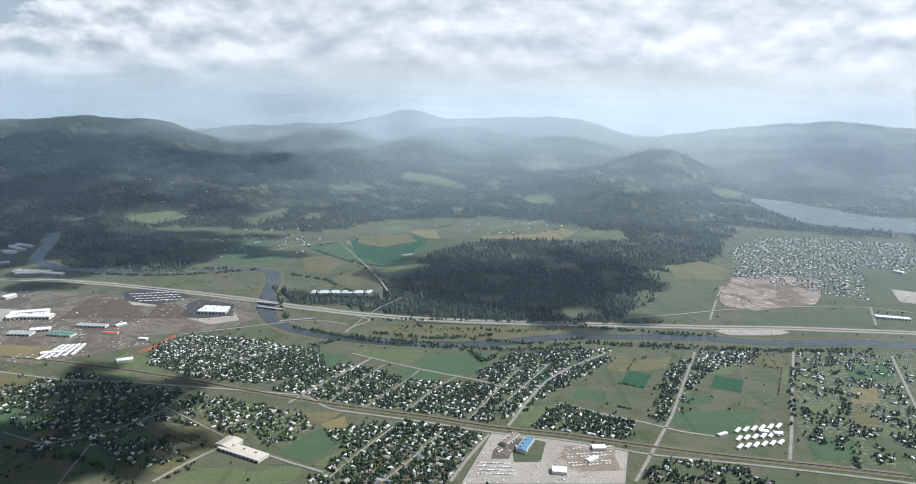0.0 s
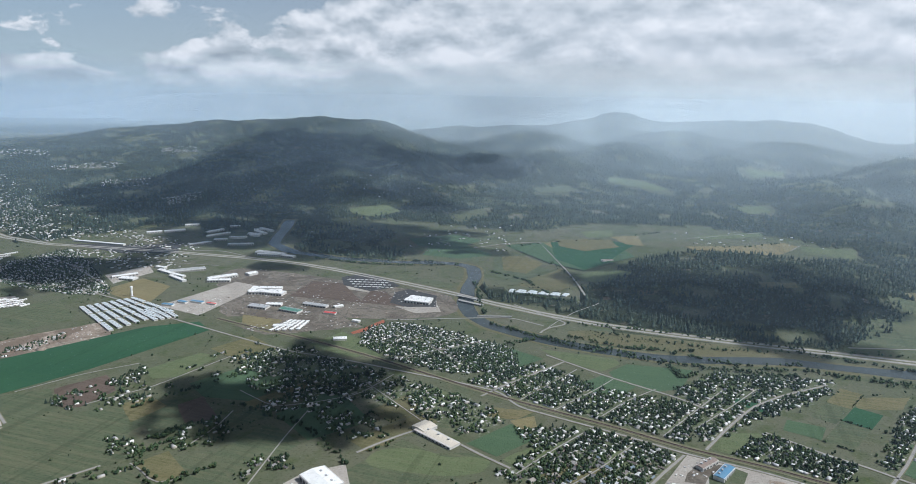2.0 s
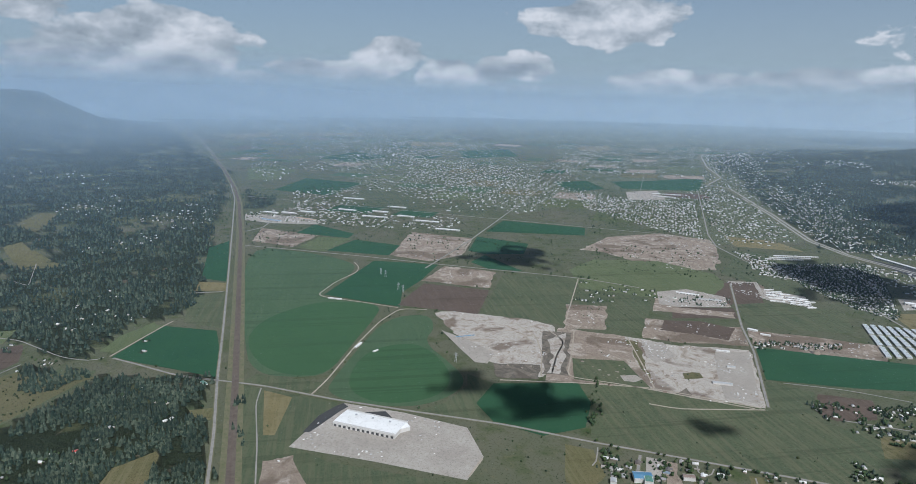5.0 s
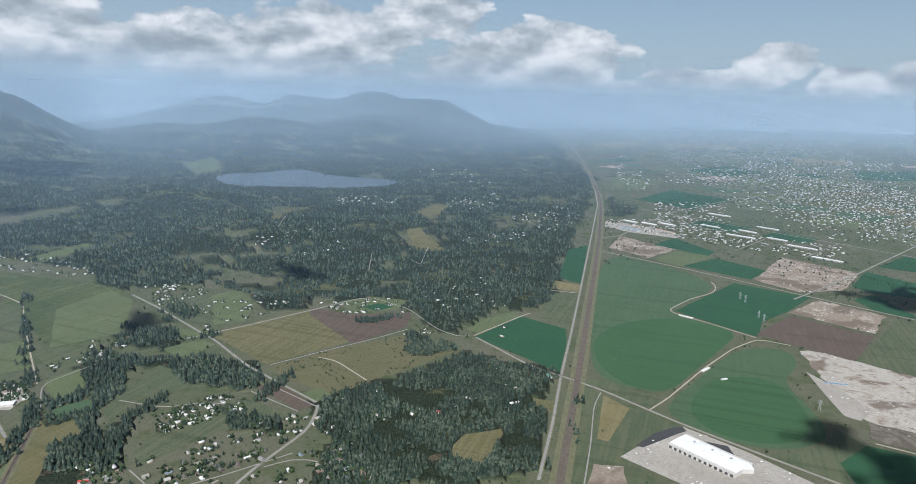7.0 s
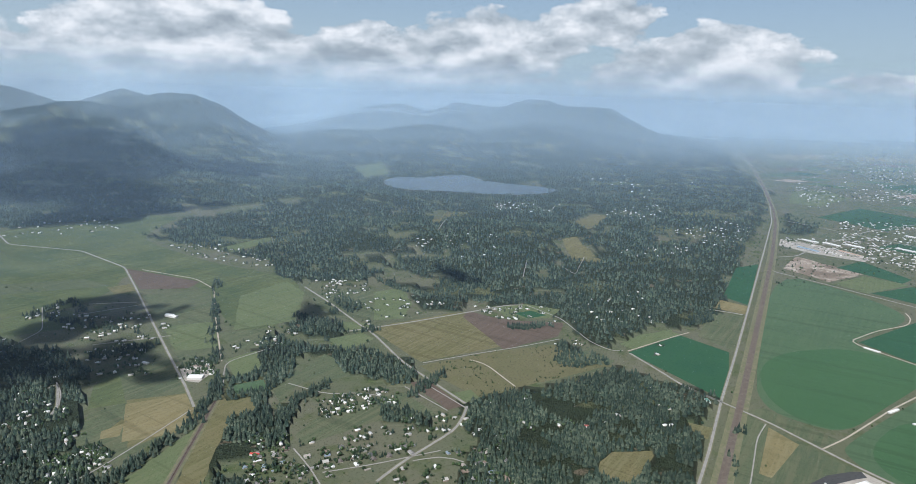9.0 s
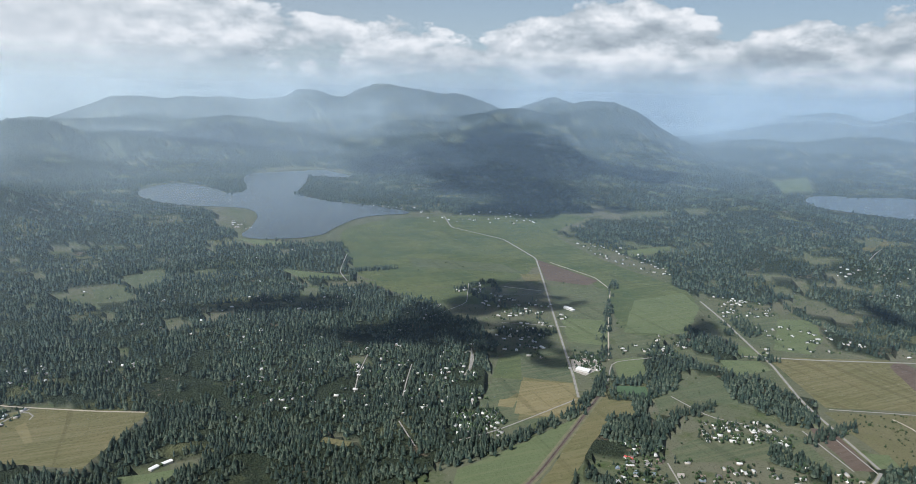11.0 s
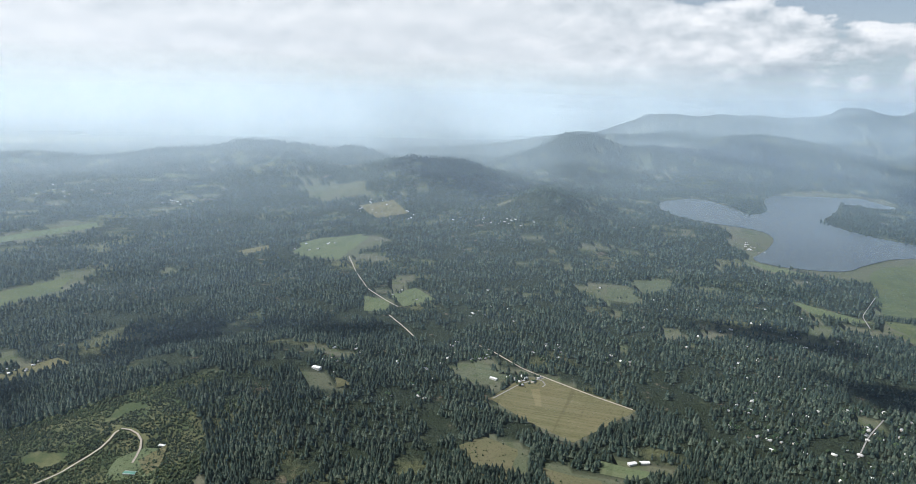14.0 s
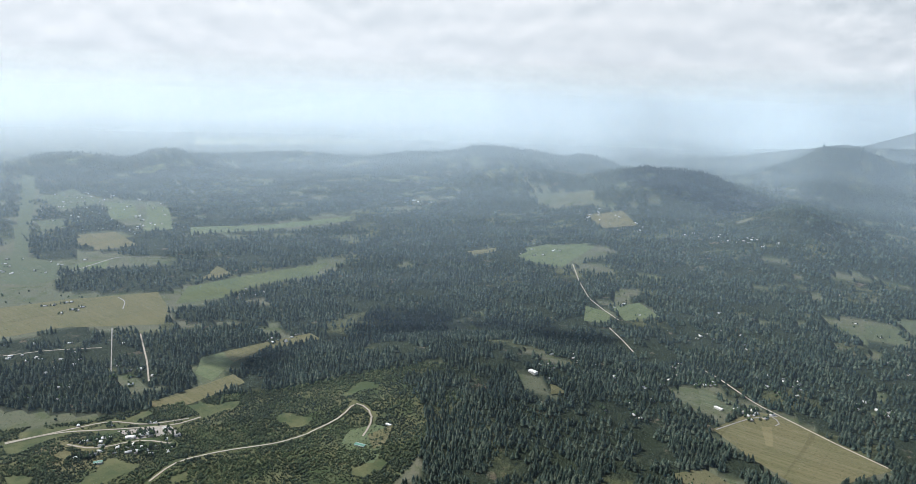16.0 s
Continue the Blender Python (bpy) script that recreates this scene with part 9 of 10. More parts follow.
building("grey", 17.2, 270.9, 18.4, 271.0, 0.5, 0.6)
building("white", 17.0, 279.9, 18.2, 280.1, 0.5, 0.6)
building("white", 17.7, 276.8, 18.8, 277.0, 0.5, 0.6)
building("grey", 18.4, 273.8, 19.5, 274.0, 0.5, 0.6)
building("white", 19.0, 270.8, 20.1, 271.0, 0.5, 0.6)
building("white", 18.8, 279.8, 20.0, 280.0, 0.5, 0.6)
building("grey", 19.5, 276.8, 20.6, 276.9, 0.5, 0.6)
building("white", 20.1, 273.7, 21.3, 273.9, 0.5, 0.6)
building("white", 20.8, 270.8, 21.9, 270.9, 0.5, 0.6)
building("grey", 20.6, 279.8, 21.8, 280.0, 0.5, 0.6)
building("white", 21.3, 276.7, 22.4, 276.9, 0.5, 0.6)
building("white", 21.9, 273.7, 23.0, 273.9, 0.5, 0.6)
building("grey", 22.5, 270.7, 23.6, 270.9, 0.5, 0.6)
building("white", 22.4, 279.7, 23.6, 279.9, 0.5, 0.6)
building("white", 23.0, 276.6, 24.2, 276.8, 0.5, 0.6)
building("grey", 23.7, 273.6, 24.8, 273.8, 0.5, 0.6)
building("white", 24.2, 270.7, 25.4, 270.8, 0.5, 0.6)
building("white", 24.2, 279.7, 25.4, 279.8, 0.5, 0.6)
building("grey", 24.8, 276.6, 26.0, 276.8, 0.5, 0.6)
building("white", 25.4, 273.6, 26.6, 273.7, 0.5, 0.6)
building("white", 26.0, 270.6, 27.1, 270.8, 0.5, 0.6)
# piles and clutter across the yard, also built as tiny sheds
building("grey", 52.7, 294.2, 53.8, 294.1, 0.7, 0.6)
building("white", 52.3, 289.0, 53.3, 288.9, 0.7, 0.6)
building("white", 52.2, 286.4, 53.2, 286.3, 0.7, 0.6)
building("white", 51.7, 281.4, 52.7, 281.3, 0.7, 0.6)
building("grey", 50.6, 278.8, 51.6, 278.7, 0.7, 0.6)
building("white", 55.6, 294.7, 56.6, 294.6, 0.7, 0.6)
building("grey", 54.0, 289.2, 55.0, 289.1, 0.7, 0.6)
building("white", 53.9, 286.7, 54.9, 286.6, 0.7, 0.6)
building("white", 53.4, 281.7, 54.4, 281.6, 0.7, 0.6)
building("white", 53.3, 279.2, 54.3, 279.1, 0.7, 0.6)
building("white", 57.3, 295.0, 58.4, 294.9, 0.7, 0.6)
building("white", 56.8, 289.7, 57.8, 289.6, 0.7, 0.6)
building("grey", 55.6, 287.0, 56.6, 286.9, 0.7, 0.6)
building("white", 55.1, 281.9, 56.1, 281.8, 0.7, 0.6)
building("white", 55.0, 279.5, 56.0, 279.4, 0.7, 0.6)
building("white", 59.1, 295.2, 60.1, 295.1, 0.7, 0.6)
building("white", 58.5, 290.0, 59.5, 289.9, 0.7, 0.6)
building("white", 58.4, 287.4, 59.4, 287.3, 0.7, 0.6)
building("grey", 56.8, 282.2, 57.8, 282.1, 0.7, 0.6)
building("white", 56.6, 279.8, 57.6, 279.7, 0.7, 0.6)
building("grey", 60.8, 295.5, 61.9, 295.4, 0.7, 0.6)
building("white", 60.2, 290.2, 61.3, 290.1, 0.7, 0.6)
building("white", 60.1, 287.7, 61.1, 287.6, 0.7, 0.6)
building("white", 59.5, 282.6, 60.5, 282.5, 0.7, 0.6)
building("grey", 58.3, 280.0, 59.3, 279.9, 0.7, 0.6)
building("white", 63.7, 296.0, 64.7, 295.9, 0.7, 0.6)
building("grey", 62.0, 290.5, 63.0, 290.4, 0.7, 0.6)
building("white", 61.8, 287.9, 62.8, 287.9, 0.7, 0.6)
building("white", 61.2, 282.9, 62.2, 282.8, 0.7, 0.6)
building("white", 61.0, 280.5, 62.0, 280.4, 0.7, 0.6)
building("white", 65.4, 296.3, 66.5, 296.2, 0.7, 0.6)
building("white", 64.8, 291.0, 65.8, 290.9, 0.7, 0.6)
building("grey", 63.5, 288.2, 64.5, 288.1, 0.7, 0.6)
building("white", 62.9, 283.2, 63.9, 283.1, 0.7, 0.6)
building("white", 62.7, 280.7, 63.7, 280.6, 0.7, 0.6)
building("white", 67.2, 296.6, 68.2, 296.5, 0.7, 0.6)
building("white", 66.5, 291.2, 67.5, 291.1, 0.7, 0.6)
building("white", 66.3, 288.7, 67.3, 288.6, 0.7, 0.6)
building("grey", 64.6, 283.4, 65.6, 283.4, 0.7, 0.6)
building("white", 64.4, 281.0, 65.4, 280.9, 0.7, 0.6)
building("grey", 69.0, 296.8, 70.0, 296.7, 0.7, 0.6)
building("white", 68.2, 291.5, 69.2, 291.4, 0.7, 0.6)
building("white", 68.0, 288.9, 69.0, 288.9, 0.7, 0.6)
building("white", 67.3, 283.9, 68.3, 283.8, 0.7, 0.6)
building("grey", 66.1, 281.3, 67.0, 281.2, 0.7, 0.6)
building("white", 71.8, 297.3, 72.8, 297.2, 0.7, 0.6)
building("grey", 70.0, 291.8, 71.0, 291.7, 0.7, 0.6)
building("white", 69.7, 289.2, 70.7, 289.1, 0.7, 0.6)
building("white", 69.0, 284.1, 70.0, 284.1, 0.7, 0.6)
building("white", 68.8, 281.7, 69.8, 281.6, 0.7, 0.6)
building("white", 73.6, 297.6, 74.6, 297.5, 0.7, 0.6)
building("white", 72.8, 292.2, 73.8, 292.1, 0.7, 0.6)
building("grey", 71.4, 289.5, 72.5, 289.4, 0.7, 0.6)
building("white", 70.7, 284.4, 71.7, 284.3, 0.7, 0.6)
building("white", 70.5, 282.0, 71.4, 281.9, 0.7, 0.6)

# ---- smallholdings south of the quarry ----
field("gravel", -261.8, 138.3, -258.1, 145.6, -240.9, 134.7, -247.9, 131.5)
field("dirt", -257.0, 145.3, -253.8, 150.1, -244.9, 146.7, -232.7, 141.5, -235.9, 136.0, -249.2, 140.6)
field("dry", -278.2, 104.7, -271.6, 116.2, -249.3, 113.9, -240.8, 103.8, -247.0, 94.8)
field("dry", -240.8, 176.1, -236.8, 185.1, -198.3, 167.0, -202.6, 160.9, -215.5, 163.1)
field("dry", -215.6, 217.2, -208.8, 232.4, -188.7, 219.7, -193.0, 209.0)
field("scrub", -239.4, 150.2, -231.0, 167.1, -207.6, 153.5, -218.8, 137.3)
field("olive", -229.5, 193.7, -217.6, 215.2, -189.5, 201.0, -201.3, 173.9)
field("dirt", -218.3, 183.8, -214.5, 191.2, -203.1, 185.5, -207.5, 179.1)
road("lane", -274.9, 120.0, -258.2, 113.0, -257.2, 109.2)
road("road", -265.3, 137.1, -243.9, 125.2)
road("lane", -252.7, 158.5, -243.1, 153.2, -240.1, 157.6, -249.1, 164.9)
road("dirtroad", -235.4, 190.1, -195.7, 169.3)
road("lane", -240.3, 178.9, -222.3, 170.7, -214.0, 163.6)
road("lane", -218.6, 218.0, -209.8, 215.5, -200.4, 210.0, -193.7, 207.1, -187.2, 217.3)
road("lane", -282.9, 255.3, -265.3, 286.6, -252.3, 341.7)
road("lane", -203.9, 231.3, -202.7, 259.9, -206.2, 278.1)
road("lane", -158.3, 218.1, -166.2, 261.9, -170.0, 291.5)
building("grey", -213.5, 159.4, -211.8, 163.5, 5, 3)
building("green", -240.1, 127.3, -239.0, 130.7, 4, 3.4)
building("brown", -241.2, 145.7, -239.9, 150.5, 3, 2.4)
building("grey", -243.1, 113.1, -242.1, 115.4, 3, 2.4)
town(5, -272.8, 117.3, -266.8, 128.1, -251.4, 121.1, -257.2, 110.9)
town(4, -245.2, 153.9, -242.1, 160.3, -233.9, 155.5, -237.8, 149.8)
town(9, -232.4, 189.5, -219.3, 212.8, -210.5, 206.6, -216.8, 183.3)
town(22, -293.3, 294.2, -249.1, 380.2, -203.6, 349.4, -255.8, 286.6)
town(18, -224.4, 248.7, -207.0, 274.4, -190.5, 254.0, -203.5, 230.8)
town(12, -246.1, 231.4, -234.0, 236.9, -220.8, 226.6, -229.4, 218.3)
town(24, -207.1, 284.1, -173.2, 334.4, -145.5, 318.1, -172.5, 280.4)
town(14, -170.2, 229.0, -162.9, 248.4, -148.0, 240.1, -160.3, 220.6)
tree_row(40, -203.9, 231.3, -203.1, 242.9, -204.8, 262.4, -191.8, 249.0, -195.5, 236.5)
tree_row(26, -218.7, 218.9, -216.8, 230.3, -213.6, 241.6)
tree_row(22, -192.2, 205.6, -186.2, 216.2, -179.7, 228.4)
tree_row(20, -215.6, 219.2, -192.2, 205.6, -176.7, 196.9)
tree_row(18, -278.2, 119.1, -261.1, 147.3, -244.1, 176.4, -223.4, 210.9)


# ---- small parcels of pasture and crop between the roads ----
def parcels(*outline):
    """Strips and paddocks laid on the valley's survey grid, with bushes along their edges."""
    poly = pairs(outline)
    rp = np.random.default_rng(31)
    c, s = math.cos(GRID_TURN), math.sin(GRID_TURN)
    uv = [(x * c + y * s, y * c - x * s) for x, y in poly]
    u0, u1, v0, v1 = min(p[0] for p in uv), max(p[0] for p in uv), min(p[1] for p in uv), max(p[1] for p in uv)
    v = v0
    while v < v1:
        deep = rp.uniform(9, 20)
        u = u0
        while u < u1:
            wide = rp.uniform(10, 34)
            corners = [(u + 0.4, v + 0.4), (u + wide - 0.4, v + 0.4), (u + wide - 0.4, v + deep - 0.4), (u + 0.4, v + deep - 0.4)]
            spots = [(a * c - b * s, a * s + b * c) for a, b in corners]
            px, py = np.array([p[0] for p in spots] + [np.mean([p[0] for p in spots])]), np.array([p[1] for p in spots] + [np.mean([p[1] for p in spots])])
            clear = inside(px, py, poly).all() and not near_road(px, py).any()
            if clear and not any(inside(px, py, pts).any() for _, pts in DRAPED):
                kind = str(rp.choice(["olive", "lawn", "dry", "green", "scrub", "olive", "none"], p=(0.30, 0.22, 0.10, 0.08, 0.10, 0.05, 0.15)))
                if kind != "none":
                    field(kind, *[n for p in spots for n in p])
                if rp.uniform() < 0.75:
                    a, b = spots[0], spots[1 if rp.uniform() < 0.5 else 3]
                    for q in rp.uniform(0, 1, 14):
                        SHADE_TREES.append((a[0] + (b[0] - a[0]) * q, a[1] + (b[1] - a[1]) * q, rp.uniform(0.3, 0.8)))
            u += wide
        v += deep


parcels(-276, 384, -60, 420, 227, 440, 314, 441, 260, 330, 203, 260, 100, 230, -189, 240, -192, 183, -285, 305)


# ---- the open plain: sections of farmland, far suburbs and shelter trees out to the haze ----
def far_sections(az0, az1, r0, r1):
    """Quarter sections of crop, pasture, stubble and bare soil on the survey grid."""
    rp = np.random.default_rng(77)
    c, s = math.cos(GRID_TURN), math.sin(GRID_TURN)
    edge = int(r1 / 90)
    for iu in range(-edge, edge):
        for iv in range(-edge, edge):
            cu, cv = (iu + 0.5) * 90, (iv + 0.5) * 90
            x, y = cu * c - cv * s, cu * s + cv * c
            r, az = math.hypot(x, y), math.degrees(math.atan2(y, x)) % 360
            if not (r0 < r < r1 and az0 < az < az1) or rp.uniform() < 0.30:
                continue
            a, b = rp.uniform(22, 42), rp.uniform(22, 42)
            spots = [(x + u * c - v * s, y + u * s + v * c) for u, v in ((-a, -b), (a, -b), (a, b), (-a, b))]
            px, py = np.array([p[0] for p in spots] + [x]), np.array([p[1] for p in spots] + [y])
            if near_road(px, py).any() or wooded(px, py).any() or any(inside(px, py, pts).any() for _, pts in DRAPED):
                continue
            kind = str(rp.choice(["olive", "crop", "lawn", "dry", "green", "dirt", "plowed", "meadow"], p=(0.24, 0.17, 0.14, 0.13, 0.10, 0.07, 0.05, 0.10)))
            field(kind, *[n for p in spots for n in p])


far_sections(146, 199, 690, 2600)
town(950, -1100, 60, -2300, -150, -3000, 500, -1400, 460)
town(700, -2300, -150, -3600, -500, -3900, 700, -3000, 500)
town(420, -900, 250, -1150, 150, -1350, 330, -1050, 480)
town(160, -860, -60, -1120, -70, -1180, 40, -900, 40)


# ---- houses ----
def house_kind(w, d, h, rise, wing):
    top = new("house")
    bm = bmesh.new()
    box(bm, -w / 2, w / 2, -d / 2, d / 2, -0.3, h)
    if wing:
        box(bm, w * 0.1, w * 0.5, -d * 0.9, -d / 2 + 0.01, -0.3, h * 0.95)
    part("wall", bm, WALL, top)
    bm = bmesh.new()
    gable(bm, w, d, h, rise)
    if wing:
        more = bmesh.new()
        gable(more, d * 0.62, w * 0.4, h * 0.95, rise * 0.7)
        bmesh.ops.rotate(more, matrix=Matrix.Rotation(math.pi / 2, 3, "Z"), verts=more.verts[:])
        bmesh.ops.translate(more, vec=(w * 0.3, -d * 0.62, 0.01), verts=more.verts[:])
        me = bpy.data.meshes.new("wing")
        more.to_mesh(me)
        more.free()
        bm.from_mesh(me)
        bpy.data.meshes.remove(me)
    part("roof", bm, ROOF, top)
    return top


HOUSE_WORDS = ("single-storey family house with a gabled roof and pale siding", "small house with a garage wing and gabled roof", "long mobile home with a shallow pale roof", "broad barn-like house with a steep roof")
kinds = [house_kind(3.0, 1.9, 0.62, 0.42, False), house_kind(3.0, 2.0, 0.65, 0.45, True), house_kind(3.6, 1.2, 0.55, 0.16, False), house_kind(2.6, 2.4, 0.9, 0.7, False)]
rng = np.random.default_rng(7)
HOUSES.sort(key=lambda p: math.hypot(p[0], p[1]))
for i, (x, y, turn, size) in enumerate(HOUSES[:320]):
    k = int(rng.choice(4, p=(0.42, 0.26, 0.20, 0.12)))
    ob = copy_thing(kinds[k], pose(x, y, float(terrain(x, y)) + 0.02, 0, 0, math.degrees(turn)) @ Matrix.Diagonal((size, size, size, 1)))
    tagged(ob, HOUSE_WORDS[k], "house", "houses of the valley")
for top in kinds:
    for ob in (*top.children, top):
        bpy.data.objects.remove(ob)


def far_houses(spots, name, label):
    """Houses too far to tell apart one by one, as joined boxes with gabled roofs."""
    if not spots:
        return
    p = np.array(spots)
    x, y, turn, size = p.T
    z = terrain(x, y)
    w, d, h = 1.5 * size, 0.95 * size, 0.65 * size
    base = np.array([(-1, -1, 0), (1, -1, 0), (1, 1, 0), (-1, 1, 0), (-1, -1, 1), (1, -1, 1), (1, 1, 1), (-1, 1, 1), (-1, 0, 1.6), (1, 0, 1.6)], float)
    lx, ly = base[None, :, 0] * w[:, None], base[None, :, 1] * d[:, None]
    vx = x[:, None] + lx * np.cos(turn)[:, None] - ly * np.sin(turn)[:, None]
    vy = y[:, None] + lx * np.sin(turn)[:, None] + ly * np.cos(turn)[:, None]
    vz = z[:, None] + base[None, :, 2] * h[:, None]
    verts = np.stack([vx, vy, vz], 2).reshape(-1, 3)
    tri = np.array([(0, 1, 5), (0, 5, 4), (1, 2, 6), (1, 6, 5), (2, 3, 7), (2, 7, 6), (3, 0, 4), (3, 4, 7), (4, 5, 9), (4, 9, 8), (6, 7, 8), (6, 8, 9), (7, 4, 8), (5, 6, 9)])
    tris = (tri[None] + 10 * np.arange(len(p))[:, None, None]).reshape(-1, 3)
    ob = array_mesh(name, verts, tris, ROOF_FAR)
    ob.data.materials.append(WALL_FAR)
    ob.data.polygons.foreach_set("material_index", np.tile(np.repeat([1, 0, 1], [8, 4, 2]), len(p)).astype(np.int32))
    tagged(ob, label, "houses", kind="stuff")


far_houses(HOUSES[320:], "houses", "many small houses with gabled roofs in the valley towns")
far_houses(FAR_HOUSES, "distant_houses", "distant pale houses and roofs of the towns")


# ---- trees ----
def cone_trees(name, x, y, high, wide, tiers, sides, mat, label, seed):
    """Conifers as ragged stacked skirts, all in one mesh."""
    n = len(x)
    if not n:
        return
    rg = np.random.default_rng(seed)
    z = terrain(x, y)
    verts, tris, base = [], [], 0
    spin = rg.uniform(0, 6.3, n)
    lean = rg.normal(0, 0.03, (n, 2))
    for t in range(tiers):
        lo, hi = (0.12 + 0.8 * t / tiers) * high, (0.55 + 0.45 * (t + 1) / tiers) * high
        rad = wide * (1 - 0.8 * t / tiers)
        ring = []
        for k in range(sides):
            a = spin + t * 0.5 + k * 2 * np.pi / sides
            r = rad * rg.uniform(0.72, 1.2, n)
            ring.append(np.stack([x + r * np.cos(a) + lean[:, 0] * lo, y + r * np.sin(a) + lean[:, 1] * lo, z + lo * rg.uniform(0.75, 1.15, n)], 1))
        tip = np.stack([x + lean[:, 0] * hi, y + lean[:, 1] * hi, z + hi], 1)
        block = np.stack(ring + [tip], 1)
        idx = base + np.arange(n)[:, None, None] * (sides + 1) + np.array([(k, (k + 1) % sides, sides) for k in range(sides)])[None]
        verts.append(block.reshape(-1, 3))
        tris.append(idx.reshape(-1, 3))
        base += n * (sides + 1)
    tagged(array_mesh(name, np.concatenate(verts), np.concatenate(tris), mat), label, "trees", kind="stuff")


ICO = bmesh.new()
bmesh.ops.create_icosphere(ICO, subdivisions=1, radius=1)
ICO_V = np.array([v.co[:] for v in ICO.verts])
ICO_F = np.array([[v.index for v in f.verts] for f in ICO.faces])
ICO.free()
OCTA_V = np.array([(1, 0, 0), (0, 1, 0), (-1, 0, 0), (0, -1, 0), (0, 0, 1), (0, 0, -1)], float) * 1.12
OCTA_F = np.array([(0, 1, 4), (1, 2, 4), (2, 3, 4), (3, 0, 4), (1, 0, 5), (2, 1, 5), (3, 2, 5), (0, 3, 5)])


def clump_trees(name, spots, mat, label, seed, height=1.9, lumps=3):
    """Broad crowns of uneven lumps, all in one mesh."""
    if not len(spots):
        return
    p = np.array(spots)
    rg = np.random.default_rng(seed)
    verts, tris, base = [], [], 0
    for k in range(lumps):
        ball_v, ball_f = (ICO_V, ICO_F) if k == 0 and lumps > 1 else (OCTA_V, OCTA_F)
        spin = rg.uniform(0, 6.3, len(p))
        cs, sn = np.cos(spin)[:, None], np.sin(spin)[:, None]
        turned = np.stack([ball_v[None, :, 0] * cs - ball_v[None, :, 1] * sn, ball_v[None, :, 0] * sn + ball_v[None, :, 1] * cs, np.broadcast_to(ball_v[None, :, 2], (len(p), len(ball_v)))], 2)
        size = p[:, 2] * rg.uniform(0.42, 0.8, len(p)) * (1 if k else 1.15)
        off = rg.normal(0, 0.42, (len(p), 3)) * p[:, 2:3] * (1 if k else 0.2)
        c = np.column_stack([p[:, 0], p[:, 1], terrain(p[:, 0], p[:, 1]) + p[:, 2] * height * 0.5]) + off * (1, 1, 0.7)
        jit = rg.uniform(0.72, 1.22, (len(p), len(ball_v), 1))
        v = c[:, None] + turned * jit * size[:, None, None] * (1, 1, 1.15)
        tris.append((ball_f[None] + base + len(ball_v) * np.arange(len(p))[:, None, None]).reshape(-1, 3))
        verts.append(v.reshape(-1, 3))
        base += len(p) * len(ball_v)
    tagged(array_mesh(name, np.concatenate(verts), np.concatenate(tris), mat), label, "trees", kind="stuff")


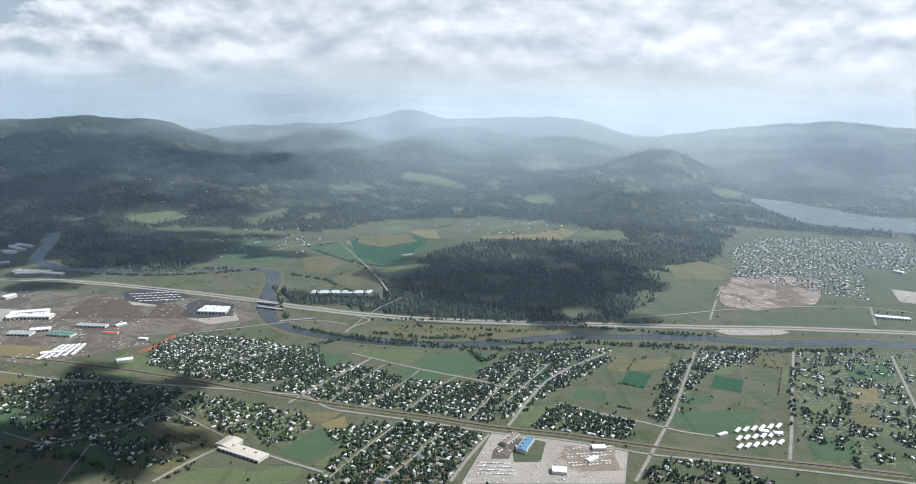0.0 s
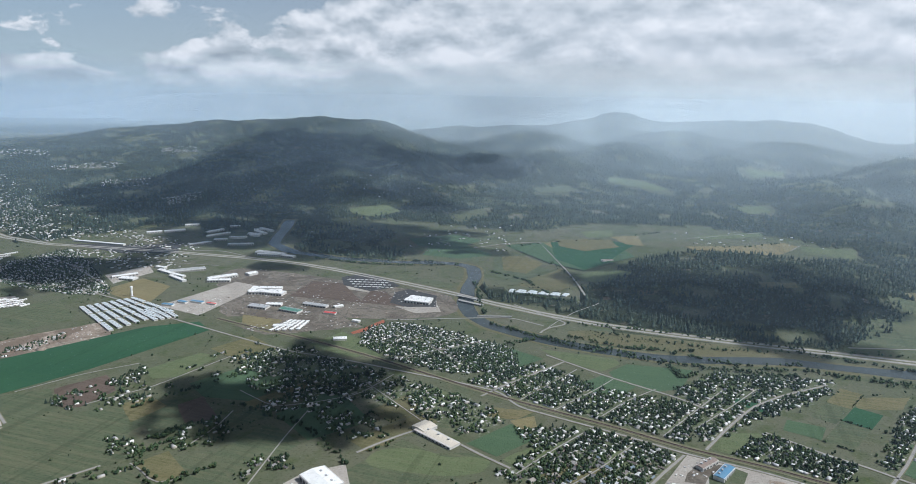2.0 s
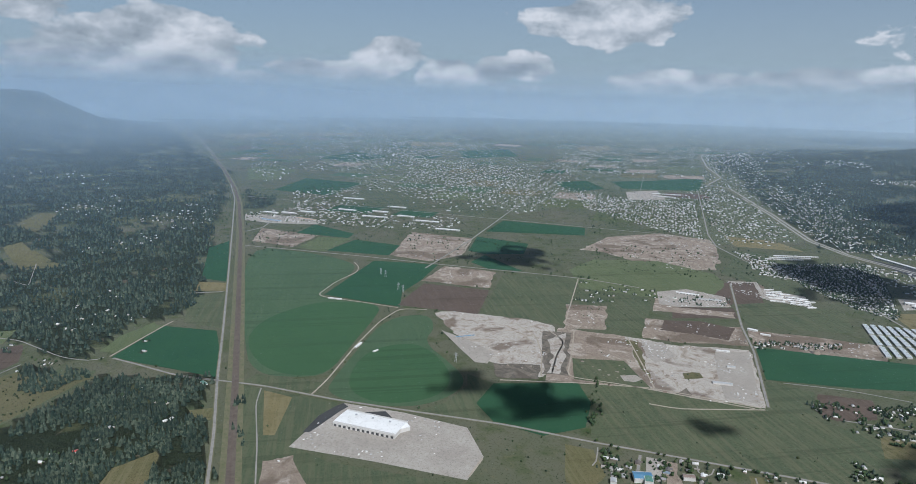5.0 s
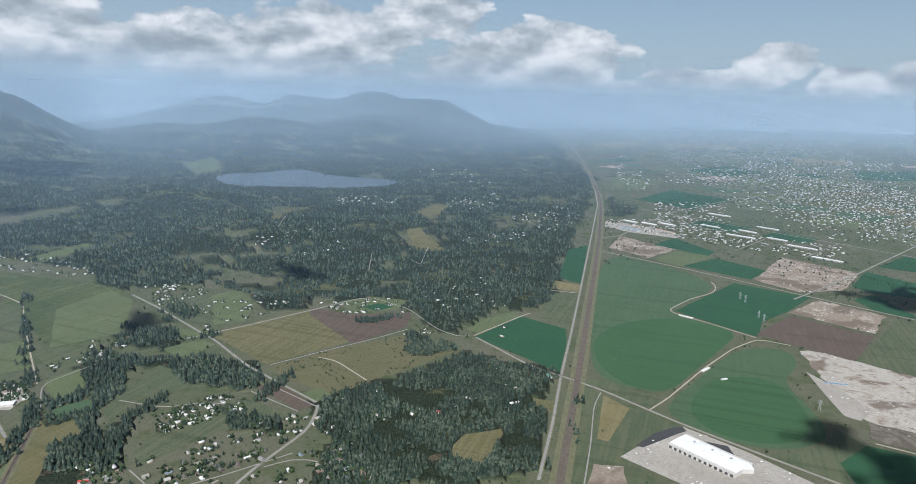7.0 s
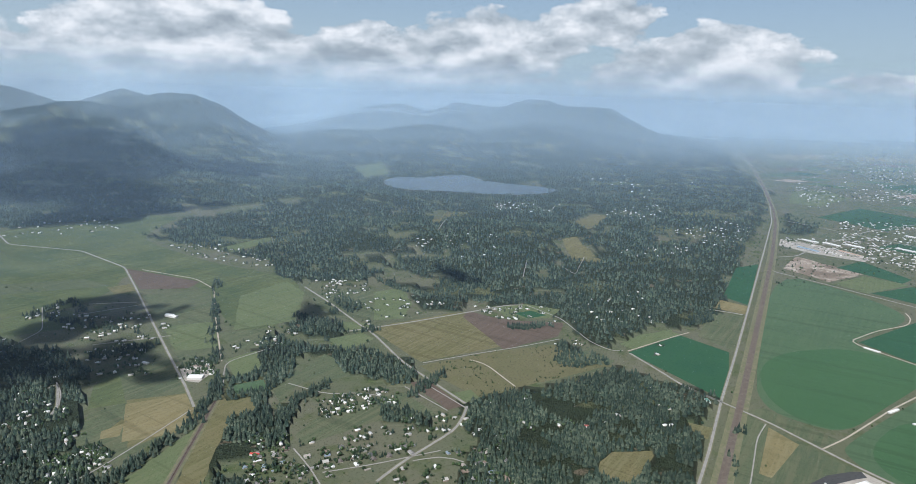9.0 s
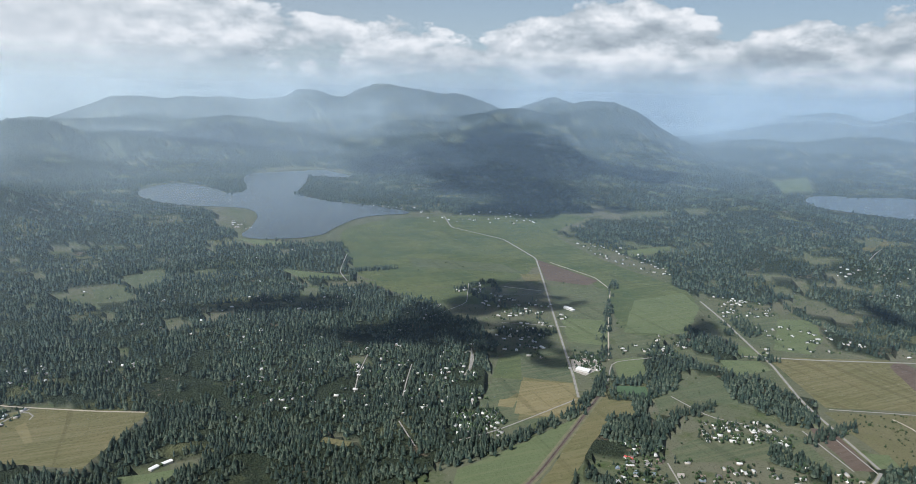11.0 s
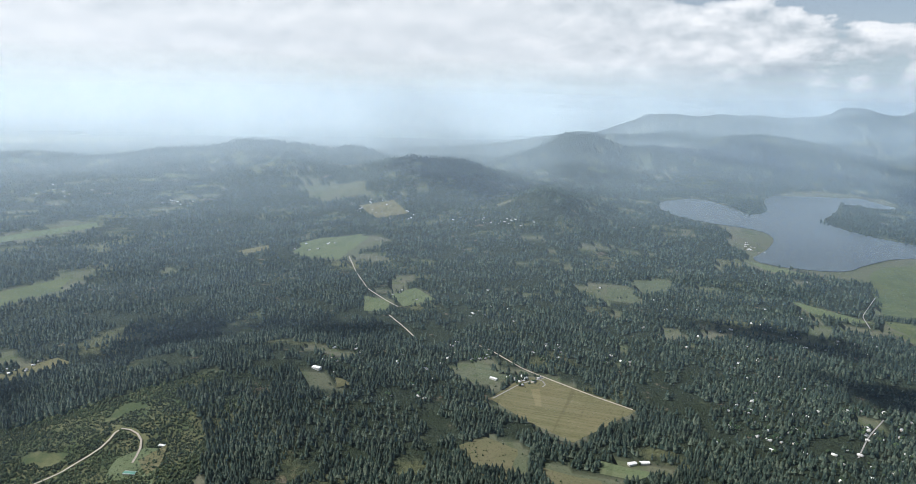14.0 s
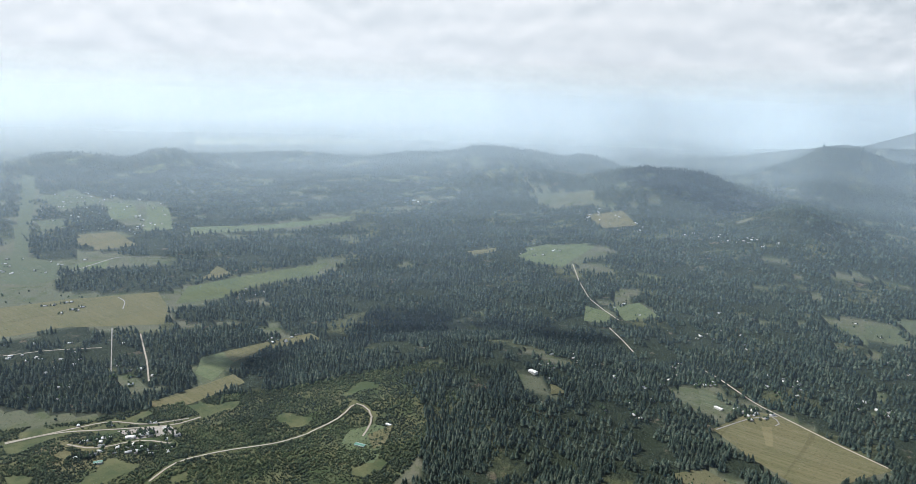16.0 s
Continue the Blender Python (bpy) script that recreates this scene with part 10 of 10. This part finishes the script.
def forest():
    """Conifer woods, finest where the camera is nearest."""
    step = 0.0063
    rg = np.random.default_rng(11)
    rings = np.exp(np.arange(math.log(215), math.log(1750), step))
    angles = np.arange(0, 2 * math.pi, step)
    rr, aa = np.meshgrid(rings, angles, indexing="ij")
    rr, aa = rr.ravel(), aa.ravel()
    rr = rr * (1 + rg.uniform(-0.5, 0.5, rr.size) * step)
    aa = aa + rg.uniform(-0.5, 0.5, aa.size) * step
    x, y = rr * np.cos(aa), rr * np.sin(aa)
    gaps = soft_noise(x, y, 26, 5) * 0.55 + soft_noise(x, y, 9, 6) * 0.45
    keep = wooded(x, y)
    thin = np.where(rr < 330, 0.86, 0.95)
    open_wood = soft_noise(x, y, 70, 15) * 0.6 + soft_noise(x, y, 22, 16) * 0.4
    thin = np.where(open_wood > 0.60, thin * 0.5, thin)
    keep &= (gaps < 0.65) & (rg.uniform(0, 1, x.size) < thin)
    x, y = x[keep], y[keep]
    tilled = np.zeros(x.shape, bool)
    for kind, pts in DRAPED:
        if kind not in ("bush", "scrub", "olive", "meadow", "far"):
            tilled |= inside(x, y, pts)
    x, y = x[~tilled], y[~tilled]
    free = ~near_road(x, y)
    for bx, by, br in BUILT:
        free &= np.hypot(x - bx, y - by) > br + 0.5
    x, y = x[free], y[free]
    h = np.array([(a, b) for a, b, _, _ in HOUSES])
    grid = set((round(a / 3), round(b / 3)) for a, b in h)
    free = np.array([(round(a / 3), round(b / 3)) not in grid for a, b in zip(x, y)])
    x, y = x[free], y[free]
    r = np.hypot(x, y)
    grow = (r / 300) ** 0.27 * rg.uniform(0.65, 1.3, len(x))
    high, wide = 3.6 * grow, 1.08 * grow * rg.uniform(0.8, 1.25, len(x))
    order = np.argsort(r)[:260]
    singles = [pine_kind(k) for k in range(3)]
    for n, i in enumerate(order):
        size = high[i] / 4.1
        ob = copy_thing(singles[n % 3], pose(x[i], y[i], float(terrain(x[i], y[i])), 0, 0, n * 47 % 360) @ Matrix.Diagonal((size, size, size, 1)))
        tagged(ob, "dark green conifer with drooping boughs in the forest", "tree", "conifers of the near forest")
    for top in singles:
        for ob in (*top.children, top):
            bpy.data.objects.remove(ob)
    alone = np.zeros(len(x), bool)
    alone[order] = True
    x, y, r, high, wide = x[~alone], y[~alone], r[~alone], high[~alone], wide[~alone]
    near = r < 460
    cone_trees("forest", x[near], y[near], high[near], wide[near], 3, 6, CONIFER, "dense dark conifer forest on the near slopes", 1)
    cone_trees("forest", x[~near], y[~near], high[~near], wide[~near], 2, 5, CONIFER, "dense dark conifer forest running to the hills", 2)
    return len(x)


forest()

t = np.array(SHADE_TREES)
ok = ~near_road(t[:, 0], t[:, 1]) & ~any_inside(t[:, 0], t[:, 1], WATERS)
t = t[ok]
t = t[np.argsort(np.hypot(t[:, 0], t[:, 1]))]
leafy = [leafy_kind(k) for k in range(3)]
for n, (a, b, size) in enumerate(t[:200]):
    ob = copy_thing(leafy[n % 3], pose(a, b, float(terrain(a, b)), 0, 0, n * 61 % 360) @ Matrix.Diagonal((size, size, size, 1)))
    tagged(ob, "leafy green shade tree standing beside the houses", "tree", "shade trees of the town")
for top in leafy:
    for ob in (*top.children, top):
        bpy.data.objects.remove(ob)
t = t[200:]
near = np.hypot(t[:, 0], t[:, 1]) < 430
clump_trees("shade_trees", t[near], LEAF, "leafy shade trees between the houses", 3, 1.9, 2)
clump_trees("shade_trees", t[~near] * (1, 1, 0.9), LEAF, "dark shade trees of the distant town", 4, 1.4, 1)
yard = np.array(YARD_PINES)
yard = yard[~near_road(yard[:, 0], yard[:, 1]) & ~any_inside(yard[:, 0], yard[:, 1], WATERS)]
cone_trees("yard_pines", yard[:, 0], yard[:, 1], 3.5 * yard[:, 2], 0.9 * yard[:, 2], 3, 6, CONIFER, "dark pines standing in the house yards", 17)
rows = np.array(ROWS)
north = rows[:, 1] < 60
clump_trees("tree_row", rows[~north] * (1, 1, 0.85), LEAF, "rows of dark trees along field edges and banks", 5, 2.2)
pines = np.repeat(rows[north], 2, 0) + np.random.default_rng(5).normal(0, 1.6, (2 * north.sum(), 3)) * (1, 1, 0.1)
cone_trees("tree_row", pines[:, 0], pines[:, 1], 3.6 * np.clip(pines[:, 2], 0.6, 1.3), 0.95 * np.clip(pines[:, 2], 0.6, 1.3), 3, 6, CONIFER, "belts of dark conifers between the fields", 15)

rg = np.random.default_rng(21)
bush = []
for kind, pts in DRAPED:
    per = {"scrub": 0.06, "bush": 1.6, "olive": 0.0016, "dirt": 0.0008, "meadow": 0.0006}.get(kind, 0)
    if not per:
        continue
    xs, ys = [p[0] for p in pts], [p[1] for p in pts]
    area = (max(xs) - min(xs)) * (max(ys) - min(ys))
    n = min(int(area * per), 90000)
    c = rg.uniform((min(xs), min(ys)), (max(xs), max(ys)), (n, 2))
    c = c[inside(c[:, 0], c[:, 1], pts)]
    c = c[~near_road(c[:, 0], c[:, 1])]
    if kind == "bush":
        c = c[soft_noise(c[:, 0], c[:, 1], 11, 8) > 0.22]
    bush += [(a, b, s) for (a, b), s in zip(c, rg.uniform(0.26, 0.85, len(c)) * (0.6 + 0.8 * soft_noise(c[:, 0], c[:, 1], 16, 9)))]
clump_trees("shrubs", bush, SHRUB, "low green shrubs dotted over rough grass", 6, 1.0, 1)

# heaps of soil and stone, and parked vehicles, on the bare yards
heaps, parked = [], []
for kind, pts in DRAPED:
    if kind not in ("dirt", "yard", "gravel", "quarry"):
        continue
    heap_rate = 0.010 if kind != "gravel" else 0.0
    xs, ys = [p[0] for p in pts], [p[1] for p in pts]
    if math.hypot(np.mean(xs), np.mean(ys)) > 760:
        continue
    area = (max(xs) - min(xs)) * (max(ys) - min(ys))
    c = rg.uniform((min(xs), min(ys)), (max(xs), max(ys)), (min(int(area * heap_rate), 260), 2))
    c = c[inside(c[:, 0], c[:, 1], pts)]
    heaps += [(a, b, s) for (a, b), s in zip(c, rg.lognormal(-0.75, 0.5, len(c)))]
    c = rg.uniform((min(xs), min(ys)), (max(xs), max(ys)), (min(int(area * 0.05), 700), 2))
    c = c[inside(c[:, 0], c[:, 1], pts) & (soft_noise(c[:, 0], c[:, 1], 14, 12) > 0.66)]
    parked += [(a, b, GRID_TURN + rg.choice([0, math.pi / 2]) + rg.normal(0, 0.1), s) for (a, b), s in zip(c, rg.uniform(0.18, 0.5, len(c)))]


def heap_mesh(spots):
    p = np.array(spots)
    jit = rg.uniform(0.7, 1.3, (len(p), len(ICO_V), 1))
    v = np.column_stack([p[:, 0], p[:, 1], terrain(p[:, 0], p[:, 1]) + 0.1])[:, None] + ICO_V[None] * jit * p[:, 2][:, None, None] * (1.3, 1.3, 0.35)
    tris = (ICO_F[None] + len(ICO_V) * np.arange(len(p))[:, None, None]).reshape(-1, 3)
    tagged(array_mesh("soil_heaps", v.reshape(-1, 3), tris, FIELDS["dirt"]), "heaps of pale soil and gravel on bare yards", "soil heap", kind="stuff")


heap_mesh(heaps)
far_houses(parked, "parked_vehicles", "parked trailers, lorries and containers on the yards")

# single trees standing in the open country
c = rg.uniform(-640, 640, (11000, 2))
d = np.hypot(c[:, 0], c[:, 1])
c = c[(d > 210) & (d < 640)]
open_land = ~wooded(c[:, 0], c[:, 1]) & ~near_road(c[:, 0], c[:, 1]) & ~any_inside(c[:, 0], c[:, 1], WATERS)
for kind, pts in DRAPED:
    open_land &= ~inside(c[:, 0], c[:, 1], pts)
c = c[open_land]
clump_trees("field_trees", [(a, b, s) for (a, b), s in zip(c, rg.uniform(0.3, 1.0, len(c)))], LEAF, "scattered trees in hedges and pastures", 9, 1.9, 2)

c = np.stack([rg.uniform(640, 2600, 17000), np.radians(rg.uniform(140, 200, 17000))], 1)
c = np.stack([c[:, 0] * np.cos(c[:, 1]), c[:, 0] * np.sin(c[:, 1])], 1)
c = c[(soft_noise(c[:, 0], c[:, 1], 120, 71) * 0.6 + soft_noise(c[:, 0], c[:, 1], 40, 72) * 0.4 > 0.5) & ~near_road(c[:, 0], c[:, 1]) & ~any_inside(c[:, 0], c[:, 1], WATERS)]
clump_trees("field_trees", [(a, b, w * (math.hypot(a, b) / 640) ** 0.5) for (a, b), w in zip(c, rg.uniform(0.5, 1.2, len(c)))], LEAF, "shelter trees about the far farms and suburbs", 10, 1.5, 1)


# ---- unseen clouds overhead, placed so that their shade lies on the land ----
def cloud_material():
    n = Nodes("cloud")
    n.bsdf.inputs["Subsurface Weight"].default_value = 0.0
    m = n.done((0.92, 0.93, 0.95), 1.0, 0, 0.0)
    t = n.node("ShaderNodeBsdfTransparent")
    mix = n.node("ShaderNodeMixShader")
    out = [o for o in n.tree.nodes if o.type == "OUTPUT_MATERIAL"][0]
    mix.inputs[0].default_value = 0.52
    n.set(mix.inputs[1], t.outputs[0])
    n.set(mix.inputs[2], n.bsdf.outputs[0])
    n.tree.links.new(mix.outputs[0], out.inputs[0])
    return m


CLOUD = cloud_material()
CLOUD_BASE = 640.0
REACH = CLOUD_BASE / math.tan(radians(SUN_EL))


def cumulus(gx, gy, wide, deep, turn, seed):
    """A flat-based heap of cloud, out of view, placed so that its shade falls round (gx, gy)."""
    rg = np.random.default_rng(seed)
    n = 120
    rad = np.sqrt(rg.uniform(0, 1, n))
    ang = rg.uniform(0, 2 * np.pi, n)
    rad = rad * (0.8 + 0.35 * np.sin(ang * 3 + seed) + 0.25 * np.sin(ang * 5 + 2 * seed))
    u, v = rad * np.cos(ang) * wide, rad * np.sin(ang) * deep
    c, s = math.cos(radians(turn)), math.sin(radians(turn))
    x = gx + REACH * math.cos(radians(SUN_AZ)) + u * c - v * s
    y = gy + REACH * math.sin(radians(SUN_AZ)) + u * s + v * c
    size = math.sqrt(wide * deep) * rg.uniform(0.10, 0.30, n) * (1.25 - 0.6 * np.clip(rad, 0, 1))
    verts, tris = [], []
    for k in range(n):
        jit = rg.uniform(0.75, 1.2, (len(ICO_V), 1))
        p = ICO_V * jit * size[k]
        p[:, 2] = np.maximum(p[:, 2] * 0.7, -size[k] * 0.12)
        verts.append(p + (x[k], y[k], CLOUD_BASE))
        tris.append(ICO_F + k * len(ICO_V))
    ob = array_mesh("cloud", np.concatenate(verts), np.concatenate(tris), CLOUD)
    tagged(ob, "unseen flat-based cumulus cloud placed overhead to shade the land", "cloud", "clouds over the valley")


cumulus(-192, 276, 44, 43, 215, 1)
cumulus(59, 574, 133, 90, 174, 2)
cumulus(-536, 1218, 340, 290, 204, 3)
cumulus(897, 1582, 273, 366, 150, 4)
cumulus(-322, 105, 28, 26, 252, 5)
cumulus(-352, 72, 17, 19, 258, 6)
cumulus(-648, 178, 42, 51, 255, 7)
cumulus(-690, 920, 230, 280, 219, 8)
cumulus(-458, 676, 123, 134, 214, 9)
cumulus(-524, 473, 88, 72, 228, 10)
cumulus(-183, 331, 46, 60, 209, 11)
cumulus(-236, 287, 26, 28, 219, 12)
cumulus(-803, 1263, 150, 200, 212, 13)
cumulus(-727, -1422, 254, 203, -27, 14)
cumulus(-550, -1324, 228, 245, -23, 15)
cumulus(-284, 184, 14, 8, 238, 16)
cumulus(310, -349, 58, 45, 42, 18)

# more unseen clouds, added to darken the land below them
cumulus(-150, 284, 40, 24, 215, 19)
cumulus(-310, 700, 150, 90, 200, 20)
cumulus(-240, -468, 72, 40, 20, 21)
cumulus(-205, -375, 40, 40, 20, 22)
cumulus(-348, -357, 26, 12, 40, 23)
cumulus(-504, -330, 34, 14, 60, 24)
cumulus(-663, -1148, 240, 190, 0, 25)
cumulus(-70, -505, 66, 22, -10, 26)
cumulus(-150, -415, 60, 34, -10, 27)
cumulus(222, -402, 36, 22, 20, 29)
cumulus(331, -1090, 120, 100, 30, 31)
cumulus(-121, -1720, 200, 150, 0, 32)
cumulus(339, -230, 30, 18, 40, 33)
cumulus(296, -1012, 100, 80, 30, 34)
cumulus(-513, -899, 170, 90, 60, 35)
cumulus(-572, -1088, 230, 130, 60, 36)
